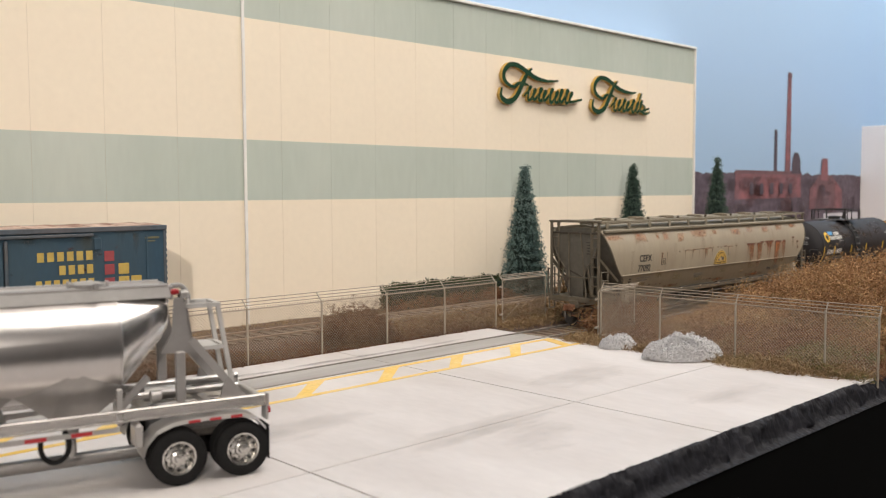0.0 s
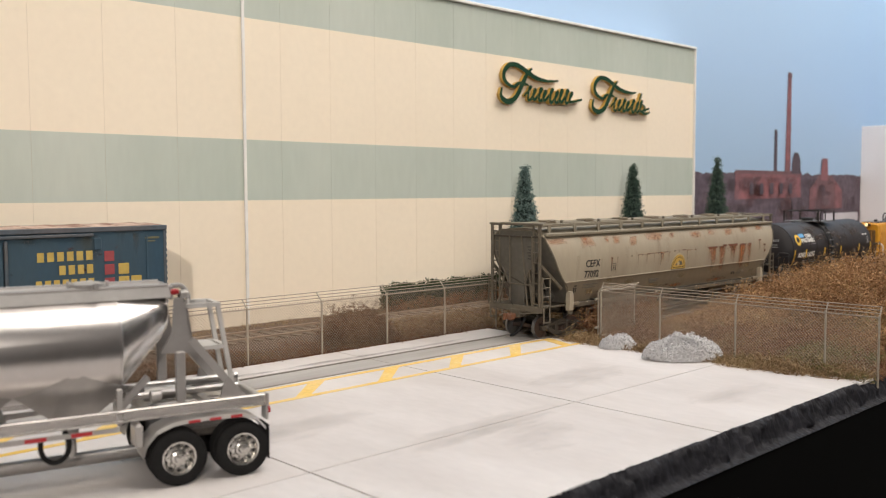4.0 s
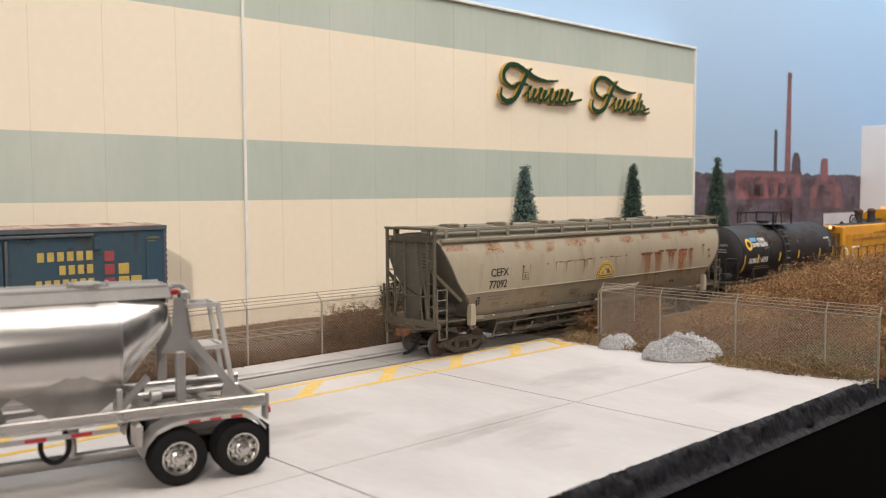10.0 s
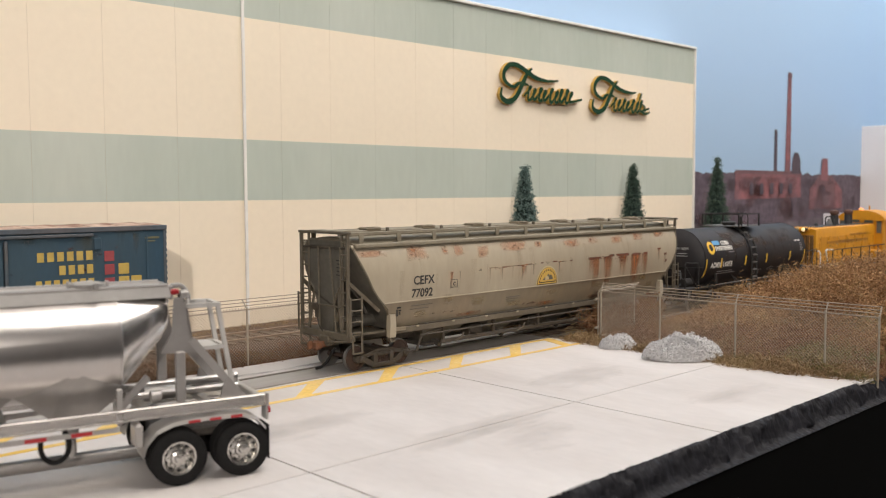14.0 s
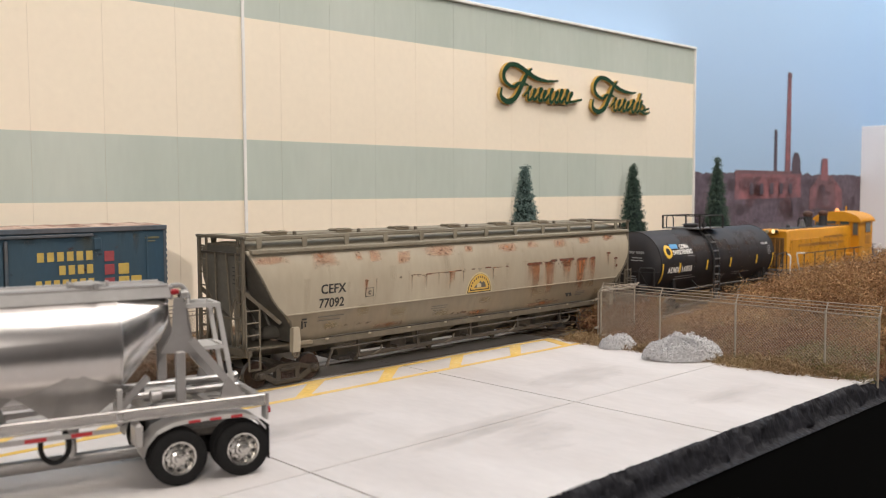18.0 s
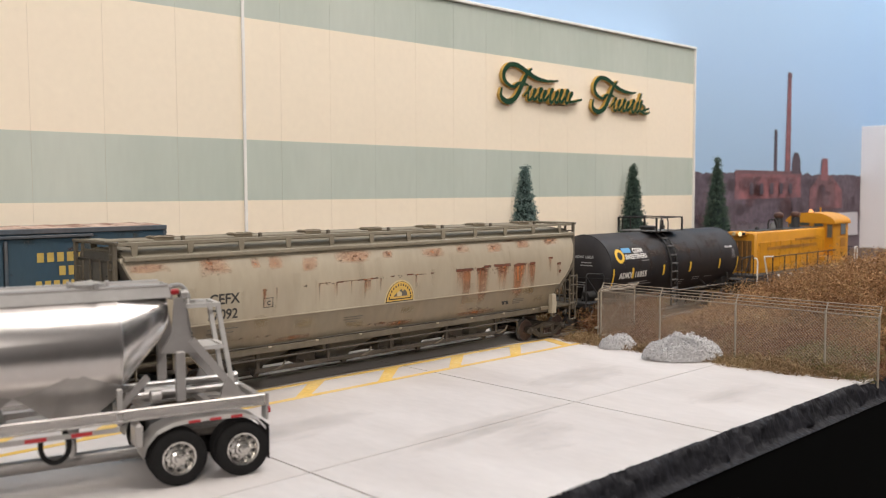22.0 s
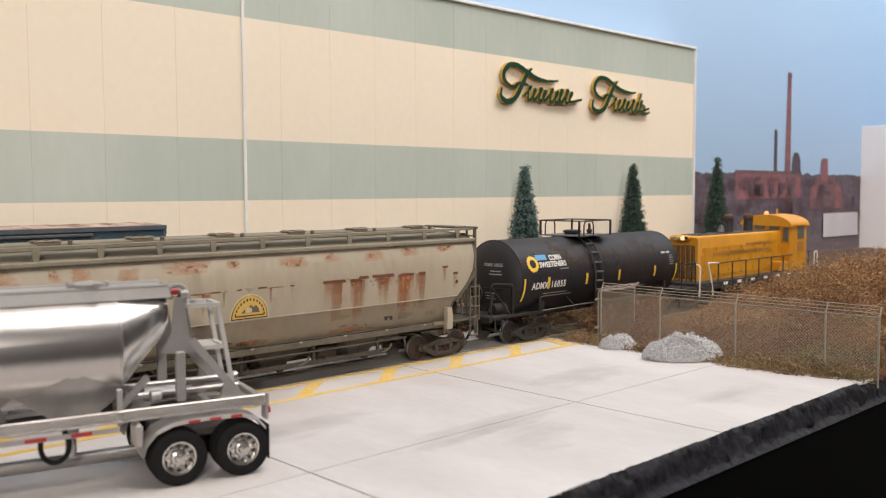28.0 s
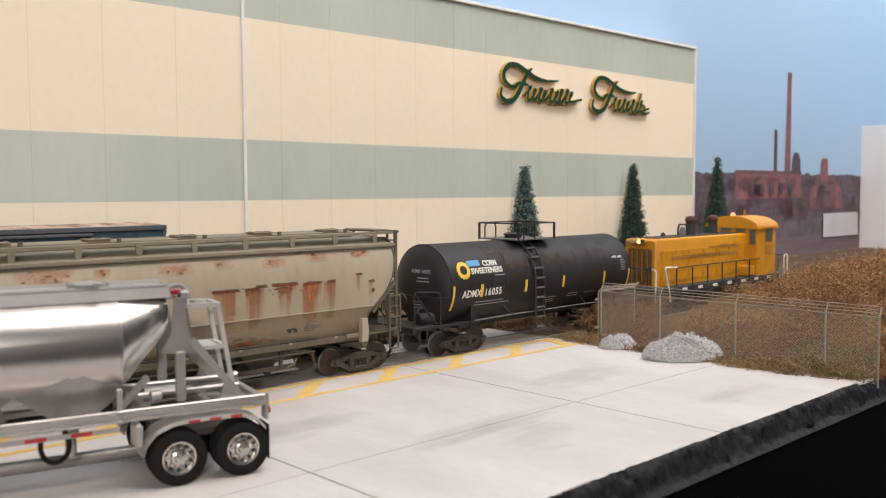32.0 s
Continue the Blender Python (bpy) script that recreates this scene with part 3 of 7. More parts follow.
# ---- train ----
HOPPER_GREY = mat("weathered_grey_paint", (0.385, 0.335, 0.25, 1), 0.45, col2=(0.31, 0.26, 0.19, 1), scale=0.45, amount=0.8, fine=5, grain=0.06,
                  stretch=(1, 1, 0.3))
# the side's grey made darker: shade of the inward-sloping lower sheets, put into the colour
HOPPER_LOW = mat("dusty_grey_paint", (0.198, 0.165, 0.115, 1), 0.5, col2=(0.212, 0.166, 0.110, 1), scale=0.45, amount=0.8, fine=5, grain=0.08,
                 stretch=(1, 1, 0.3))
HOPPER_END = mat("dark_grey_paint", (0.108, 0.098, 0.080, 1), 0.6, col2=(0.052, 0.046, 0.037, 1), scale=0.8, amount=0.8, fine=6, grain=0.12)
HOPPER_FRAME = mat("grimy_grey_frame", (0.135, 0.113, 0.080, 1), 0.6, col2=(0.06, 0.048, 0.034, 1), scale=1.0, fine=7, grain=0.15)
ROOF_GREY = mat("roof_grey_paint", (0.235, 0.205, 0.15, 1), 0.7, col2=(0.16, 0.135, 0.095, 1), scale=0.6, fine=6, grain=0.1)
HATCH = mat("brown_hatch_paint", (0.25, 0.205, 0.14, 1), 0.7, col2=(0.15, 0.12, 0.08, 1), scale=1.5, fine=6, grain=0.15)
TRUCK = mat("dusty_truck", (0.040, 0.033, 0.025, 1), 0.6, col2=(0.075, 0.056, 0.038, 1), scale=1.5, fine=8, grain=0.25)
WHEEL_RUST = mat("rusty_wheel", (0.075, 0.045, 0.033, 1), 0.75, 0.2, col2=(0.045, 0.035, 0.03, 1), scale=2.5, fine=9, grain=0.25)
TREAD = mat("worn_tread", (0.30, 0.29, 0.28, 1), 0.4, 0.8, grain=0.1)
COUPLER_RUST = mat("rusty_coupler", (0.18, 0.075, 0.036, 1), 0.85, col2=(0.10, 0.055, 0.036, 1), scale=2, fine=9, grain=0.25)
FADED_INK = mat("faded_lettering", (0.12, 0.105, 0.085, 1), 0.7, grain=0.1)
BLACK_INK = mat("black_lettering", (0.025, 0.023, 0.022, 1), 0.7, grain=0.1)
RUST = decal("rust_bloom", (0.56, 0.20, 0.085, 1), (0.52, 0.30, 0.17, 1), scale=2.6, hard=0.55, stretch=(0.7, 1, 1.4), top=0.72)
SPECK = decal("rust_specks", (0.09, 0.03, 0.016, 1), (0.2, 0.07, 0.03, 1), scale=6.0, hard=3.0, stretch=(0.8, 1, 1.3), top=0.7)
RUST_RUN = decal("rust_run", (0.32, 0.10, 0.032, 1), (0.46, 0.20, 0.08, 1), scale=1.3, hard=0.55, stretch=(1.7, 1.7, 0.12), top=0.85)
OCHRE = decal("ochre_stain", (0.42, 0.28, 0.09, 1), (0.36, 0.25, 0.12, 1), scale=1.4, hard=0.6, stretch=(1, 1, 0.8), top=0.5)
RUST_DARK = decal("dark_rust_edge", (0.075, 0.024, 0.014, 1), (0.17, 0.05, 0.024, 1), scale=4.0, hard=1.6, stretch=(1, 1, 1.5), top=0.95)
DUST = decal("dust_streak", (0.24, 0.18, 0.11, 1), (0.30, 0.23, 0.15, 1), scale=1.2, hard=0.9, stretch=(2.2, 2.2, 0.2), top=0.16)
TANK_BLACK = mat("black_tank_paint", (0.014, 0.0145, 0.0175, 1), 0.56, col2=(0.034, 0.027, 0.025, 1), scale=0.5, amount=0.8, fine=5, grain=0.1,
                 stretch=(1, 1, 0.5), spec=0.3)
WHEEL_TANK = mat("sooty_wheel", (0.030, 0.025, 0.022, 1), 0.6, 0.3, col2=(0.05, 0.035, 0.028, 1), scale=2.5, fine=9, grain=0.25)
TRUCK_TANK = mat("sooty_truck", (0.022, 0.020, 0.019, 1), 0.55, col2=(0.045, 0.038, 0.032, 1), scale=1.5, fine=8, grain=0.25)
TANK_DARK = mat("black_frame_paint", (0.010, 0.0095, 0.0095, 1), 0.65, col2=(0.02, 0.017, 0.015, 1), scale=1.2, fine=7, grain=0.2)
TANK_DUST = decal("brown_tank_dust", (0.075, 0.048, 0.034, 1), (0.11, 0.075, 0.055, 1), scale=1.6, hard=0.6, stretch=(0.8, 1, 1.4), top=0.5)
DECAL_YELLOW = mat("yellow_marking", (0.80, 0.50, 0.05, 1), 0.55, grain=0.05)
DECAL_BLUE = mat("blue_marking", (0.10, 0.33, 0.62, 1), 0.55, grain=0.05)
EMBLEM_CREAM = mat("cream_marking", (0.55, 0.45, 0.26, 1), 0.6, grain=0.1)
GOLD = mat("gold_marking", (0.62, 0.40, 0.09, 1), 0.6, grain=0.08)
LOCO_YELLOW = mat("yellow_locomotive_paint", (0.63, 0.285, 0.009, 1), 0.5, col2=(0.47, 0.20, 0.010, 1), scale=0.5, amount=0.7, fine=5, grain=0.05,
                  stretch=(1, 1, 0.5))
LOCO_GRIME = mat("grimy_yellow_paint", (0.42, 0.19, 0.03, 1), 0.65, col2=(0.28, 0.13, 0.03, 1), scale=0.9, fine=6, grain=0.12)
LOCO_BLACK = mat("black_frame", (0.022, 0.021, 0.022, 1), 0.65, grain=0.2)
EXHAUST = mat("rusty_exhaust", (0.10, 0.045, 0.03, 1), 0.8, col2=(0.06, 0.035, 0.03, 1), scale=2, grain=0.2)
CAB_GLASS = mat("cab_window_glass", (0.10, 0.115, 0.11, 1), 0.12, scale=0.5, grain=0.05)
GRILLE = mat("sooty_grille", (0.17, 0.085, 0.022, 1), 0.8, col2=(0.09, 0.05, 0.02, 1), scale=1.5, fine=7, grain=0.25)
SOOT = decal("brown_soot", (0.07, 0.04, 0.02, 1), (0.16, 0.085, 0.03, 1), scale=2.2, hard=0.8, stretch=(0.6, 1, 2.0), top=0.34)
SOOT_RUN = decal("soot_streak", (0.08, 0.05, 0.03, 1), (0.2, 0.11, 0.04, 1), scale=1.6, hard=0.8, stretch=(2.4, 2.4, 0.2), top=0.22)
BEACON = glow("lit_beacon", (1.0, 0.42, 0.16, 1), 0.6)
LAMP_LIT = glow("lit_headlight", (1.0, 0.80, 0.42, 1), 0.6)
LAMP_GLASS = mat("clear_lamp_glass", (0.45, 0.36, 0.2, 1), 0.15, grain=0.03)

FADED_WHITE = mat("faded_white_marking", (0.34, 0.33, 0.32, 1), 0.6, grain=0.1)
GALV_DARK = mat("dull_grey_steel", (0.16, 0.155, 0.15, 1), 0.6, 0.3, grain=0.15)
WHEELS = []                  # wheelsets that roll, with their radius


def patch(name, x0, x1, z0, z1, surf, material, parent, nx=10, nz=8, off=0.008, shape="oval"):
    """A thin stain on the near side of a car; surf(z) gives the side's half width."""
    me = bpy.data.meshes.new(name)
    v, f, c = [], [], []
    for j in range(nz + 1):
        for i in range(nx + 1):
            a, b = i / nx, j / nz
            x, z = x0 + (x1 - x0) * a, z0 + (z1 - z0) * b
            v.append((x * S, -(surf(z) + off) * S, z * S))
            if shape == "speck":
                c.append((4 * a * (1 - a) * 4 * b * (1 - b)) ** 0.6 * 0.56 - 0.3)
            elif shape == "run":
                c.append(1.55 * (4 * a * (1 - a)) ** 0.5 * b ** 0.7 - 0.75)
            elif shape == "bar":
                c.append(min(1, 6 * a, 6 * (1 - a)) * min(1, 4 * b, 4 * (1 - b)))
            else:
                c.append(1.6 * (4 * a * (1 - a) * 4 * b * (1 - b)) ** 0.6 - 0.95)
    for j in range(nz):
        for i in range(nx):
            k = j * (nx + 1) + i
            f.append((k, k + 1, k + nx + 2, k + nx + 1))
    me.from_pydata(v, [], f)
    col = me.color_attributes.new("cover", "FLOAT_COLOR", "POINT")
    col.data.foreach_set("color", np.array([(t, t, t, 1) for t in c], np.float32).ravel())
    me.materials.append(material)
    me.shade_smooth()
    ob = new(name, me)
    ob.parent = parent
    return ob


def wheelset_mesh(r, face):
    g = Geo()
    for s in (-1, 1):
        y = s * 0.7175
        k = -s                # outward is away from the middle
        prof = [(y - k * 0.10, 0.0), (y - k * 0.10, 0.13), (y - k * 0.06, 0.15), (y - k * 0.05, r * 0.78), (y - k * 0.075, r * 0.80), (y - k * 0.075, r * 0.985)]
        g.lathe(prof, (0, 0, 0), "y", 28, 0, False)
        g.lathe([(y - k * 0.075, r * 0.985), (y + k * 0.03, r), (y + k * 0.03, r + 0.03), (y + k * 0.06, r + 0.03), (y + k * 0.06, 0.1)], (0, 0, 0), "y", 28, 1, False)
    g.rod((0, -1.05, 0), (0, 1.05, 0), 0.08, seg=10)
    return g.mesh("wheelset", [face, TREAD])


def truck_side(wb, r):
    """One cast side frame in the x-z plane: arched top chord, tension bars, spring pocket and bearing boxes."""
    g = Geo()
    a = wb / 2
    half = [(0.0, r + 0.27), (0.34, r + 0.27), (0.46, r + 0.23), (a - 0.20, r + 0.15), (a + 0.16, r + 0.13), (a + 0.22, r + 0.08)]
    low = [(0.0, r + 0.12), (0.34, r + 0.12), (0.44, r + 0.08), (a - 0.24, r + 0.02), (a + 0.14, r + 0.02), (a + 0.20, r + 0.0)]
    for s in (-1, 1):
        rows = []
        for (x0, z0), (x1, z1) in zip(half, low):
            rows.append([(s * x0, -0.10, z0), (s * x0, 0.08, z0), (s * x1, 0.08, z1), (s * x1, -0.07, z1)])
        g.rings(rows)
        # tension bar, column, bearing box with its round end cap and bolts
        g.bar((s * (a - 0.12), -0.01, r - 0.01), (s * 0.42, -0.01, r - 0.25), 0.17, 0.17)
        g.box(s * 0.35, -0.01, r - 0.04, 0.17, 0.18, 0.44, 0.02)
        g.box(s * a, 0, r, 0.32, 0.2, 0.26, 0.04)
        g.box(s * (a + 0.18), 0, r + 0.01, 0.10, 0.16, 0.16, 0.03)
        g.lathe([(-0.20, 0.0), (-0.20, 0.07), (-0.17, 0.10), (-0.12, 0.115), (-0.05, 0.12)], (s * a, 0, r), "y", 14)
        for k in range(3):
            t = 2 * math.pi * k / 3 + 0.5
            g.rod((s * a + 0.055 * math.cos(t), -0.19, r + 0.055 * math.sin(t)), (s * a + 0.055 * math.cos(t), -0.215, r + 0.055 * math.sin(t)), 0.022, seg=6)
    g.box(0, -0.01, r - 0.27, 1.0, 0.20, 0.15, 0.03)
    g.box(0, -0.06, r + 0.09, 0.54, 0.12, 0.10, 0.02)
    return g


def spring_nest(r):
    """Coil springs that carry the bolster in the side frame."""
    g = Geo()
    for x in (-0.15, 0.03, 0.19):
        n = 44
        pts = [(x + 0.075 * math.cos(i * 0.9), 0.0 + 0.075 * math.sin(i * 0.9), r - 0.22 + 0.27 * i / n) for i in range(n + 1)]
        g.pipe(pts, 0.019, 4)
    return g


def truck(parent, x, wb, r, face, frame_mat):
    g = Geo().box(0, 0, r + 0.12, 0.42, 2.2, 0.22, 0.03)
    b = part("truck", g, frame_mat, parent, m=at(x, 0, 0))
    for s in (-1, 1):
        turn = 0 if s < 0 else 180
        part("side_frame", truck_side(wb, r), frame_mat, b, m=at(0, s * 1.0, 0, 0, 0, turn))
        part("spring_nest", spring_nest(r), WHEEL_RUST, b, "small coil springs", m=at(0, s * 0.98, 0, 0, 0, turn))
        part("brake_beam", Geo().rod((s * 0.55, -0.85, r - 0.08), (s * 0.55, 0.85, r - 0.08), 0.05, seg=6), frame_mat, b)
    ws = wheelset_mesh(r, face)
    for s in (-1, 1):
        w = part("wheelset", ws, None, b, m=at(s * wb / 2, 0, r))
        WHEELS.append((w, s * wb / 2, r))
    return b


def coupler(parent, x, s, material):
    """Coupler head and shank at the car's end; s is the end's direction."""
    g = Geo().box(x + s * 0.2, 0, 0.9, 0.7, 0.16, 0.2, 0.03)
    g.box(x + s * 0.55, -0.05, 0.9, 0.24, 0.34, 0.3, 0.06)
    g.box(x + s * 0.70, 0.10, 0.9, 0.2, 0.12, 0.28, 0.04)
    part("coupler", g, material, parent)
    pts = [(x + s * 0.1, -0.45, 0.80), (x + s * 0.25, -0.43, 0.62), (x + s * 0.38, -0.38, 0.36), (x + s * 0.55, -0.28, 0.20), (x + s * 0.72, -0.2, 0.16)]
    part("air_hose", Geo().pipe(pts, 0.05, 7), RUBBER, parent)


# side sheets: height, half length towards the front and the rear end, half width
H_X = [(1.36, 7.85, 8.35, 1.24), (1.6, 7.85, 8.38, 1.35), (2.05, 8.04, 8.44, 1.495), (2.25, 8.26, 8.66, 1.54), (2.5, 8.52, 8.92, 1.58), (2.8, 8.75, 9.16, 1.61),
       (3.15, 8.94, 9.36, 1.62), (3.45, 9.10, 9.44, 1.595), (3.75, 9.26, 9.50, 1.535), (4.0, 9.36, 9.52, 1.44), (4.15, 9.39, 9.52, 1.36), (4.22, 9.39, 9.52, 1.31)]
CAGE = {-1: 9.50, 1: 9.77}    # the end cages, from the car's middle


def hopper_row(z, c):
    for a, b in zip(H_X, H_X[1:]):
        if z <= b[0]:
            k = max(0, (z - a[0]) / (b[0] - a[0]))
            return a[c] + (b[c] - a[c]) * k
    return H_X[-1][c]


def hopper_half(z):
    return hopper_row(z, 3)


def hopper_len(z, s):
    return hopper_row(z, 1 if s < 0 else 2)


def build_hopper():
    car = thing("covered_hopper", 0, YC, 0.03, 0, "weathered grey covered hopper car with rust streaks on its side", "rail car")
    # body: side sheets and curved ends
    def loft(levels):
        rows = []
        for z in levels:
            hw = hopper_half(z)
            ring = []
            for sx, sy in ((1, -1), (1, 1), (-1, 1), (-1, -1)):
                xe = hopper_len(z, sx)
                pts = [(xe, hw - 0.02), (xe - 0.01, hw)]
                if sx * sy < 0:
                    pts = pts[::-1]
                ring += [(sx * px, sy * py, z) for px, py in pts]
            rows.append(ring)
        return rows
    up = [2.25] + [r[0] for r in H_X if r[0] > 2.25]
    part("upper_side", Geo().rings(loft(up)), HOPPER_GREY, car, "pale grey weathered side sheets")
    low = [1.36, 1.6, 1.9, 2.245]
    part("lower_side", Geo().rings(loft(low)), HOPPER_LOW, car, "grey lower side sheets with shade in their colour")
    # the ends: dark slope sheets set in between the side sheets
    for s in (-1, 1):
        g = Geo()
        rows = []
        for z in [1.36, 1.9, 2.25, 2.5, 2.8, 3.15, 3.45, 3.75, 4.0, 4.15]:
            xe, hw = hopper_len(z, s) + 0.012, hopper_half(z) - 0.03
            rows.append([(s * xe, -hw, z), (s * (xe + 0.02), -hw * 0.5, z), (s * (xe + 0.03), 0, z), (s * (xe + 0.02), hw * 0.5, z), (s * xe, hw, z)])
        g.rings(rows, caps=False, closed=False)
        part("end_sheet", g, HOPPER_END, car, "dark grey end sheet")
        # raised rim along the edge of each side sheet
        for sy in (-1, 1):
            part("end_rim", Geo().pipe([(s * (hopper_len(z, s) - 0.01), sy * (hopper_half(z) + 0.0), z) for z in (1.5, 2.05, 2.25, 2.5, 2.8, 3.15, 3.45, 3.75, 4.1)], 0.035, 5), HOPPER_FRAME, car)
        # ribs down the slope sheet
        for y in (-0.55, 0.55):
            part("end_rib", Geo().pipe([(s * (hopper_len(z, s) + 0.05), y * (0.55 + 0.12 * z), z) for z in (1.5, 2.25, 2.8, 3.45, 4.0)], 0.05, 5), HOPPER_END, car)
    # seam ridge between upper and lower sheets, side sill, top chord
    for sy in (-1, 1):
        part("side_seam", Geo().box(0.2, sy * 1.55, 2.25, 16.8, 0.04, 0.04, 0.01), HOPPER_GREY, car)
        part("side_sill", Geo().box(0.25, sy * 1.34, 1.26, 16.3, 0.10, 0.20, 0.02), HOPPER_FRAME, car, "dirty grey side sill")
        g = Geo()
        g.box(0.13, sy * 1.42, 4.2, 18.9, 0.16, 0.14, 0.03)
        part("top_chord", g, ROOF_GREY, car, "pale roof edge beam")
    for i in range(9):
        part("sill_clip", Geo().box(-6.6 + i * 1.72, -1.40, 1.34, 0.12, 0.05, 0.06, 0.015), HOPPER_GREY, car)
    # roof, curved
    rows = []
    for x in (-9.25, 9.5):
        rows.append([(x, 1.42 * math.sin(a), 4.05 + 0.42 * math.cos(a)) for a in [math.radians(-90 + 15 * i) for i in range(13)]])
    part("roof", Geo().rings(rows), ROOF_GREY, car, "grey curved roof")
    # running boards on supports, hatch covers on top
    for sy in (-1, 1):
        part("running_board", Geo().box(0.13, sy * 1.03, 4.60, 19.1, 0.46, 0.035), ROOF_GREY, car, "walkway grating")
        part("board_edge", Geo().box(0.13, sy * 1.27, 4.585, 19.1, 0.03, 0.08), ROOF_GREY, car)
        for i in range(12):
            x = -8.97 + i * 1.62
            part("board_support", Geo().prism([(x - 0.07, 4.26), (x + 0.07, 4.26), (x + 0.1, 4.57), (x - 0.1, 4.57)], sy * 1.30, sy * 1.34), ROOF_GREY, car)
    hatch = Geo().box(0, 0, 0.0, 0.70, 0.5, 0.035, 0.015)
    for x in (-0.28, 0.0, 0.28):
        hatch.box(x, 0, 0.025, 0.05, 0.4, 0.03, 0.01)
    hatch.box(0, 0, -0.06, 0.62, 0.46, 0.1, 0.02)
    hatch = hatch.mesh("hatch_cover", [HATCH])
    for i in range(7):
        x = -7.62 + i * 2.57
        h = part("hatch_cover", hatch, None, car, "brownish hatch cover", m=at(x, -0.1, 4.70))
        part("hatch_latch", Geo().box(0.5, -0.35, -0.06, 0.1, 0.1, 0.18, 0.02), HOPPER_FRAME, h)
    part("roof_trough", Geo().box(0, 0, 4.55, 17.4, 0.66, 0.2, 0.03), ROOF_GREY, car)
    TRUCKS, PAD = {-1: -7.87, 1: 8.37}, {-1: -7.87, 1: 8.2}
    # end cages: posts, sills, ladders, platform
    for s in (-1, 1):
        c = CAGE[s]
        xe = s * c
        for sy in (-1, 1):
            y = sy * 1.28
            part("corner_post", Geo().box(xe, y, 2.95, 0.11, 0.10, 3.4, 0.02), HOPPER_FRAME, car)
            part("inner_post", Geo().box(xe - s * 0.05, sy * 0.92, 2.95, 0.07, 0.07, 3.4, 0.01), HOPPER_FRAME, car)
            for k in range(8):
                part("ladder_rung", Geo().rod((xe, sy * 0.92, 1.45 + k * 0.41), (xe, y, 1.45 + k * 0.41), 0.026, seg=5), HOPPER_FRAME, car)
            # short side ladder beside the post
            part("ladder_rail", Geo().box(s * (c - 0.42), sy * 1.45, 1.90, 0.05, 0.05, 1.3), HOPPER_FRAME, car)
            part("ladder_rail", Geo().box(s * (c + 0.04), sy * 1.45, 1.90, 0.05, 0.05, 1.3), HOPPER_FRAME, car)
            for k in range(4):
                part("ladder_rung", Geo().rod((s * (c - 0.42), sy * 1.46, 1.40 + k * 0.36), (s * (c + 0.04), sy * 1.46, 1.40 + k * 0.36), 0.024, seg=5), HOPPER_FRAME, car)
            part("diagonal_brace", Geo().bar((s * (c - 0.02), sy * 1.32, 3.0), (s * (c - 1.14), sy * 1.44, 2.02), 0.09, 0.11), HOPPER_FRAME, car)
            part("upper_brace", Geo().bar((xe, sy * 0.9, 1.4), (s * (c - 0.18), sy * 0.35, 4.1), 0.07, 0.07), HOPPER_FRAME, car)
            part("jacking_pad", Geo().rings([[(PAD[s] + dx, sy * y, z) for dx, y in ((-w, 1.40), (w, 1.40), (w, o), (-w, o))] for z, w, o in ((1.10, 0.13, 1.58), (1.5, 0.13, 1.61), (1.86, 0.11, 1.58))]), HOPPER_GREY, car, "pale upright bolster tab")
            part("pad_hook", Geo().lathe([(-0.04, 0.06), (-0.04, 0.11), (0.04, 0.11), (0.04, 0.06)], (PAD[s], sy * 1.52, 1.04), "y", 12, 0, False), HOPPER_FRAME, car)
            part("tow_bracket", Geo().box(PAD[s] - s * 0.42, sy * 1.44, 1.33, 0.5, 0.10, 0.13, 0.02), HOPPER_LOW, car)
            # stirrup step
            part("stirrup", Geo().pipe([(xe - s * 0.05, sy * 1.45, 1.3), (xe - s * 0.05, sy * 1.45, 0.72), (xe - s * 0.42, sy * 1.45, 0.72), (xe - s * 0.42, sy * 1.45, 1.3)], 0.035, 5), HOPPER_FRAME, car)
        part("end_sill", Geo().box(s * (c - 0.08), 0, 1.22, 0.20, 2.85, 0.26, 0.03), HOPPER_FRAME, car)
        part("top_bar", Geo().box(xe, 0, 4.62, 0.12, 2.8, 0.09, 0.02), HOPPER_FRAME, car)
        part("mid_bar", Geo().box(xe, 0, 2.2, 0.05, 1.9, 0.05), HOPPER_FRAME, car)
        part("roof_walk_end", Geo().box(s * (c - 0.23), 0, 4.66, 0.55, 1.6, 0.04), ROOF_GREY, car)
        part("platform", Geo().box(s * (c - 0.78), 0, 1.30, 1.5, 2.7, 0.06), HOPPER_FRAME, car)
        # end plate with the roof's round shoulders above and a narrow neck below
        half_plate = [(0.40, 1.34), (0.44, 2.2), (0.60, 2.62), (0.94, 3.02), (1.12, 3.35), (1.18, 3.7), (1.16, 4.05), (1.04, 4.26), (0.8, 4.38)]
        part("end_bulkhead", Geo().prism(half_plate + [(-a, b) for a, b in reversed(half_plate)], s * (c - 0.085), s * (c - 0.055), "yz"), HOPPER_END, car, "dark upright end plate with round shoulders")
        part("shoulder_rim", Geo().pipe([(s * (c - 0.06), a, b) for a, b in half_plate[1:] + [(-a, b) for a, b in reversed(half_plate[1:])]], 0.035, 5), HOPPER_FRAME, car)
        part("head_bar", Geo().box(s * (c - 0.03), 0, 4.12, 0.05, 2.4, 0.08, 0.01), TRUCK, car)
        for ya, yb in ((-0.30, -0.62), (0.34, 0.30), (-0.86, -0.9)):
            part("stay_rod", Geo().rod((s * (c - 0.01), ya, 4.15), (s * (c - 0.01), yb, 1.36), 0.032, seg=6), HOPPER_FRAME, car)
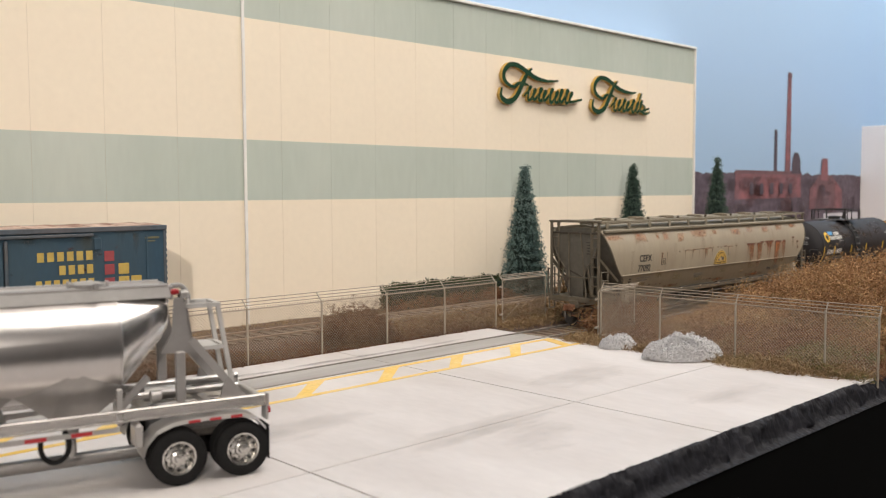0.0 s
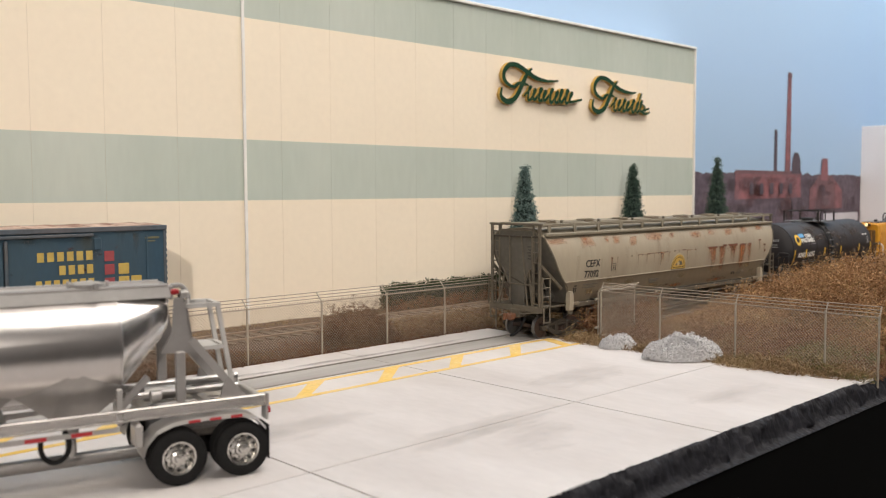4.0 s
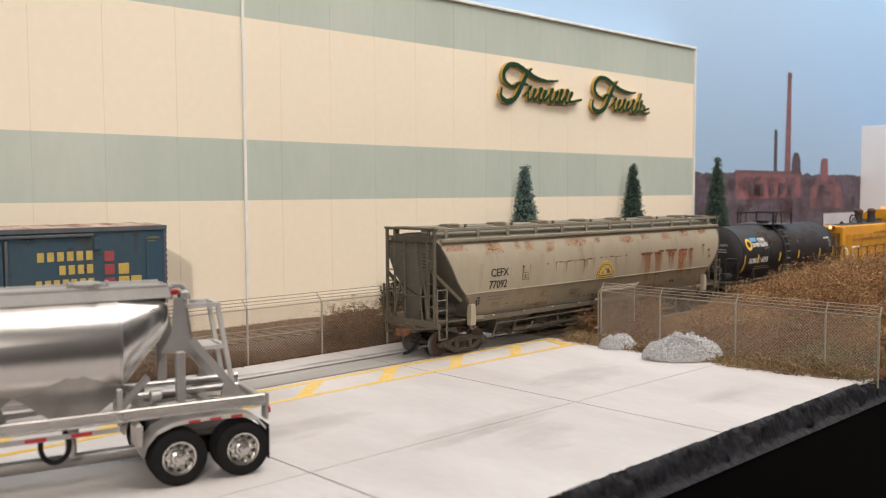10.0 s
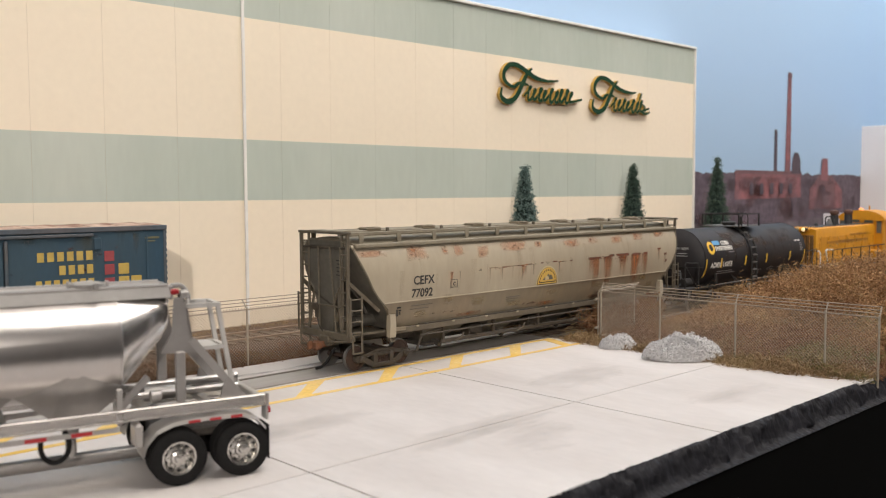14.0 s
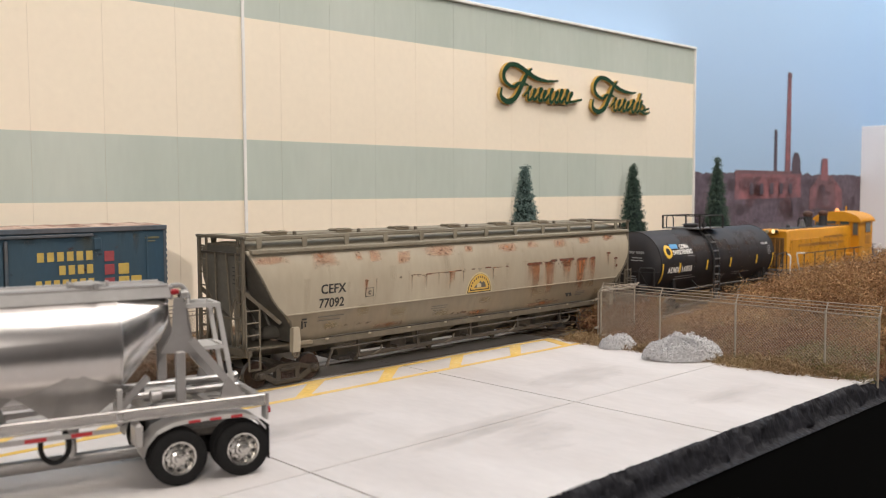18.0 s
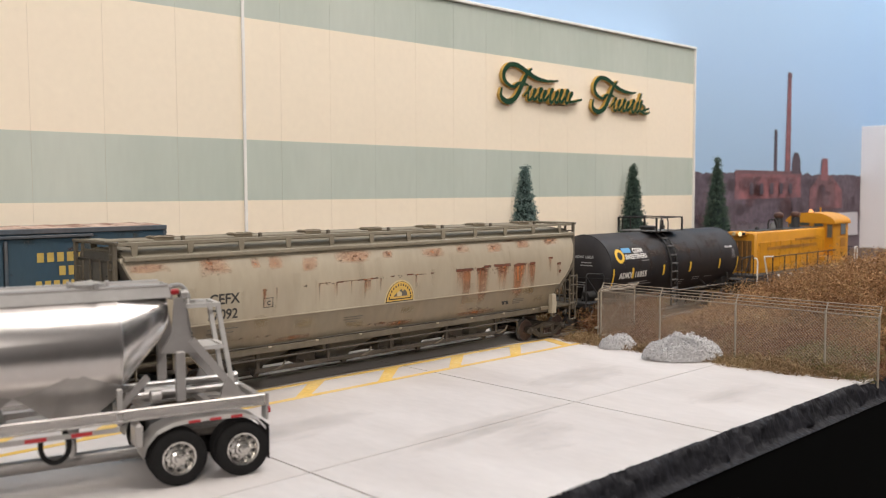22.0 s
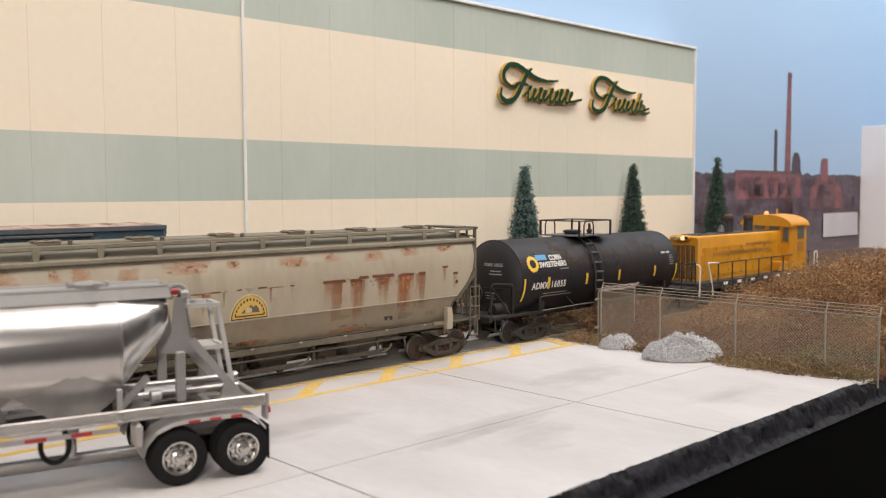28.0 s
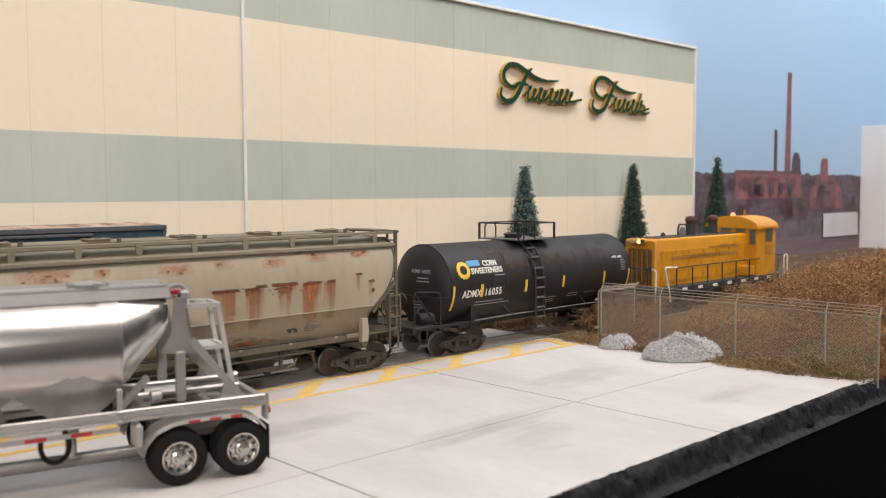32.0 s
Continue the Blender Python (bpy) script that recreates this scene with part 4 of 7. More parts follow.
        part("plate_fold", Geo().bar((s * (c - 0.05), 0.62, 2.6), (s * (c - 0.05), -0.42, 2.2), 0.04, 0.06), TRUCK, car)
        for k in range(5):
            part("end_stencil", Geo().box(s * (c - 0.05), -0.72 - 0.03 * (k % 2), 3.72 - k * 0.12, 0.01, 0.24, 0.035), BLACK_INK, car)
        gear = Geo().lathe([(-0.10, 0.0), (-0.10, 0.12), (0.08, 0.14), (0.08, 0.0)], (s * (c + 0.02), 0.42, 2.12), "x", 12)
        gear.box(s * (c), 0.42, 1.9, 0.1, 0.14, 0.3, 0.02)
        part("brake_gear", gear, TRUCK, car, "dark brake gear")
        part("brake_chain", Geo().pipe([(s * (c), 0.42, 1.8), (s * (c + 0.02), 0.3, 1.5), (s * (c), 0.1, 1.3)], 0.025, 5), TRUCK, car)
        for sy in (-1, 1):
            part("release_rod", Geo().pipe([(s * (c + 0.04), sy * 1.3, 1.12), (s * (c + 0.14), sy * 0.7, 1.06), (s * (c + 0.17), sy * 0.2, 0.98)], 0.022, 5), HOPPER_FRAME, car)
        part("train_pipe", Geo().pipe([(s * (c - 0.48), -0.6, 1.12), (s * (c + 0.02), -0.62, 1.1), (s * (c + 0.14), -0.55, 0.95)], 0.035, 6), TRUCK, car)
        part("centre_sill", Geo().box(s * (c - 1.28), 0, 1.02, 2.7, 0.5, 0.34, 0.03), HOPPER_FRAME, car)
        coupler(car, s * (c - 0.18), s, COUPLER_RUST)
        truck(car, TRUCKS[s], 1.93, 0.42, WHEEL_RUST, TRUCK)
    # brake gear box on the B end
    part("air_reservoir", Geo().lathe([(-0.5, 0.0), (-0.47, 0.2), (0.47, 0.2), (0.5, 0.0)], (-8.3, -0.55, 1.62), "x", 14), HOPPER_END, car)
    # outlets: three discharge bays with gates
    for x in (-5.0, -1.65, 1.65, 5.0):
        g = Geo().rings([[(x + a * hx, b * hy, z) for a, b in ((1, -1), (1, 1), (-1, 1), (-1, -1))] for z, hx, hy in ((0.48, 0.42, 0.42), (0.62, 0.48, 0.46), (1.4, 1.45, 1.4))])
        bay = part("discharge_bay", g, HOPPER_END, car, "dark sloped discharge bay")
        part("outlet_gate", Geo().box(x, 0, 0.45, 1.1, 1.2, 0.12, 0.02), DARK, bay)
    for sy in (-1, 1):
        part("underframe_rail", Geo().box(0.2, sy * 1.18, 0.62, 11.0, 0.10, 0.14, 0.02), TRUCK, car)
        for i in range(5):
            part("hanger", Geo().box(-5.2 + i * 2.6, sy * 1.2, 0.9, 0.10, 0.10, 0.62, 0.02), TRUCK, car)
    part("air_duct", Geo().rod((-5.4, 0.72, 0.50), (5.9, 0.72, 0.50), 0.16, seg=12), DARK, car, "dark unloading pipe below the bays")
    for x in (-5.0, -1.65, 1.65, 5.0):
        part("hose_stub", Geo().pipe([(x, 0.6, 0.5), (x, -0.55, 0.5), (x, -0.8, 0.42)], 0.10, 8), DARK, car)
        part("gate_crank", Geo().pipe([(x + 0.35, -0.9, 0.55), (x + 0.35, -1.28, 0.58), (x + 0.62, -1.32, 0.70), (x + 0.7, -1.34, 0.86)], 0.03, 6), HOPPER_FRAME, car)
    # added dark filler: hides the lit slab where the car's shadow should lie
    part("filler_beam", Geo().box(0, 0.1, 0.98, 13.4, 0.7, 0.5, 0.03), TRUCK, car, "dark beam added in place of the shade under the car")
    for k, x in enumerate((-3.3, 0.0, 3.3)):
        part("gate_shaft", Geo().rod((x - 0.3, -1.35, 0.72), (x - 0.3, 1.35, 0.72), 0.05, seg=6), TRUCK, car)
        part("valve_box", Geo().box(x, -0.75, 0.8, 0.7, 0.5, 0.42, 0.05), TRUCK, car)
    part("underframe_pipe", Geo().rod((-6.4, -1.3, 0.98), (6.4, -1.3, 0.98), 0.035, seg=6), TRUCK, car)
    for s in (-1, 1):
        part("hanger_loop", Geo().pipe([(s * 6.5, -1.2, 0.42), (s * 6.3, -1.28, 0.98), (s * 5.4, -1.3, 1.1)], 0.045, 6), TRUCK, car)
    # writing
    def side_words(name, text, x, z, size, squeeze):
        """Letters that lie on the curved side sheet."""
        ob = lettering(name, text, size, BLACK_INK, car, Matrix(), squeeze, 0.004, 1.0, 0.007)
        for v in ob.data.vertices:
            h = z + v.co.y / S
            v.co = Vector((v.co.x + x * S, -(hopper_half(h) + 0.008) * S - v.co.z, h * S))
    side_words("reporting_mark", "CEFX", -6.72, 2.80, 0.30, 0.98)
    side_words("car_number", "77092", -6.78, 2.36, 0.30, 0.95)
    side_words("small_letter", "C", -4.83, 2.63, 0.13, 0.9)
    g = Geo()
    for a, b, c, d in ((-4.94, 2.57, 0.32, 0.015), (-4.94, 2.84, 0.32, 0.015)):
        g.box(a + c / 2, -hopper_half(b) - 0.006, b, c, 0.012, d)
    for a in (-4.94, -4.63):
        g.box(a, -hopper_half(2.7) - 0.006, 2.705, 0.015, 0.012, 0.27)
    part("stencil_box", g, BLACK_INK, car)
    for x, z, w in ((-6.75, 2.07, 1.0), (-6.75, 1.95, 0.85), (-1.9, 1.95, 0.75), (-1.9, 1.87, 0.7), (-1.8, 1.79, 0.4), (6.2, 1.82, 0.6), (6.2, 1.75, 0.6), (6.2, 1.68, 0.4)):
        part("data_stencil", Geo().box(x + w / 2, -hopper_half(z) - 0.008, z, w, 0.012, 0.03), FADED_INK, car)
    g = Geo()
    for x, z, w, h in ((-7.28, 2.06, 0.18, 0.05), (-7.34, 1.92, 0.06, 0.3), (-7.22, 1.96, 0.12, 0.04), (-7.2, 1.86, 0.05, 0.12), (5.72, 1.78, 0.34, 0.05), (5.66, 1.72, 0.1, 0.1), (5.88, 1.72, 0.12, 0.1)):
        g.box(x, -hopper_half(z) - 0.016, z, w, 0.008, h)
    part("stencil_plate_mark", g, BLACK_INK, car)
    # half-round emblem
    em = lambda r: [(0.36 + r * math.cos(math.radians(a)), 2.28 + 1.12 * r * math.sin(math.radians(a))) for a in range(0, 181, 12)]
    def plate(name, pts, off, material, label=""):
        g = Geo().rings([[(x, -(hopper_half(z) + o), z) for x, z in pts] for o in (off, off + 0.006)])
        return part(name, g, material, car, label)
    plate("emblem", em(0.66), 0.004, EMBLEM_CREAM, "half-round gold and black emblem with a cream rim")
    plate("emblem_ring", em(0.61), 0.010, BLACK_INK)
    plate("emblem_field", [(0.36 + (x - 0.36) * 0.575 / 0.66, 2.31 + (z - 2.28) * 0.575 / 0.66) for x, z in em(0.66)], 0.016, GOLD)
    plate("emblem_hill", [(0.06, 2.46), (0.68, 2.46), (0.64, 2.58), (0.54, 2.68), (0.46, 2.62), (0.38, 2.70), (0.26, 2.60), (0.16, 2.56)], 0.022, FADED_INK)
    plate("emblem_mill", [(0.20, 2.47), (0.42, 2.47), (0.42, 2.58), (0.31, 2.64), (0.20, 2.58)], 0.026, EMBLEM_CREAM)
    plate("emblem_line", [(-0.12, 2.36), (0.84, 2.36), (0.84, 2.395), (-0.12, 2.395)], 0.022, BLACK_INK)
    g = Geo()
    for i in range(13):
        a = math.radians(10 + i * 13.3)
        x, z = 0.36 + 0.485 * math.cos(a), 2.33 + 0.52 * math.sin(a)
        g.box(x, -hopper_half(z) - 0.028, z, 0.042, 0.006, 0.075)
    part("emblem_lettering", g, BLACK_INK, car)
    # rust: blooms along the top, runs on the right half
    half = lambda z: hopper_half(z)
    for x, z, w, h in ((-9.1, 3.93, 1.4, 0.28), (-7.05, 3.87, 1.2, 0.6), (-5.3, 3.9, 0.35, 0.35), (-4.75, 3.9, 0.6, 0.6), (-3.6, 3.75, 0.75, 0.5), (-2.35, 3.9, 1.7, 0.5),
                       (-0.35, 3.88, 0.5, 0.3), (1.35, 3.83, 1.3, 0.36), (3.05, 3.92, 0.75, 0.4), (4.55, 3.87, 1.0, 0.4), (6.2, 3.95, 0.95, 0.42), (7.85, 3.97, 0.95, 0.34),
                       (-3.6, 4.12, 1.5, 0.18), (5.4, 4.1, 1.2, 0.16)):
        patch("rust_bloom", x, x + w, z - h / 2, z + h / 2, half, RUST, car)
        patch("rust_specks", x, x + w, z - h / 2, z + h / 2, half, SPECK, car, off=0.011, shape="speck")
    for x, w, z0, z1 in ((2.96, 0.8, 2.2, 3.12), (3.98, 0.55, 1.95, 3.14), (5.0, 0.9, 2.7, 3.18), (5.98, 0.5, 1.8, 3.18), (6.9, 0.4, 2.05, 3.18), (6.3, 0.45, 2.6, 3.18),
                         (3.2, 0.5, 1.75, 3.1), (4.15, 0.5, 1.6, 3.12), (5.15, 0.55, 1.9, 3.15), (5.95, 0.7, 1.55, 3.17), (6.75, 0.6, 1.85, 3.17), (8.05, 0.2, 2.7, 3.3), (8.56, 0.22, 2.35, 3.08), (-4.95, 0.1, 2.75, 3.1), (-1.1, 0.2, 2.7, 3.1)):
        patch("rust_run", x, x + w, z0, z1, half, RUST_RUN, car, shape="run")
    for x, w, z, h in ((2.92, 0.98, 3.14, 0.13), (3.96, 0.5, 3.13, 0.13), (4.36, 0.45, 3.2, 0.13), (4.88, 1.05, 3.2, 0.12), (5.0, 0.65, 3.08, 0.07), (6.02, 0.82, 3.17, 0.13),
                       (6.9, 0.4, 3.17, 0.12), (8.0, 0.36, 3.32, 0.08), (8.56, 0.28, 3.07, 0.12), (-2.3, 0.3, 3.12, 0.05), (-1.5, 0.42, 3.13, 0.05), (-0.98, 0.45, 3.14, 0.05), (-5.0, 0.2, 3.08, 0.03),
                       (-0.1, 0.2, 3.15, 0.06), (0.62, 0.34, 3.16, 0.06), (1.72, 0.2, 3.14, 0.04), (8.7, 0.14, 2.75, 0.16)):
        patch("rust_edge", x, x + w, z - h / 2, z + h / 2, half, RUST_DARK, car, shape="bar")
    for x, w, z, h in ((-4.2, 3.0, 3.11, 0.16), (-1.6, 3.8, 3.14, 0.16), (2.3, 2.6, 3.2, 0.2), (2.8, 4.6, 3.02, 0.3), (-6.5, 2.2, 1.7, 0.3), (2.4, 3.4, 1.6, 0.3), (-1.8, 2.6, 1.55, 0.25)):
        patch("rust_specks", x, x + w, z - h / 2, z + h / 2, half, SPECK, car, nx=16, off=0.012, shape="speck")
    # a thin rusty weld line with faint runs below it, and yellow-brown stains near the sill
    for x, w in ((-3.0, 0.5), (-2.3, 0.9), (-1.3, 0.55), (0.95, 0.6)):
        patch("rust_edge", x, x + w, 3.12, 3.15, half, RUST_RUN, car, nx=10, off=0.013, shape="bar")
    for x, w, z0 in ((-3.0, 0.10, 2.35), (-2.35, 0.12, 2.5), (-1.75, 0.09, 2.4), (-1.2, 0.14, 2.45), (-0.55, 0.10, 2.55), (1.0, 0.12, 2.6), (-5.0, 0.14, 2.3), (-4.55, 0.1, 2.5)):
        patch("rust_run", x, x + w, z0, 3.13, half, RUST_RUN, car, nx=4, off=0.010, shape="run")
    for x, w, z, h in ((-5.3, 0.6, 2.15, 0.5), (-3.9, 0.8, 1.95, 0.4), (0.4, 0.7, 1.95, 0.3), (3.3, 0.9, 2.0, 0.3), (6.6, 0.8, 2.1, 0.35), (7.3, 0.7, 1.75, 0.3), (-6.6, 0.7, 1.75, 0.3), (-1.9, 0.9, 1.7, 0.25)):
        patch("dust_patch", x, x + w, z - h / 2, z + h / 2, half, OCHRE, car, off=0.009)
    rnd = random.Random(3)
    for i in range(18):
        x = -7.3 + i * 0.82 + rnd.uniform(-0.15, 0.15)
        patch("dust_streak", x, x + rnd.uniform(0.12, 0.5), rnd.uniform(1.45, 2.0), rnd.uniform(2.4, 3.9), half, DUST, car, nx=4, shape="run")
    for x, w in ((-4.5, 1.5), (-0.1, 1.3), (3.2, 2.2)):
        patch("rust_edge", x, x + w, 1.42, 1.62, half, RUST_RUN, car, shape="oval")
    # the painted marks lie a little towards the front end
    for ob in car.children:
        if ob.name.startswith(("rust", "dust", "emblem", "data_", "stencil", "reporting", "car_number", "small_letter")):
            ob.location.x -= 0.25 * S
    return car


def build_tank_car():
    car = thing("tank_car", 0, YC, 0.03, 0, "matt black tank car with white and yellow markings", "rail car")
    R, zc, hl = 1.5, 2.52, 5.45
    prof = [(-hl - 0.50, 0.02), (-hl - 0.485, 0.35), (-hl - 0.43, 0.7), (-hl - 0.33, 1.02), (-hl - 0.19, 1.28), (-hl - 0.06, 1.44), (-hl, R)]
    prof = prof + [(-d, r) for d, r in reversed(prof)]
    part("tank", Geo().lathe(prof, (0, 0, zc), "x", 48), TANK_BLACK, car, "matt black tank shell", angle=28)
    for x in (-hl, hl):
        part("weld_band", Geo().lathe([(x - 0.03, R - 0.02), (x - 0.025, R + 0.012), (x + 0.025, R + 0.012), (x + 0.03, R - 0.02)], (0, 0, zc), "x", 48, 0, False), TANK_BLACK, car)
    part("lower_band", Geo().box(0, 0, 1.0, 9.0, 1.1, 0.24, 0.05), TANK_DARK, car)
    for s in (-1, 1):
        # saddle, stub sill, end platform
        g = Geo().prism([(-1.35, 1.6), (-1.35, 1.02), (1.35, 1.02), (1.35, 1.6), (0.95, 1.3), (0, 1.12), (-0.95, 1.3)], s * 4.2 - 0.18, s * 4.2 + 0.18, "yz")
        part("saddle", g, TANK_DARK, car)
        part("stub_sill", Geo().box(s * 5.75, 0, 1.05, 3.2, 0.5, 0.34, 0.03), TANK_DARK, car)
        part("end_platform", Geo().box(s * 6.72, 0, 1.24, 1.1, 2.9, 0.07, 0.02), TANK_DARK, car)
        part("end_sill", Geo().box(s * 7.2, 0, 1.15, 0.16, 2.9, 0.2, 0.02), TANK_DARK, car)
        part("bolster", Geo().box(s * 4.75, 0, 1.1, 0.5, 2.8, 0.18, 0.02), TANK_DARK, car)
        for sy in (-1, 1):
            y = sy * 1.42
            part("side_sill", Geo().box(s * 5.3, y, 1.2, 3.6, 0.08, 0.10, 0.01), TANK_DARK, car)
            part("end_handrail", Geo().pipe([(s * 7.18, y, 1.2), (s * 7.18, y, 2.42), (s * 7.08, y, 2.5), (s * 6.08, y, 2.42), (s * 5.95, y, 2.32), (s * 5.95, y, 1.2)], 0.03, 6), TANK_DARK, car)
            part("end_brace", Geo().rod((s * 7.05, sy * 1.3, 2.4), (s * 6.1, y, 1.25), 0.03, seg=6), TANK_DARK, car)
            part("stirrup", Geo().pipe([(s * 6.95, y, 1.2), (s * 6.95, y, 0.66), (s * 6.6, y, 0.66), (s * 6.6, y, 1.2)], 0.03, 5), TANK_DARK, car)
            part("grab_post", Geo().box(s * 4.4, sy * 1.45, 1.5, 0.14, 0.08, 0.6, 0.02), TANK_DARK, car)
        coupler(car, s * 7.05, s, DARK)
        truck(car, s * 4.47, 1.92, 0.43, WHEEL_TANK, TRUCK_TANK)
    part("brake_wheel", Geo().lathe([(-0.03, 0.24), (-0.03, 0.29), (0.03, 0.29), (0.03, 0.24)], (-6.9, -0.4, 2.1), "x", 18, 0, False), TANK_DARK, car)
    part("brake_cylinder", Geo().lathe([(-0.35, 0.0), (-0.33, 0.22), (0.33, 0.22), (0.35, 0)], (-6.3, -0.95, 1.45), "x", 14), TANK_DARK, car)
    part("brake_rod", Geo().rod((-6.2, -0.6, 1.9), (-6.75, -0.9, 1.3), 0.05, seg=6), TANK_DARK, car)
    # side handrail low along the tank
    for sy in (-1, 1):
        part("side_handrail", Geo().pipe([(-4.3, sy * 1.5, 1.25), (-2.0, sy * 1.5, 1.28), (2.0, sy * 1.5, 1.28), (4.3, sy * 1.5, 1.25)], 0.028, 6), GALV_DARK, car, "thin grey side rail")
        for x in (-2.3, 2.3):
            part("rail_bracket", Geo().rod((x, sy * 1.5, 1.28), (x - 0.22, sy * 1.3, 1.6), 0.03, seg=5), TANK_DARK, car)
        # ladder over the shell
        pts = [(-0.78, sy * 1.62, 0.62), (-0.78, sy * 1.62, 2.6)] + [(-0.78, sy * 1.6 * math.cos(math.radians(a)), zc + 1.62 * math.sin(math.radians(a))) for a in (15, 30, 45, 60, 72)]
        for dx in (-0.25, 0.25):
            part("ladder_rail", Geo().pipe([(x + dx, y, z) for x, y, z in pts], 0.045, 5), TANK_DARK, car)
        for k in range(10):
            if k < 6:
                y, z = sy * 1.62, 0.68 + k * 0.38
            else:
                a = math.radians((k - 5) * 16)
                y, z = sy * 1.6 * math.cos(a), zc + 1.62 * math.sin(a)
            part("ladder_rung", Geo().box(-0.78, y, z, 0.5, 0.10, 0.06), GALV_DARK, car)
    # top platform with its railing, dome and valve
    part("top_platform", Geo().box(-0.33, 0, 4.05, 2.3, 2.1, 0.05), GALV_DARK, car, "grey top platform")
    for sy in (-1, 1):
        y = sy * 1.05
        for x in (-1.42, 0.76):
            part("railing_post", Geo().box(x, y, 4.36, 0.07, 0.07, 0.66), TANK_DARK, car)
        part("top_railing", Geo().rod((-1.42, y, 4.68), (0.76, y, 4.68), 0.03, seg=6), TANK_DARK, car)
        part("grab_hoop", Geo().pipe([(-1.1, y, 4.05), (-1.1, y, 4.5), (-1.0, y, 4.66), (-0.55, y, 4.67), (-0.45, y, 4.5), (-0.45, y, 4.05)], 0.03, 6), TANK_DARK, car)
    for x in (-1.42, 0.76):
        part("top_railing", Geo().rod((x, -1.05, 4.68), (x, 1.05, 4.68), 0.03, seg=6), TANK_DARK, car)
    part("dome", Geo().lathe([(3.95, 0.0), (3.95, 0.34), (4.16, 0.34), (4.18, 0.40), (4.23, 0.40), (4.27, 0.3), (4.28, 0)], (-0.55, 0, 0), "z", 20), TANK_DARK, car)
    part("relief_valve", Geo().lathe([(4.0, 0.0), (4.0, 0.1), (4.15, 0.1), (4.17, 0.14), (4.26, 0.12), (4.28, 0.06), (4.52, 0.05), (4.55, 0)], (0.4, -0.2, 0), "z", 12), TANK_DARK, car)
    # markings that follow the shell
    def wrap(name, x0, x1, a0, a1, material, off=0.01, n=6, parent=car):
        rows = []
        for o in (0, 0.006):
            rr = R + off + o
        inner = [(x, -rr * math.cos(math.radians(a0 + (a1 - a0) * i / n)), zc + rr * math.sin(math.radians(a0 + (a1 - a0) * i / n))) for i in range(n + 1) for x in (x0,)]
        outer = [(x1, y, z) for _, y, z in inner]
        part(name, Geo().rings([inner, outer], caps=False, closed=False), material, parent)
    for x in (-3.91, -1.45, 0.83, 3.56):
        wrap("yellow_stripe", x - 0.07, x + 0.07, -17, 1, DECAL_YELLOW)
    wrap("yellow_stripe", -5.40, -5.30, -34, 2, DECAL_YELLOW, n=10)
    wrap("yellow_stripe", 5.28, 5.38, -34, 2, DECAL_YELLOW, n=10)
    def bend(ob, off=0.012):
        me = ob.data
        for v in me.vertices:
            x, y = v.co.x / S, v.co.y / S
            a = y / R
            v.co = Vector((x * S, -(R + off + v.co.z / S) * math.cos(a) * S, (zc + (R + off + v.co.z / S) * math.sin(a)) * S))
        ob.matrix_basis = Matrix()
        return ob
    def words(name, text, x, h, size, material, squeeze=1.0, space=1.0):
        ob = lettering(name, text, size, material, car, Matrix(), squeeze, 0.003, space, size * 0.035)
        for v in ob.data.vertices:
            v.co.x += x * S
            v.co.y += h * S
        return bend(ob)
    words("reporting_mark", "ADMX", -4.90, -0.41, 0.27, WHITE, 0.84, 1.1)
    words("car_number", "16055", -3.76, -0.41, 0.27, WHITE, 0.86, 1.2)
    words("product_lettering", "CORN", -3.70, 0.70, 0.23, WHITE, 0.82)
    words("product_lettering", "SWEETENERS", -4.40, 0.43, 0.22, WHITE, 0.92)
    words("end_number", "ADMX 16055", 4.2, 0.55, 0.10, WHITE, 0.9)
    for x, h, w in ((-4.15, -0.66, 1.5), (-4.2, -0.78, 1.9), (-3.2, 0.30, 0.55), (-0.1, -0.86, 0.7), (-0.1, -0.98, 0.65), (-0.1, -1.1, 0.7), (1.3, -0.8, 0.7), (1.3, -0.92, 0.7), (2.4, -0.84, 0.7),
                    (4.75, 0.42, 0.3), (4.75, 0.32, 0.34), (4.75, 0.22, 0.3), (4.75, 0.12, 0.34), (4.75, 0.02, 0.3)):
        a = math.degrees(h / R)
        wrap("data_stencil", x, x + w, a, a + 1.3, FADED_WHITE, 0.008, 2)
    a = math.degrees(0.72 / R)
    wrap("blue_logo", -4.5, -3.86, a, a + 9, DECAL_BLUE, 0.010, 4)
    # small writing and a weld line on the front head
    def head_x(r):
        for (d0, r0), (d1, r1) in zip(prof, prof[1:]):
            if r0 <= r <= r1:
                return d0 + (d1 - d0) * (r - r0) / (r1 - r0)
        return -hl
    ob = lettering("head_number", "ADMX 16055", 0.13, FADED_WHITE, car, Matrix(), 0.9, 0.002, 1.0, 0.003)
    for v in ob.data.vertices:
        yy, zz = 0.15 - v.co.x / S, 3.02 + v.co.y / S
        v.co = Vector(((head_x(math.hypot(yy, zz - zc)) - 0.012) * S - v.co.z, yy * S, zz * S))
    for y0, z, w in ((-0.2, 2.82, 0.5), (-0.15, 2.70, 0.6), (0.1, 1.95, 0.5), (0.1, 1.84, 0.45), (0.1, 1.73, 0.5)):
        row = [[(head_x(math.hypot(y0 - w * i / 5, zz - zc)) - 0.012, y0 - w * i / 5, zz) for i in range(6)] for zz in (z, z + 0.04)]
        part("data_stencil", Geo().rings(row, caps=False, closed=False), FADED_WHITE, car)
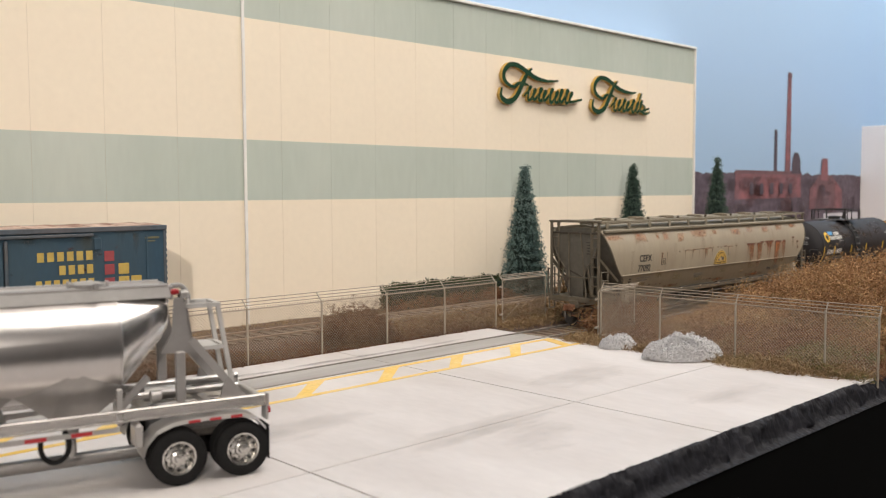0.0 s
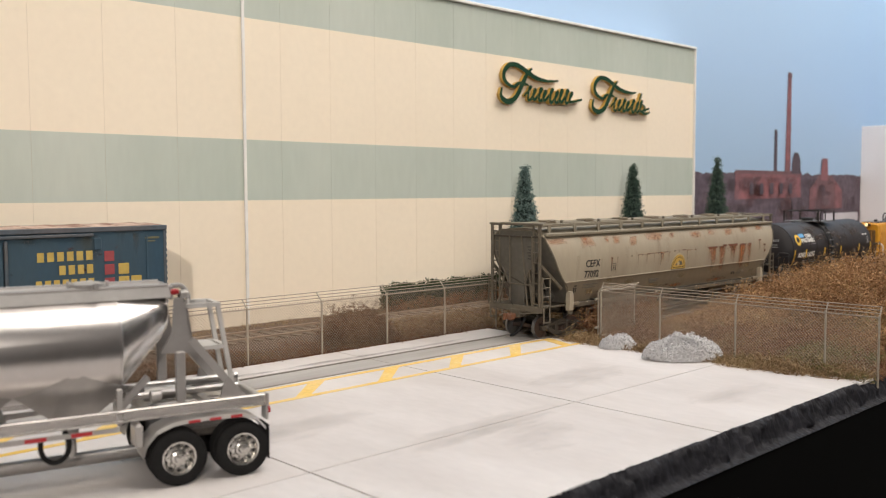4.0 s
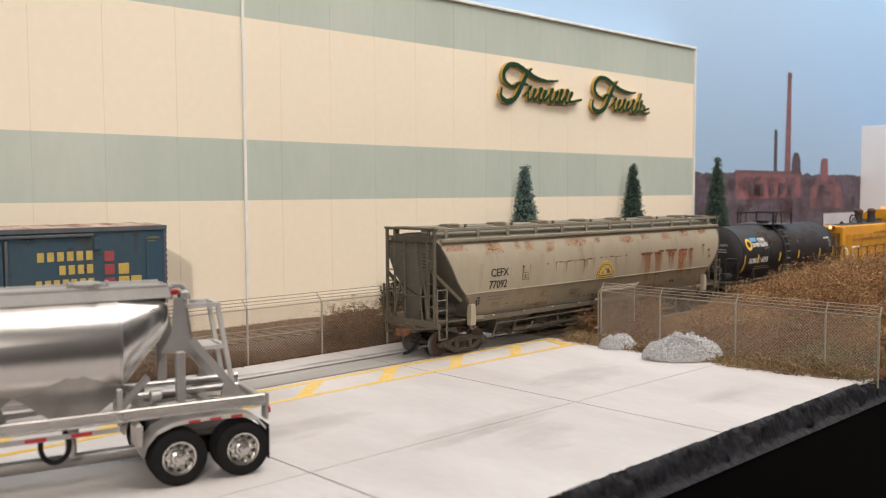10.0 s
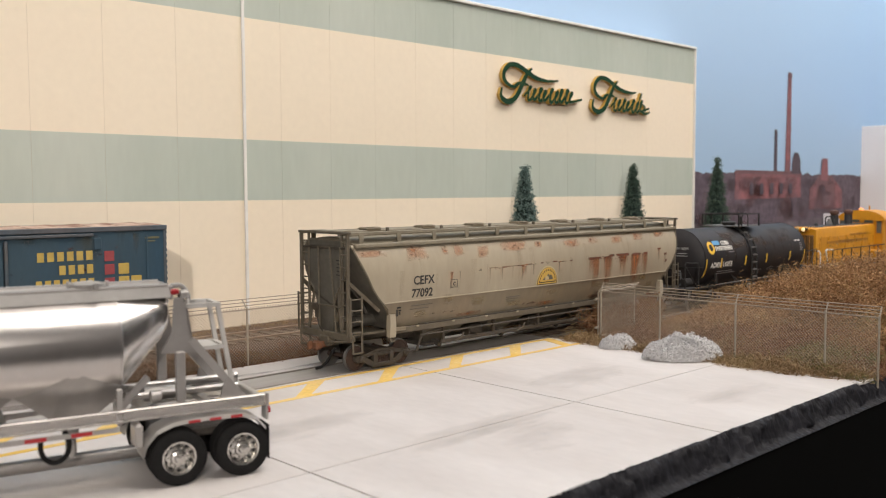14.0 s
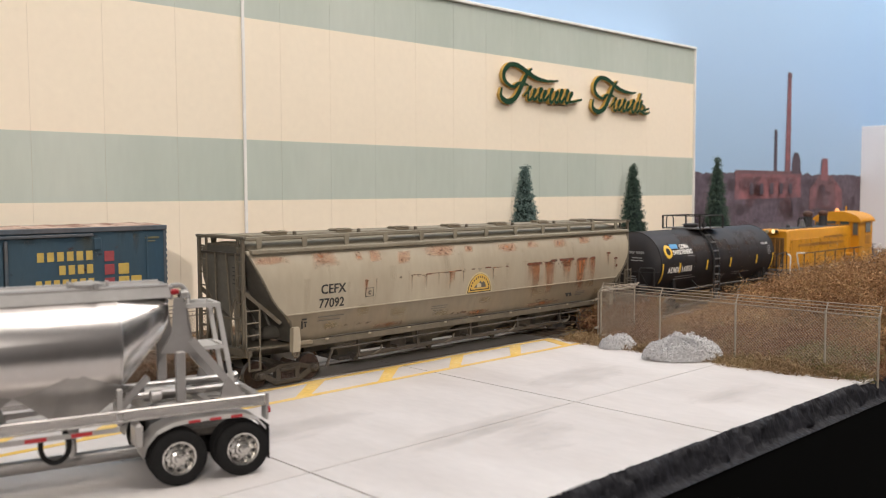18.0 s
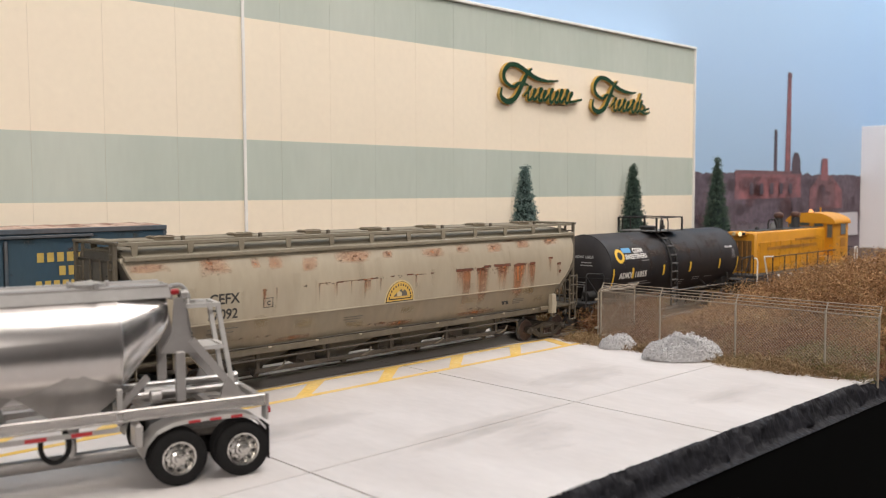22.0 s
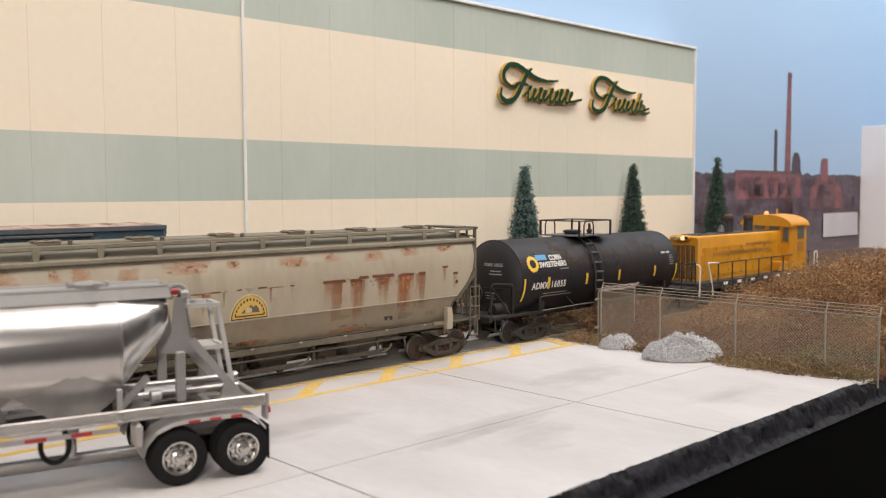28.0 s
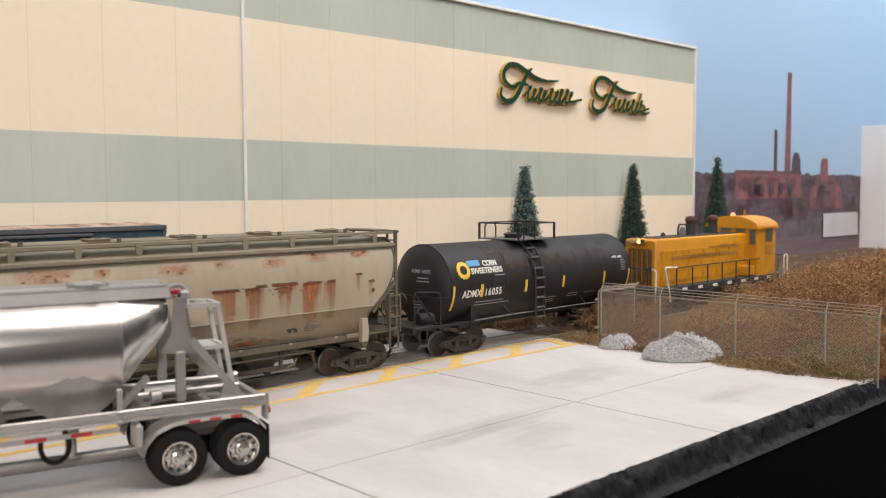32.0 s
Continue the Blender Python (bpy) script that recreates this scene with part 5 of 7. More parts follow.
    part("weld_line", Geo().pipe([(head_x(math.hypot(1.4 - 0.2 * i, 0.35)) - 0.004, 1.4 - 0.2 * i, zc - 0.35) for i in range(15)], 0.02, 4), TANK_DARK, car)
    # brown dust and rust stains on the shell
    shell = lambda z: math.sqrt(max(0.0, R * R - (z - zc) ** 2))
    rt = random.Random(21)
    for i in range(16):
        x, z = rt.uniform(-4.9, 4.2), rt.uniform(2.9, 3.6)
        patch("dust_patch", x, x + rt.uniform(0.5, 1.6), z, min(3.96, z + rt.uniform(0.2, 0.5)), shell, TANK_DUST, car, off=0.004 + 0.0004 * i)
    for i in range(9):
        x = -4.6 + i * 1.05 + rt.uniform(-0.3, 0.3)
        patch("dust_run", x, x + rt.uniform(0.15, 0.4), 2.0, 3.5, shell, TANK_DUST, car, nx=4, off=0.011 + 0.0004 * i, shape="run")
    # sunflower ring
    g = Geo()
    ring, n = [], 28
    for k, rr in enumerate((0.175, 0.33)):
        row = []
        for i in range(n):
            t = 2 * math.pi * i / n
            r2 = rr * (1 + (0.07 * (-1) ** i if k else 0))
            px, ph = -4.77 + r2 * math.cos(t), 0.60 + r2 * math.sin(t)
            aa = ph / R
            row.append((px, -(R + 0.012) * math.cos(aa), zc + (R + 0.012) * math.sin(aa)))
        ring.append(row)
    g.rings(ring, caps=False)
    part("flower_emblem", g, DECAL_YELLOW, car, "yellow sunflower ring")
    return car





def build_locomotive():
    """A small end-cab switcher; its long hood points to the cars."""
    car = thing("switcher_locomotive", 0, YC, 0.03, 0, "weathered yellow diesel switcher locomotive with black frame", "locomotive")
    zt = 1.42
    part("frame_deck", Geo().box(0, 0, zt - 0.16, 13.2, 3.0, 0.32, 0.03), LOCO_BLACK, car, "black frame deck")
    # hood: rounded top corners, lowered towards the front
    def hood_ring(x, w, top):
        k = 0.14
        pts = [(-w, zt), (-w, top - k), (-w + 0.04, top - 0.05), (-w + k, top), (w - k, top), (w - 0.04, top - 0.05), (w, top - k), (w, zt)]
        return [(x, y, z) for y, z in pts]
    rows = [hood_ring(-5.55, 0.80, 3.58), hood_ring(-5.43, 0.9, 3.66), hood_ring(0.6, 0.9, 3.66), hood_ring(3.1, 0.9, 3.66)]
    part("hood", Geo().rings(rows), LOCO_YELLOW, car, "yellow engine hood")
    part("hood_roof", Geo().box(-1.0, 0, 3.68, 7.8, 1.1, 0.05, 0.02), LOCO_BLACK, car, "dark hood top")
    part("grille", Geo().box(-5.56, 0, 2.35, 0.06, 1.3, 1.7, 0.02), GRILLE, car, "sooty brown radiator grille")
    for i in range(9):
        part("grille_slat", Geo().box(-5.60, -0.56 + i * 0.14, 2.35, 0.04, 0.04 if i % 2 else 0.08, 1.6), LOCO_GRIME if i % 2 else GRILLE, car)
    lamp = part("headlight_housing", Geo().box(-5.70, 0, 3.56, 0.5, 0.8, 0.30, 0.1), LOCO_YELLOW, car)
    for y in (-0.18, 0.18):
        part("headlight", Geo().lathe([(-5.99, 0.0), (-5.99, 0.1), (-5.93, 0.12)], (0, y, 3.56), "x", 12), LAMP_LIT if y < 0 else LAMP_GLASS, lamp)
    part("number_board", Geo().box(-5.93, -0.36, 3.58, 0.05, 0.2, 0.14, 0.01), LOCO_BLACK, lamp)
    for sy in (-1, 1):
        for i in range(6):
            x = -4.72 + i * 1.28
            d = part("hood_door", Geo().box(x, sy * 0.905, 2.35, 1.2, 0.03, 1.5, 0.01), LOCO_YELLOW, car)
            part("door_latch", Geo().box(x + 0.5, sy * 0.93, 2.35, 0.05, 0.03, 0.14), LOCO_GRIME, d)
        part("hood_louvre", Geo().box(-1.2, sy * 0.925, 2.72, 6.2, 0.02, 0.16), LOCO_GRIME, car, "sooty louvre strip")
        part("hood_louvre", Geo().box(0.4, sy * 0.925, 3.1, 2.6, 0.02, 0.12), LOCO_GRIME, car)
        for i in range(6):
            x = -4.72 + i * 1.28
            for z in (1.85, 2.95):
                part("door_hinge", Geo().box(x - 0.52, sy * 0.93, z, 0.07, 0.03, 0.1), LOCO_GRIME, car)
        part("step_box", Geo().box(2.55, sy * 1.15, 1.72, 0.9, 0.5, 0.5, 0.03), LOCO_YELLOW, car)
        # sill with white blocks
        part("side_sill", Geo().box(0, sy * 1.5, zt - 0.18, 13.0, 0.05, 0.36, 0.01), LOCO_BLACK, car)
        for i in range(8):
            part("white_block", Geo().box(-4.09 + i * 1.40, sy * 1.535, zt - 0.13, 0.40, 0.02, 0.14, 0.005), WHITE, car)
        # walkway railing
        for i in range(6):
            part("railing_post", Geo().rod((-4.69 + i * 1.4, sy * 1.45, zt), (-4.69 + i * 1.4, sy * 1.45, zt + 0.90), 0.034, seg=6), LOCO_BLACK, car)
        part("railing", Geo().rod((-4.69, sy * 1.45, zt + 0.90), (3.4, sy * 1.45, zt + 0.90), 0.032, seg=6), LOCO_BLACK, car)
        part("corner_handrail", Geo().pipe([(-5.25, sy * 1.5, 0.75), (-5.45, sy * 1.5, zt + 0.1), (-5.75, sy * 1.5, zt + 0.9), (-5.7, sy * 1.5, zt + 0.97), (-4.69, sy * 1.46, zt + 0.92)], 0.042, 7), WHITE, car, "white handrail")
        part("corner_handrail", Geo().pipe([(-6.55, sy * 1.5, 0.8), (-6.5, sy * 1.5, zt + 0.8), (-6.45, sy * 1.4, zt + 0.9), (-6.4, sy * 1.2, zt + 0.92)], 0.038, 7), WHITE, car, "white handrail")
        part("corner_handrail", Geo().pipe([(6.1, sy * 1.5, 0.8), (6.1, sy * 1.5, zt + 0.85), (6.2, sy * 1.5, zt + 0.97), (6.4, sy * 1.5, zt + 0.97), (6.5, sy * 1.5, zt + 0.85), (6.5, sy * 1.5, 0.8)], 0.038, 7), WHITE, car, "white handrail")
        for x in (-6.0, 6.3):
            for k in range(3):
                part("step", Geo().box(x, sy * 1.42, 0.45 + k * 0.32, 0.7, 0.3, 0.05), LOCO_BLACK, car)
    for x in (-6.45, 6.45):
        part("end_railing", Geo().rod((x, -1.2, zt + 0.92), (x, 1.2, zt + 0.92), 0.025, seg=6), LOCO_BLACK, car)
        for y in (-1.0, -0.35, 0.35, 1.0):
            part("railing_post", Geo().rod((x, y, zt), (x, y, zt + 0.92), 0.022, seg=6), LOCO_BLACK, car)
        part("pilot", Geo().box(x * 1.015, 0, 0.95, 0.12, 2.9, 0.75, 0.03), LOCO_BLACK, car)
    # soot and grease on the near side
    rs = random.Random(12)
    side = lambda z: 0.932
    for i in range(16):
        x = -5.6 + i * 0.56 + rs.uniform(-0.2, 0.2)
        patch("soot_run", x, x + rs.uniform(0.12, 0.45), rs.uniform(1.5, 2.2), rs.uniform(2.6, 3.25), side, SOOT_RUN, car, nx=4, shape="run")
    for x, w, z, h in ((-4.2, 6.2, 2.72, 0.4), (-0.8, 4.0, 3.12, 0.3), (-5.6, 5.0, 1.62, 0.3), (0.2, 3.2, 1.7, 0.4)):
        patch("soot_patch", x, x + w, z - h / 2, z + h / 2, side, SOOT, car)
    for x, w, z0, z1 in ((3.2, 0.5, 1.5, 2.6), (3.9, 0.8, 1.45, 2.4), (4.7, 0.4, 1.9, 3.0)):
        patch("soot_run", x, x + w, z0, z1, lambda z: 1.425, SOOT_RUN, car, shape="run")
    # cab with arched roof
    def arch(x, w, zb, rise, k=0.0):
        ring = [(x, -w, zt)] + [(x, -w * math.cos(math.radians(a)), zb + rise * math.sin(math.radians(a))) for a in range(0, 181, 15)] + [(x, w, zt)]
        return ring
    part("cab", Geo().rings([arch(3.1, 1.42, 3.85, 0.62), arch(5.2, 1.42, 3.85, 0.62)]), LOCO_YELLOW, car, "yellow operator cab")
    def roof_ring(x):
        o = [(x, -1.54 * math.cos(math.radians(a)), 3.92 + 0.64 * math.sin(math.radians(a))) for a in range(-4, 185, 12)]
        return o
    part("cab_roof", Geo().rings([roof_ring(2.98), roof_ring(5.32)]), LOCO_YELLOW, car, "arched yellow cab roof")
    part("rear_hood", Geo().box(5.6, 0, 1.95, 0.8, 1.8, 1.05, 0.06), LOCO_YELLOW, car)
    def window(x, y, z, sx, sy, sz):
        w = part("window_frame", Geo().box(x, y, z, sx + (0.1 if sx > 0.1 else 0), sy + (0.1 if sy > 0.1 else 0), sz + 0.1, 0.01), LOCO_GRIME, car)
        k = 0.012
        if sx > sy:
            part("pane", Geo().box(x, y + (k if y > 0 else -k), z, sx, sy, sz), CAB_GLASS, w)
        else:
            part("pane", Geo().box(x + (k if x > 4.6 else -k), y, z, sx, sy, sz), CAB_GLASS, w)
    for sy in (-1, 1):
        part("cab_door", Geo().box(3.5, sy * 1.425, 2.6, 0.55, 0.03, 2.2, 0.01), LOCO_YELLOW, car)
        window(4.4, sy * 1.43, 3.55, 0.72, 0.05, 0.66)
        part("cab_vent", Geo().box(4.4, sy * 1.43, 2.75, 0.72, 0.03, 0.55), LOCO_GRIME, car)
        part("window_shade", Geo().box(4.3, sy * 1.5, 3.96, 1.5, 0.14, 0.04), LOCO_YELLOW, car)
        window(3.09, sy * 1.2, 3.45, 0.05, 0.28, 0.75)
        window(5.21, sy * 0.7, 3.5, 0.05, 0.7, 0.6)
    window(3.09, -0.52, 3.92, 0.05, 0.52, 0.40)
    window(3.09, 0.35, 3.95, 0.05, 0.56, 0.40)
    # stacks, beacon, horn
    for x in (-1.1, 1.05):
        s = part("exhaust_stack", Geo().lathe([(3.65, 0.0), (3.65, 0.30), (3.8, 0.25), (4.32, 0.24), (4.34, 0)], (x, 0, 0), "z", 16), LOCO_BLACK, car, "black exhaust stack")
        part("stack_cap", Geo().lathe([(4.30, 0.0), (4.31, 0.2), (4.38, 0.27), (4.48, 0.29), (4.58, 0.25), (4.65, 0.12), (4.66, 0)], (x, 0, 0), "z", 16), EXHAUST, s, "rusty round cap")
    yoke = Geo().pipe([(-1.85, -0.26, 3.66), (-1.85, -0.26, 4.05), (-1.85, -0.18, 4.24), (-1.85, 0.18, 4.24), (-1.85, 0.26, 4.05), (-1.85, 0.26, 3.66)], 0.045, 6)
    part("bell_yoke", yoke, LOCO_BLACK, car)
    part("hood_bell", Geo().lathe([(3.74, 0), (3.74, 0.22), (3.82, 0.19), (3.95, 0.13), (4.08, 0.10), (4.12, 0)], (-1.85, 0, 0), "z", 14), GALV_DARK, car)
    part("filler_cap", Geo().lathe([(3.68, 0), (3.68, 0.14), (3.83, 0.1), (3.9, 0)], (-3.3, 0.2, 0), "z", 12), LOCO_BLACK, car)
    b = part("beacon", Geo().lathe([(4.55, 0.0), (4.55, 0.14), (4.68, 0.14), (4.78, 0.09), (4.8, 0)], (3.35, 0.1, -0.06), "z", 14), BEACON, car, "lit amber roof beacon")
    part("horn", Geo().rod((4.25, -0.1, 4.4), (4.25, -0.1, 4.85), 0.05, seg=8), LOCO_YELLOW, car)
    part("fuel_tank", Geo().box(0, 0, 0.85, 3.2, 2.4, 0.7, 0.12), LOCO_BLACK, car)
    for s in (-1, 1):
        coupler(car, s * 6.6, s, LOCO_BLACK)
        truck(car, s * 3.7, 2.2, 0.5, DARK, LOCO_BLACK)
    return car


HOPPER = build_hopper()
TANK = build_tank_car()
LOCO = build_locomotive()

# ---- road trailer ----
FRAME_GREY = mat("grey_silver_frame", (0.36, 0.34, 0.325, 1), 0.42, 0.6, scale=1.5, amount=0.35, fine=6, grain=0.06)
RAIL_SILVER = mat("bright_silver_rail", (0.66, 0.63, 0.60, 1), 0.27, 0.85, grain=0.05)
# darker than the barrel: the bellies' underside shade is put into this colour
SILVER_SATIN = mat("dimmed_satin_aluminium", (0.36, 0.345, 0.33, 1), 0.36, 0.9, scale=0.8, amount=0.35, fine=5, grain=0.05)

SILVER_CONE = mat("polished_cone", (0.68, 0.66, 0.65, 1), 0.26, 0.97, scale=0.6, amount=0.3, fine=5, grain=0.03)


def build_trailer():
    """A dry-bulk tank trailer; its own x axis runs to the tail, the origin lies between the rear wheels."""
    t = thing("bulk_tank_trailer", 10.17, 17.616, 0, -13.7, "polished silver dry bulk tank trailer parked on the concrete lot", "trailer")
    zc, R = 2.86, 1.06
    # shell: barrel with skewed rear and front cones
    def ring(x, z, r, n=48):
        return [(x, r * math.sin(2 * math.pi * i / n), z + r * math.cos(2 * math.pi * i / n)) for i in range(n)]
    rows = [ring(-9.9, 3.45, 0.42), ring(-9.8, 3.42, 0.48), ring(-8.7, zc, R), ring(-2.45, zc, R)]
    part("barrel", Geo().rings(rows), SILVER, t, "polished silver tank barrel", angle=20)
    rows = [ring(-2.445, zc, R), ring(-1.52, 3.37, 0.52), ring(-1.40, 3.44, 0.42), ring(-1.35, 3.47, 0.27)]
    part("rear_cone", Geo().rings(rows), SILVER_CONE, t, "tapered silver rear end", angle=25)
    part("weld_band", Geo().lathe([(-2.48, R - 0.01), (-2.47, R + 0.008), (-2.43, R + 0.008), (-2.42, R - 0.01)], (0, 0, zc), "x", 48, 0, False), SILVER, t)
    # hoppers below the barrel: flat triangular facets between folded flanks, each ending in a narrow trough
    tips = [-3.32, -5.5, -7.7]
    for xc in tips:
        g = Geo()
        for sy in (-1, 1):
            rows = []
            for k in range(7):
                row = []
                for i in range(31):
                    u = -1 + 2 * i / 30
                    side = math.copysign(max(0.0, (abs(u) - 1 / 3) * 1.5), u)
                    th = math.radians(73 - 33 * abs(side) ** 0.8)
                    top = (xc + 1.08 * side, sy * (R - 0.004) * math.sin(th), zc - (R - 0.004) * math.cos(th))
                    low = (xc + 0.42 * max(-1.0, min(1.0, 3 * u)), sy * 0.60, 1.52)
                    f = k / 6
                    row.append(tuple(p + (q - p) * f for p, q in zip(low, top)))
                rows.append(row)
            g.rings(rows, caps=False, closed=False)
        g.box(xc, 0, 1.52, 0.86, 1.22, 0.06, 0.01)
        part("hopper_belly", g, SILVER_SATIN, t, "satin silver hopper with folded flanks, underside shade in its colour", angle=14)
    for x in tips:
        part("outlet", Geo().lathe([(0.55, 0.0), (0.55, 0.11), (0.95, 0.11), (1.02, 0.17), (1.32, 0.17), (1.44, 0.3)], (x, 0, 0), "z", 16), SILVER_DULL, t)
    part("discharge_pipe", Geo().rod((-9.5, 0, 0.5), (-1.75, 0, 0.5), 0.14, seg=14), SILVER_SATIN, t, "low silver discharge pipe")
    # top walkway with raised lip and hatches
    part("walkway", Geo().box(-5.6, 0, 3.98, 8.6, 0.95, 0.05, 0.01), SILVER_DULL, t)
    for sy in (-1, 1):
        g = Geo().prism([(sy * 0.40, 3.80), (sy * 0.53, 3.80), (sy * 0.50, 4.05), (sy * 0.42, 4.06)], -9.7, -1.36, "yz")
        part("walkway_lip", g, SILVER_BRIGHT, t, "silver walkway side plate")
        part("walkway_rail", Geo().rod((-9.7, sy * 0.48, 4.06), (-1.4, sy * 0.48, 4.06), 0.04, seg=8), SILVER_DULL, t)
    for x in (-7.8, -5.15, -2.95):
        h = part("hatch", Geo().lathe([(3.98, 0.0), (3.98, 0.30), (4.08, 0.31), (4.10, 0.36), (4.15, 0.36), (4.19, 0.2), (4.19, 0)], (x, -0.2, 0), "z", 24), SILVER_DULL, t, "round silver hatch lid")
        for k in range(5):
            a = 2 * math.pi * k / 5
            part("hatch_clamp", Geo().box(x + 0.38 * math.cos(a), -0.2 + 0.38 * math.sin(a), 4.12, 0.10, 0.08, 0.14, 0.02), SILVER_DULL, h)
    part("walkway_end", Geo().box(-1.34, 0, 3.90, 0.08, 1.05, 0.3, 0.03), SILVER_DULL, t)
    part("marker_light", Geo().box(-1.30, -0.66, 3.93, 0.17, 0.08, 0.12, 0.03), RED_LENS, t, "red marker light")
    part("rail_knob", Geo().lathe([(-1.16, 0.0), (-1.16, 0.09), (-1.02, 0.09), (-0.98, 0)], (0, -0.55, 3.86), "x", 12), SILVER_DULL, t)
    hoop = [(-1.3, -0.3, 4.02), (-1.12, -0.32, 4.03), (-1.0, -0.34, 3.93), (-0.95, -0.36, 3.78), (-0.98, -0.4, 3.62)]
    part("vent_hoop", Geo().pipe(hoop, 0.05, 8), SILVER_DULL, t, "bent silver vent pipe")
    part("vent_valve", Geo().rod((-1.12, -0.45, 3.15), (-1.12, -0.45, 3.86), 0.075, seg=10), DARK, t)
    # frame rails
    for sy in (-1, 1):
        y = sy * 1.12
        g = Geo().box(-4.38, y, 1.64, 9.7, 0.10, 0.07, 0.02)
        g.box(-4.38, y - sy * 0.03, 1.54, 9.7, 0.05, 0.2, 0.01)
        g.box(-4.38, y, 1.45, 9.7, 0.10, 0.05, 0.01)
        part("frame_rail", g, RAIL_SILVER, t, "bright silver frame rail")
        part("rail_cap", Geo().box(0.48, y, 1.55, 0.06, 0.16, 0.3, 0.02), SILVER, t)
        for x in (-2.53, -5.6, -7.9):
            part("frame_post", Geo().box(x, y - sy * 0.02, 1.75, 0.11, 0.10, 0.72, 0.02), SILVER_DULL, t)
        # A-frame: gusset, upright leg, diagonal leg
        part("gusset", Geo().prism([(-1.66, 2.69), (-1.2, 2.65), (-0.86, 2.66), (-1.06, 3.02), (-1.16, 3.82), (-1.36, 3.82), (-1.42, 3.1)], sy * 0.84, sy * 0.80), FRAME_GREY, t)
        part("upright_leg", Geo().box(-1.27, sy * 0.86, 2.18, 0.20, 0.12, 1.06, 0.03), FRAME_GREY, t)
        part("diagonal_leg", Geo().bar((-1.02, sy * 0.84, 2.92), (-0.04, sy * 0.98, 1.64), 0.12, 0.16), FRAME_GREY, t)
        part("leg_plate", Geo().prism([(-0.5, 1.66), (0.10, 1.66), (-0.12, 1.80), (-0.36, 2.08)], sy * 0.96, sy * 1.02), FRAME_GREY, t)
        part("cone_strut", Geo().bar((-1.9, sy * 0.7, 2.2), (-2.5, sy * 0.95, 1.68), 0.08, 0.14), FRAME_GREY, t)
    for x in (0.45, -0.65, -1.95, -4.6, -7.4):
        part("cross_member", Geo().box(x, 0, 1.5, 0.14, 2.2, 0.16, 0.02), SILVER_DULL, t)
    part("hose_tube", Geo().rod((-2.2, 0.55, 1.76), (0.27, 0.55, 1.76), 0.09, seg=12), SILVER, t, "silver hose tube")
    part("hose_tube", Geo().rod((-2.2, -0.3, 1.74), (0.1, -0.3, 1.74), 0.08, seg=12), SILVER, t, "silver hose tube")
    part("tube_cap", Geo().lathe([(0.25, 0.0), (0.25, 0.13), (0.33, 0.13), (0.35, 0)], (0, 0.55, 1.76), "x", 12), SILVER, t)
    part("hose_fitting", Geo().lathe([(-0.12, 0), (-0.1, 0.13), (0.1, 0.13), (0.12, 0)], (-1.75, -0.7, 1.78), "x", 12), SILVER_DULL, t)
    part("air_tank", Geo().lathe([(-0.35, 0.0), (-0.32, 0.16), (0.32, 0.16), (0.35, 0)], (-1.55, -0.1, 1.72), "x", 14), SILVER_DULL, t)
    # ladder frame at the rear: two leaning sides joined by treads
    for y, xa, xb in ((-0.55, -1.13, -0.38), (0.25, -0.95, -0.36)):
        part("ladder_top", Geo().bar((xa, y, 3.60), (xb + 0.03, y, 3.59), 0.09, 0.085), SILVER_BRIGHT, t)
        part("ladder_rail", Geo().bar((xb, y, 3.60), (xb + 0.30, y, 1.76), 0.09, 0.09), SILVER_BRIGHT, t)
        part("ladder_rail", Geo().bar((xa + 0.06, y, 3.58), (xa + 0.20, y, 2.62), 0.08, 0.08), FRAME_GREY, t)
        part("ladder_step", Geo().bar((xa + 0.20, y, 2.68), (xb + 0.14, y, 2.68), 0.09, 0.08), SILVER_BRIGHT, t)
    for x, z in ((-0.37, 3.60), (-0.24, 2.68)):
        part("ladder_cross", Geo().bar((x, -0.6, z), (x, 0.3, z), 0.09, 0.07), SILVER_BRIGHT, t)
    part("ladder_tread", Geo().box(-0.62, -0.15, 2.70, 0.5, 0.75, 0.03), SILVER_BRIGHT, t)
    # wheels
    tyre = Geo().lathe([(-0.13, 0.33), (-0.15, 0.38), (-0.15, 0.50), (-0.13, 0.55), (-0.105, 0.575), (-0.06, 0.58), (-0.055, 0.568), (-0.045, 0.568), (-0.04, 0.58), (0.04, 0.58), (0.045, 0.568), (0.055, 0.568), (0.06, 0.58), (0.105, 0.575), (0.13, 0.55), (0.15, 0.50), (0.15, 0.33)], (0, 0, 0), "y", 40, 0, False)
    tyre = tyre.mesh("tyre", [RUBBER])
    rim = Geo().lathe([(-0.14, 0.335), (-0.15, 0.345), (-0.14, 0.31), (-0.07, 0.29), (-0.03, 0.25), (-0.05, 0.17), (-0.10, 0.15), (-0.12, 0.10), (-0.17, 0.08), (-0.18, 0.0)], (0, 0, 0), "y", 32, 0, False)
    for i in range(10):
        a = 2 * math.pi * i / 10
        rim.rod((0.205 * math.cos(a), -0.05, 0.205 * math.sin(a)), (0.205 * math.cos(a), -0.10, 0.205 * math.sin(a)), 0.028, 0.02, 6)
        rim.rod((0.265 * math.cos(a + 0.3), -0.055, 0.265 * math.sin(a + 0.3)), (0.265 * math.cos(a + 0.3), -0.06, 0.265 * math.sin(a + 0.3)), 0.032, seg=8, mi=1)
    rim = rim.mesh("rim", [CHROME, RUBBER])
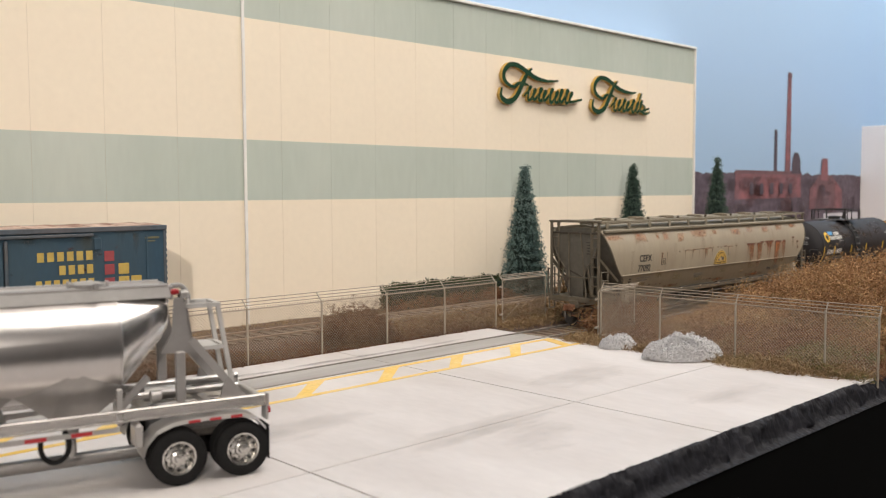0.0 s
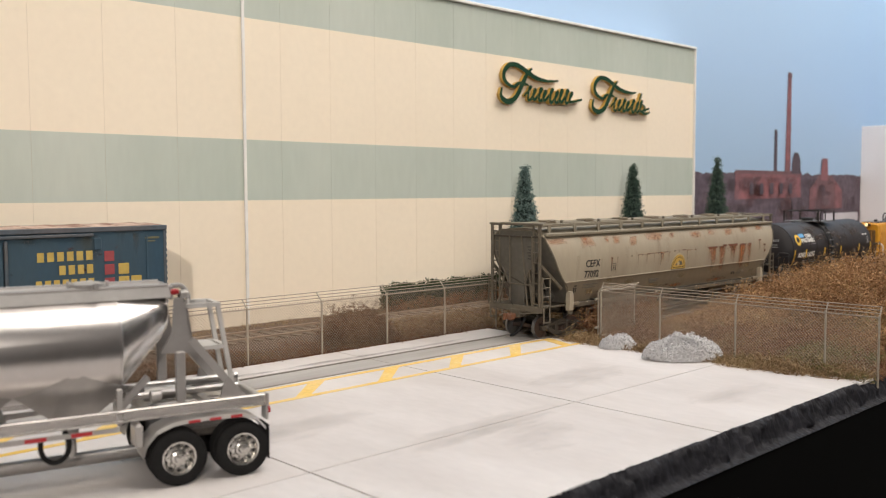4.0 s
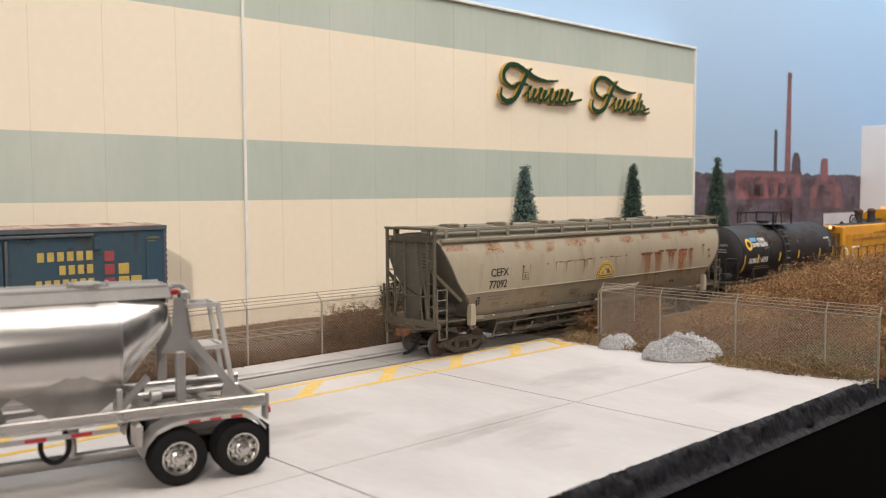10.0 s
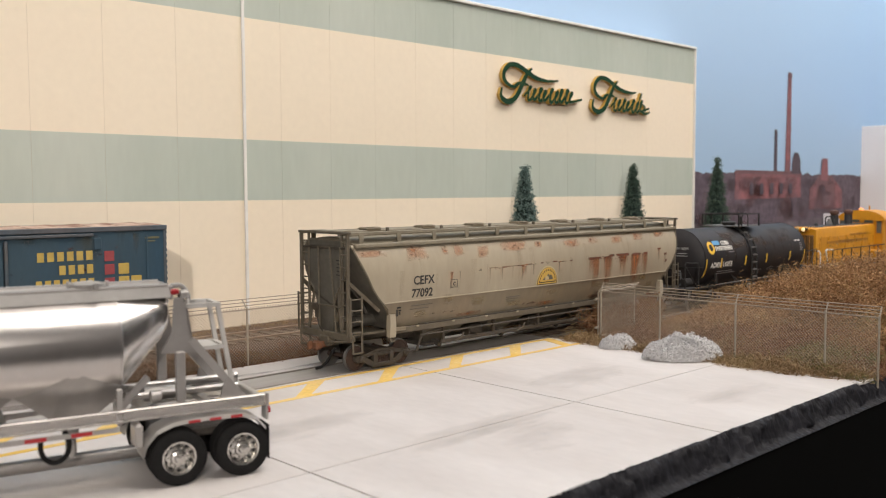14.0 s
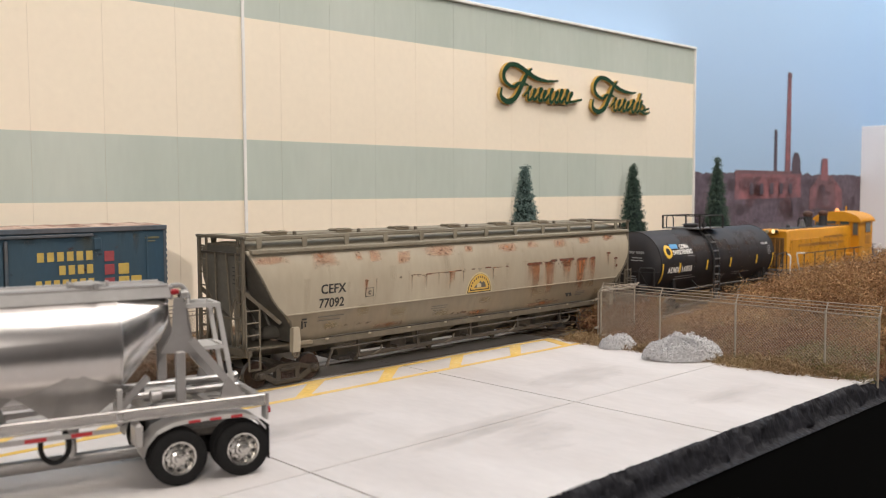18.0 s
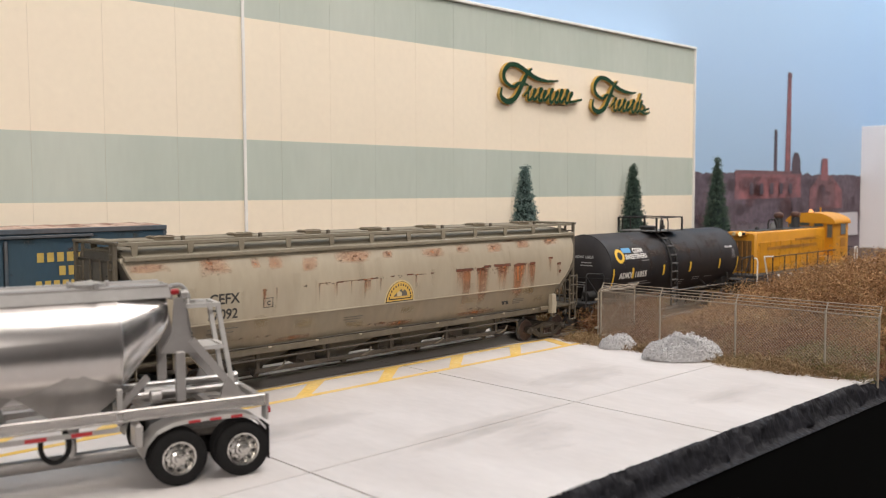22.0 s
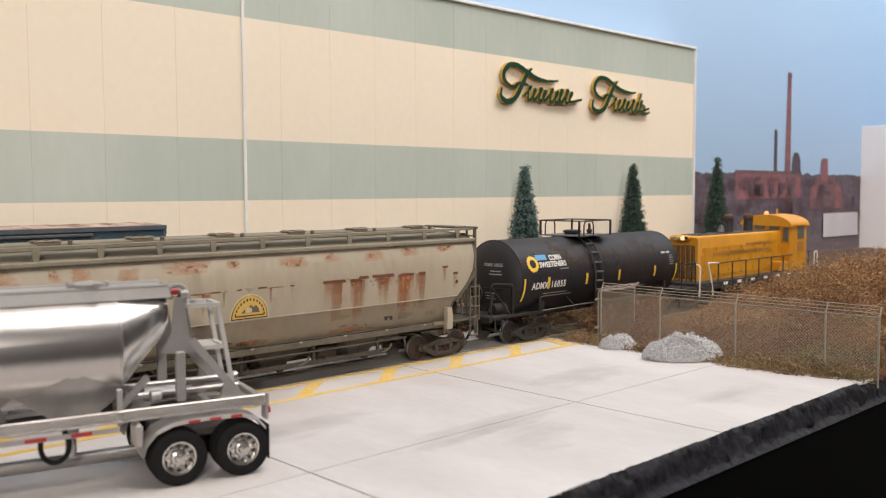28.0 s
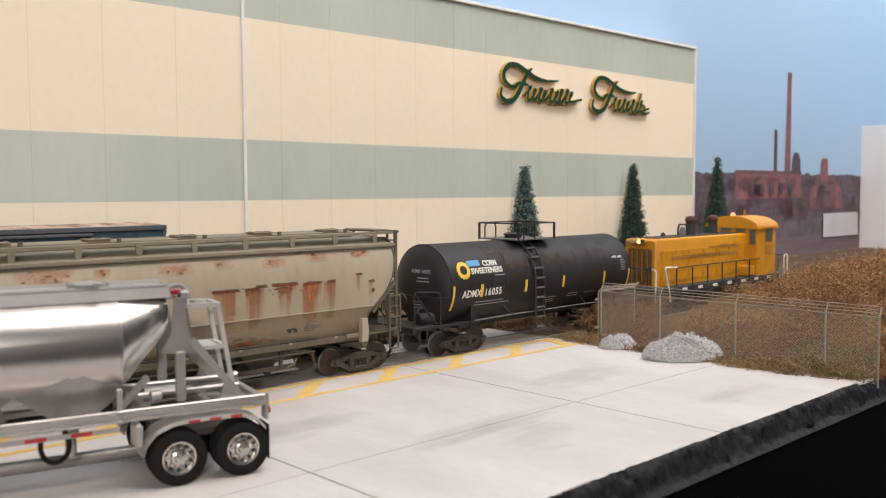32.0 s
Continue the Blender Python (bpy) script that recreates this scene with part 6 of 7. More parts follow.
    for x in (-0.1, -1.43):
        ax = part("axle", Geo().rod((x, -1.0, 0.58), (x, 1.0, 0.58), 0.08, seg=10), DARK, t)
        for y, f in ((-1.15, 1), (-0.82, 1), (0.82, -1), (1.15, -1)):
            w = part("wheel", tyre, None, t, "black tyre on a chrome rim", m=at(x, y, 0.58, 0, 0, 0 if f > 0 else 180))
            if abs(y) > 1:
                part("rim", rim, None, w)
    # fenders, tail lights, flaps
    for sy in (-1, 1):
        pts = [(-2.14, 0.72), (-2.06, 0.98), (-1.86, 1.20), (-1.52, 1.33), (-1.1, 1.36), (-0.6, 1.36), (-0.1, 1.34), (0.2, 1.24), (0.40, 1.0)]
        rows = [[(x, sy * y, z) for y, dz in ((0.66, 0), (1.28, 0), (1.32, -0.07), (1.29, -0.07), (0.66, -0.03)) for x, z in ((px, pz + dz),)] for px, pz in pts]
        f = part("fender", Geo().rings(rows), SILVER_DULL, t, "silver tandem fender")
        for x in (-1.12, -0.68, -0.24):
            part("red_reflector", Geo().box(x, sy * 1.325, 1.315, 0.24, 0.012, 0.055), RED_LENS, f)
        part("mud_flap", Geo().box(0.46, sy * 0.98, 0.66, 0.03, 0.62, 0.75, 0.01), RUBBER, t)
        part("tail_light", Geo().lathe([(0.52, 0.0), (0.52, 0.08), (0.57, 0.08), (0.59, 0)], (0, sy * 1.04, 1.30), "x", 14), RED_LENS, t)
        part("light_bracket", Geo().box(0.48, sy * 1.0, 1.27, 0.06, 0.3, 0.34, 0.02), SILVER_DULL, t)
        # conspicuity tape on a thin strip below the rail; its white is greyed to stand for shade
        strip = part("tape_strip", Geo().box(-6.0, sy * 1.15, 1.30, 6.9, 0.02, 0.10), SILVER_DULL, t)
        for i in range(16):
            part("red_tape" if i % 2 else "white_tape", Geo().box(-2.85 - i * 0.41, sy * 1.165, 1.30, 0.38, 0.01, 0.075), RED_LENS if i % 2 else SILVER_DULL, strip)
        part("fender_bracket", Geo().box(-2.2, sy * 1.0, 1.12, 0.16, 0.5, 0.5, 0.05), SILVER_DULL, t)
    part("suspension", Geo().box(-0.77, 0, 0.9, 1.9, 1.2, 0.22, 0.05), DARK, t)
    g = Geo()
    n = 20
    rows = []
    for i in range(n + 1):
        a = math.radians(-200 + 250 * i / n)
        rows.append([(-3.72 + (0.26 + 0.05 * math.cos(b)) * math.cos(a), -0.95 + 0.05 * math.sin(b), 1.1 + (0.34 + 0.05 * math.cos(b)) * math.sin(a)) for b in [2 * math.pi * k / 8 for k in range(8)]])
    g.rings(rows)
    part("hose_loop", g, RUBBER, t, "black hanging hose loop")
    for sy in (-1, 1):
        part("landing_leg", Geo().box(-8.4, sy * 0.8, 0.75, 0.16, 0.16, 1.5, 0.02), SILVER_DULL, t)
        part("landing_foot", Geo().box(-8.4, sy * 0.8, 0.04, 0.4, 0.3, 0.08, 0.02), DARK, t)


# ---- boxcar on the siding ----
BOX_BLUE = mat("faded_blue_paint", (0.022, 0.060, 0.098, 1), 0.6, col2=(0.040, 0.070, 0.090, 1), scale=0.5, amount=0.8, fine=6, grain=0.08, stretch=(1, 1, 0.35))
BOX_EDGE = mat("worn_edge_paint", (0.065, 0.085, 0.105, 1), 0.6, col2=(0.12, 0.10, 0.09, 1), scale=0.8, fine=6, grain=0.15)
BOX_ROOF = mat("peeling_rusty_roof", (0.62, 0.47, 0.38, 1), 0.8, col2=(0.16, 0.062, 0.036, 1), scale=1.1, amount=1.0, fine=5, grain=0.2)
BOX_YELLOW = mat("aged_yellow_paint", (0.50, 0.36, 0.085, 1), 0.65, col2=(0.40, 0.28, 0.08, 1), scale=1.2, grain=0.08)
BOX_WORN = mat("worn_yellow_stencil", (0.16, 0.15, 0.08, 1), 0.7, grain=0.3)
BOX_GRIME = decal("olive_grime", (0.10, 0.085, 0.05, 1), (0.16, 0.13, 0.07, 1), scale=2.0, hard=0.7, stretch=(2.2, 2.2, 0.2), top=0.45)
BOX_RED = mat("aged_red_paint", (0.30, 0.055, 0.06, 1), 0.65, grain=0.1)


def build_boxcar():
    t = thing("boxcar", 6.65, Y2, 0.42, 0, "faded blue boxcar with rusty peeling roof on the siding", "rail car")
    hl, hw, zt = 7.72, 1.5, 4.46
    part("side_body", Geo().box(0, 0, 2.76, 2 * hl, 2 * hw, 3.29, 0.03), BOX_BLUE, t, "faded blue car body")
    rows = []
    for x in (-hl - 0.05, hl + 0.05):
        rows.append([(x, -hw + 0.02, zt - 0.10), (x, -hw + 0.02, zt - 0.02), (x, -0.8, zt + 0.01), (x, 0, zt + 0.04), (x, 0.8, zt + 0.01), (x, hw - 0.02, zt - 0.02), (x, hw - 0.02, zt - 0.10)])
    part("roof", Geo().rings(rows), BOX_ROOF, t, "peeling rusty white roof")
    for i in range(16):
        x = -7.3 + i * 0.97
        part("roof_rib", Geo().rings([[(x + d, -hw + 0.1, zt - 0.01), (x + d, 0, zt + 0.065), (x + d, hw - 0.1, zt - 0.01), (x + d, 0, zt + 0.01)] for d in (-0.06, 0.06)]), BOX_ROOF, t)
    for sy in (-1, 1):
        y = sy * (hw + 0.02)
        part("top_chord", Geo().box(0, y, zt - 0.09, 2 * hl + 0.1, 0.08, 0.17, 0.02), BOX_EDGE, t, "worn grey-blue roof edge")
        part("side_sill", Geo().box(0, y, 1.05, 2 * hl, 0.08, 0.3, 0.01), BOX_BLUE, t)
        part("door_track", Geo().box(0.6, sy * (hw + 0.07), zt - 0.26, 9.2, 0.08, 0.1, 0.02), BOX_EDGE, t)
        part("door", Geo().box(0.9, sy * (hw + 0.05), 2.55, 3.0, 0.08, 3.0, 0.02), BOX_BLUE, t)
        part("door_post", Geo().box(2.5, sy * (hw + 0.05), 2.55, 0.10, 0.08, 3.1, 0.02), BOX_EDGE, t)
        for x in (-7.0, -5.6, -4.2, -2.8, 7.05):
            part("panel_seam", Geo().box(x, sy * (hw + 0.008), 2.6, 0.06, 0.03, 3.0, 0.01), BOX_BLUE, t)
        part("side_lug", Geo().box(5.35, sy * (hw + 0.02), 3.9, 0.24, 0.06, 0.4, 0.02), BOX_BLUE, t)
    # ribbed ends
    for s in (-1, 1):
        for k in range(15):
            part("end_rib", Geo().rod((s * (hl + 0.0), -hw - 0.005, 1.4 + k * 0.2), (s * (hl + 0.0), hw + 0.005, 1.4 + k * 0.2), 0.075, seg=8), BOX_BLUE, t)
        part("corner_post", Geo().box(s * (hl - 0.02), -hw, 2.7, 0.1, 0.06, 3.2, 0.02), BOX_EDGE, t)
        part("underframe", Geo().box(s * 3.9, 0, 0.85, 7.4, 0.6, 0.35, 0.03), DARK, t)
        coupler(t, s * 7.7, s, DARK)
        b = part("truck", Geo().box(s * 5.6, 0, 0.55, 0.42, 2.2, 0.22, 0.03), TRUCK, t)
        for sy in (-1, 1):
            part("side_frame", truck_side(1.9, 0.42), TRUCK, b, m=at(s * 5.6, sy * 1.0, 0))
        for d in (-0.95, 0.95):
            part("wheelset", wheelset_mesh(0.42, WHEEL_RUST), [], b, m=at(s * 5.6 + d, 0, 0.42))
    # block lettering and squares on the near side
    y = -hw - 0.012
    def block(name, x, z, w, h, material, parent=t):
        part(name, Geo().box(x + w / 2, y, z + h / 2, w, 0.012, h, 0.004), material, parent)
    x_of = lambda X: X - 6.65
    # plain blocks, one for each painted character
    for xa, xb, n, z, h in ((10.08, 11.93, 6, 3.37, 0.33), (10.75, 11.93, 4, 2.93, 0.33), (10.02, 11.95, 7, 2.48, 0.33)):
        step = (xb - xa) / n
        for i in range(n):
            block("yellow_block", x_of(xa + i * step), z + 0.02, step * 0.68, h - 0.03, BOX_YELLOW)
    for z in (3.31, 2.87, 2.42):
        block("red_square", x_of(12.22), z, 0.33, 0.34, BOX_RED)
    for x, z in ((12.69, 2.86), (12.69, 2.42), (13.12, 2.42)):
        block("yellow_square", x_of(x), z, 0.36, 0.36, BOX_YELLOW)
    block("worn_stencil", x_of(13.65), 4.0, 0.5, 0.07, BOX_WORN)
    block("worn_stencil", x_of(13.7), 3.9, 0.3, 0.04, BOX_WORN)
    flat_side = lambda z: hw
    for x0, x1, z0, z1 in ((12.62, 12.98, 3.35, 4.3), (12.4, 13.5, 4.1, 4.36), (13.2, 13.45, 3.3, 4.2), (9.4, 10.2, 3.8, 4.3), (13.6, 14.2, 1.6, 2.6), (11.2, 12.1, 2.9, 4.2)):
        patch("grime_run", x_of(x0), x_of(x1), z0, z1, flat_side, BOX_GRIME, t, shape="run", off=0.006)
    rb = random.Random(9)
    for i in range(14):
        x, z = rb.uniform(9.0, 14.2), rb.uniform(2.2, 4.2)
        patch("rust_specks", x_of(x), x_of(x) + 0.3, z, z + 0.25, flat_side, SPECK, t, off=0.02, shape="speck")


# ---- sign on the warehouse ----
SIGN_GREEN = mat("dark_green_sign_face", (0.008, 0.042, 0.020, 1), 0.75, col2=(0.018, 0.060, 0.028, 1), scale=1, grain=0.1, spec=0.2)
SIGN_GOLD = mat("gold_sign_edge", (0.50, 0.32, 0.07, 1), 0.55, col2=(0.34, 0.21, 0.05, 1), grain=0.1)


def ribbon(g, pts, widths, y0, y1):
    """A flat band of changing width in the x-z plane, y0 (front) to y1 (back)."""
    P = [Vector((a, b)) for a, b in pts]
    rows = []
    for i, p in enumerate(P):
        d = (P[min(i + 1, len(P) - 1)] - P[max(i - 1, 0)]).normalized()
        nrm = Vector((-d.y, d.x)) * widths[i] / 2
        a, b = p + nrm, p - nrm
        f = y0 - 0.0007 * i
        rows.append([(a.x, f, a.y), (b.x, f, b.y), (b.x, y1, b.y), (a.x, y1, a.y)])
    base = len(g.v)
    for r in rows:
        g.v.extend(r)
    n = len(rows)
    for i in range(n - 1):
        for k in range(4):
            j = (k + 1) % 4
            g.face((base + i * 4 + k, base + i * 4 + j, base + (i + 1) * 4 + j, base + (i + 1) * 4 + k), 0 if k == 0 else 1)
    g.face([base + k for k in range(4)], 1)
    g.face([base + (n - 1) * 4 + k for k in range(4)], 1)


def smooth_line(pts, n=8):
    """Catmull-Rom through the points."""
    out = []
    P = [pts[0]] + list(pts) + [pts[-1]]
    for i in range(1, len(P) - 2):
        for k in range(n):
            t = k / n
            q = []
            for c in (0, 1):
                a, b, d, e = P[i - 1][c], P[i][c], P[i + 1][c], P[i + 2][c]
                q.append(0.5 * (2 * b + (d - a) * t + (2 * a - 5 * b + 4 * d - e) * t * t + (3 * b - a - 3 * d + e) * t ** 3))
            out.append(tuple(q))
    out.append(tuple(pts[-1]))
    return out


def build_sign():
    """Raised swash lettering kept as plain flourishes: a looped initial, a long stroke and a running scrawl."""
    t = thing("wall_sign", 0, YW - 0.02, 0, 0, "raised dark green script sign with gold edges on the wall", "sign")
    count = [0]

    def stroke(name, pts, w, taper=0.35, depth=0.2):
        line = smooth_line(pts)
        m = len(line) - 1
        ws = [w * (taper + (1 - taper) * min(1, 4 * i / m, 4 * (m - i) / m)) for i in range(m + 1)]
        g = Geo()
        y0 = -0.05 - depth - 0.006 * count[0]
        count[0] = (count[0] + 1) % 5
        ribbon(g, line, ws, y0, -0.05)
        part(name, g, [SIGN_GREEN, SIGN_GOLD], t, angle=25)
    for ox, oz, k, end in ((36.35, 10.83, 0.85, 7.35), (44.6, 10.72, 0.87, 6.35)):
        q = lambda a, b: (ox + a * 0.99, oz + b * k)
        # hook at the foot, main stem, loop at the head, long flourish, cross stroke
        stroke("initial_stem", [q(0.35, 1.0), q(0.26, 0.45), q(0.78, 0.12), q(1.45, 0.42), q(1.95, 1.2), q(2.4, 2.0), q(2.85, 2.45)], 0.30)
        stroke("initial_loop", [q(1.75, 1.3), q(1.2, 1.12), q(0.58, 1.45), q(0.5, 2.0), q(0.95, 2.5), q(1.65, 2.52), q(2.4, 2.2), q(3.2, 1.86), q(4.2, 1.74), (q(5.2, 1.85) if end > 7 else q(4.85, 1.8))], 0.27)
        stroke("initial_bar", [q(1.35, 1.22), q(1.9, 1.42), q(2.6, 1.32)], 0.17)
        # an uneven scrawl of leaning waves
        pts, x, i = [q(2.25, 0.6)], 2.5, 0
        while x < end - 0.75:
            hgt = (0.80, 0.58, 0.72, 0.50, 0.78, 0.62, 0.70)[i % 7]
            foot = (0.40, 0.47, 0.42, 0.50, 0.38)[i % 5]
            pts += [q(x + 0.36, foot + hgt), q(x + 0.20, foot + hgt * 0.96), q(x + 0.08, foot + 0.05), q(x + 0.30, foot)]
            x += (0.40, 0.52, 0.36, 0.58, 0.44)[i % 5]
            i += 1
        pts.append(q(end, 0.72))
        stroke("running_scrawl", pts, 0.19, 0.7, 0.13)
        if end < 7:
            stroke("tall_stroke", [q(5.0, 0.42), q(5.3, 1.1), q(5.6, 1.8)], 0.22, 0.8, 0.16)
            stroke("end_tail", [q(5.5, 1.1), q(5.95, 0.75), q(5.6, 0.42), q(6.1, 0.32), q(6.55, 0.5)], 0.18)


# ---- plants and loose stuff ----
def foliage_mat(name, cols, rough=0.9):
    """Leaf colour picked leaf by leaf."""
    m = bpy.data.materials.new(name)
    m.use_nodes = True
    N, L = m.node_tree.nodes, m.node_tree.links
    bs = N["Principled BSDF"]
    bs.inputs["Roughness"].default_value = rough
    bs.inputs["Specular IOR Level"].default_value = 0.2
    geo = N.new("ShaderNodeNewGeometry")
    cr = N.new("ShaderNodeValToRGB")
    cr.color_ramp.interpolation = "LINEAR"
    el = cr.color_ramp.elements
    el[0].color, el[1].color = cols[0], cols[-1]
    for i, c in enumerate(cols[1:-1]):
        e = el.new((i + 1) / (len(cols) - 1))
        e.color = c
    tc = N.new("ShaderNodeTexCoord")
    n = N.new("ShaderNodeTexNoise")
    n.inputs["Scale"].default_value = 0.45 / S
    L.new(tc.outputs["Object"], n.inputs["Vector"])
    a = N.new("ShaderNodeMath")
    a.operation = "MULTIPLY_ADD"
    a.inputs[1].default_value, a.inputs[2].default_value = 0.6, 0.0
    L.new(geo.outputs["Random Per Island"], a.inputs[0])
    b = N.new("ShaderNodeMath")
    b.operation = "MULTIPLY_ADD"
    b.inputs[1].default_value = 1.2
    L.new(n.outputs["Fac"], b.inputs[0])
    c = N.new("ShaderNodeMath")
    c.operation = "ADD"
    c.inputs[1].default_value = -0.4
    L.new(a.outputs["Value"], b.inputs[2])
    L.new(b.outputs["Value"], c.inputs[0])
    L.new(c.outputs["Value"], cr.inputs["Fac"])
    L.new(cr.outputs["Color"], bs.inputs["Base Color"])
    return m


WEED = foliage_mat("dry_brown_weeds", [(0.092, 0.043, 0.022, 1), (0.205, 0.103, 0.050, 1), (0.345, 0.188, 0.088, 1), (0.540, 0.342, 0.170, 1), (0.300, 0.215, 0.085, 1)])
WEED_RED = foliage_mat("reddish_dry_weeds", [(0.084, 0.035, 0.019, 1), (0.168, 0.071, 0.039, 1), (0.236, 0.113, 0.062, 1), (0.280, 0.168, 0.082, 1), (0.135, 0.113, 0.048, 1)])
WEED_SHRUB = foliage_mat("dark_reddish_twigs", [(0.060, 0.028, 0.016, 1), (0.125, 0.058, 0.030, 1), (0.200, 0.100, 0.052, 1), (0.270, 0.160, 0.085, 1)])
WEED_FINE = foliage_mat("tan_dry_grass", [(0.14, 0.085, 0.045, 1), (0.26, 0.17, 0.09, 1), (0.34, 0.235, 0.13, 1), (0.24, 0.19, 0.08, 1)])
WEED_GREEN = foliage_mat("green_yellow_weeds", [(0.05, 0.05, 0.02, 1), (0.11, 0.105, 0.04, 1), (0.20, 0.17, 0.065, 1), (0.32, 0.25, 0.11, 1)])
SPRUCE = foliage_mat("blue_green_needles", [(0.050, 0.085, 0.080, 1), (0.105, 0.165, 0.150, 1), (0.165, 0.235, 0.215, 1), (0.235, 0.300, 0.270, 1)])
SPRUCE_GREEN = foliage_mat("dark_green_needles", [(0.022, 0.042, 0.032, 1), (0.050, 0.086, 0.065, 1), (0.084, 0.125, 0.097, 1), (0.118, 0.160, 0.123, 1)])
HEDGE = foliage_mat("dark_hedge_leaves", [(0.012, 0.020, 0.009, 1), (0.028, 0.042, 0.018, 1), (0.05, 0.065, 0.028, 1), (0.075, 0.085, 0.04, 1)])
BARK = mat("dark_bark", (0.05, 0.035, 0.025, 1), 0.9, grain=0.3)
SHARD = mat("clear_grey_plastic", (0.64, 0.625, 0.625, 1), 0.4, 0.0, col2=(0.72, 0.70, 0.69, 1), scale=2, grain=0.06, island=0.07, spec=0.5)


def leaf_mesh(name, centres, dirs, length, width, material, seed, jitter=0.4):
    """Many small bent leaves: each is two quads along its direction, an island of its own."""
    r = np.random.RandomState(seed)
    n = len(centres)
    d = dirs / np.maximum(np.linalg.norm(dirs, axis=1, keepdims=True), 1e-6)
    rnd = r.normal(size=(n, 3))
    side = np.cross(d, rnd)
    side /= np.maximum(np.linalg.norm(side, axis=1, keepdims=True), 1e-6)
    up = np.cross(side, d)
    ln = length * r.uniform(0.6, 1.4, (n, 1))
    wd = width * r.uniform(0.6, 1.4, (n, 1))
    bend = up * ln * r.uniform(-jitter, jitter, (n, 1))
    a = centres
    mid = centres + d * ln * 0.55 + bend * 0.4
    tip = centres + d * ln + bend
    v = np.stack([a - side * wd * 0.3, a + side * wd * 0.3, mid + side * wd * 0.5, mid - side * wd * 0.5, tip + side * wd * 0.15, tip - side * wd * 0.15], 1).reshape(-1, 3) * S
    k = np.arange(n)[:, None] * 6
    f = np.concatenate([k + [[0, 1, 2, 3]], k + [[3, 2, 4, 5]]], 1).reshape(-1, 4)
    me = bpy.data.meshes.new(name)
    me.from_pydata(v.tolist(), [], f.tolist())
    me.materials.append(material)
    return me


def spruce(x, y, z, h, r0, label, material, seed):
    t = thing("spruce_tree", x, y, z, 0, label, "tree", group="spruces along the warehouse")
    part("trunk", Geo().rod((0, 0, -0.1), (0, 0, h * 0.9), 0.16, 0.03, 8), BARK, t)
    rows = []
    for k in range(12):
        f = k / 11
        rr = (r0 * (1 - f) + 0.12) * 0.72
        rows.append([(rr * (1 + 0.12 * math.sin(5 * a + k)) * math.cos(a), rr * (1 + 0.12 * math.sin(5 * a + k)) * math.sin(a), 0.35 + f * (h - 0.6)) for a in [2 * math.pi * i / 14 for i in range(14)]])
    part("inner_crown", Geo().rings(rows), SPRUCE_DARK, t)
    rs = np.random.RandomState(seed)
    C, D = [], []
    tiers = 30
    for k in range(tiers):
        f = k / (tiers - 1)
        rad = (r0 + 0.06) * (1 - f) + 0.10
        zz = 0.4 + f * (h - 0.55)
        nb = int(7 + 26 * (1 - f))
        for b in range(nb):
            a = 2 * math.pi * (b + rs.uniform(-0.4, 0.4)) / nb + k
            rr = rad * rs.uniform(0.75, 1.04)
            zb = zz + rs.uniform(-0.18, 0.18)
            n = 44
            # a tuft at the bough's end, drooping
            s = rs.normal(size=(n, 3)) * np.array([0.085, 0.085, 0.075])
            c = np.array([rr * math.cos(a), rr * math.sin(a), zb - 0.12])
            along = rs.uniform(0.55, 1.0, (n, 1))
            C.append(c * np.concatenate([along, along, np.ones((n, 1))], 1) + s)
            out = np.array([math.cos(a), math.sin(a), -0.25]) + rs.normal(size=(n, 3)) * 0.55
            D.append(out)
    me = leaf_mesh("crown", np.concatenate(C), np.concatenate(D), 0.09, 0.045, material, seed)
    ob = part("crown", me, None, t)
    tagged(ob, kind="stuff")


SPRUCE_DARK = mat("shaded_boughs", (0.012, 0.026, 0.024, 1), 0.95, grain=0.4, fine=4)


def weeds(name, label, area, density, hfun, material, seed, length=0.16, width=0.035, base=ground_height, clump=0.0, stems=5):
    """Weeds over a part of the ground: thin stems with small leaves in clumps of uneven height."""
    rs = np.random.RandomState(seed)
    x0, x1, y0, y1 = area
    n = int((x1 - x0) * (y1 - y0) * density)
    C, D = [], []
    for i in range(n):
        x, y = rs.uniform(x0, x1), rs.uniform(y0, y1)
        lift = 1.0
        if clump:
            # stems lean in to the middle of their tuft; tufts differ in height
            ix, iy = math.floor(x / clump), math.floor(y / clump)
            jit = noise.cell_vector((ix + 0.5, iy + 0.5, seed + 0.5))
            cx, cy = (ix + 0.2 + 0.6 * jit[0]) * clump, (iy + 0.2 + 0.6 * jit[1]) * clump
            x, y = cx + (x - cx) * 0.6, cy + (y - cy) * 0.6
            lift = 0.62 + 0.7 * jit[2]
        h = hfun(x, y) * lift
        if h <= 0.03:
            continue
        h *= rs.uniform(0.55, 1.15) * (1 + 0.45 * noise.noise((x * 0.8, y * 0.8, seed)))
        z = base(x, y)
        m = int(stems + h * 9)
        lean = rs.normal(size=2) * 0.25
        t = rs.uniform(0.0, 1.0, (m, 1)) ** 0.8
        pts = np.array([[x, y, z - 0.05]]) + t * np.array([[lean[0] * h, lean[1] * h, h]]) + rs.normal(size=(m, 3)) * np.array([0.11, 0.11, 0.03])
        C.append(pts)
        D.append(rs.normal(size=(m, 3)) * np.array([1, 1, 0.5]) + np.array([[0, 0, 0.55]]))
    me = leaf_mesh(name, np.concatenate(C), np.concatenate(D), length, width, material, seed)
    ob = new(name, me)
    return tagged(ob, label, "weeds", kind="stuff")


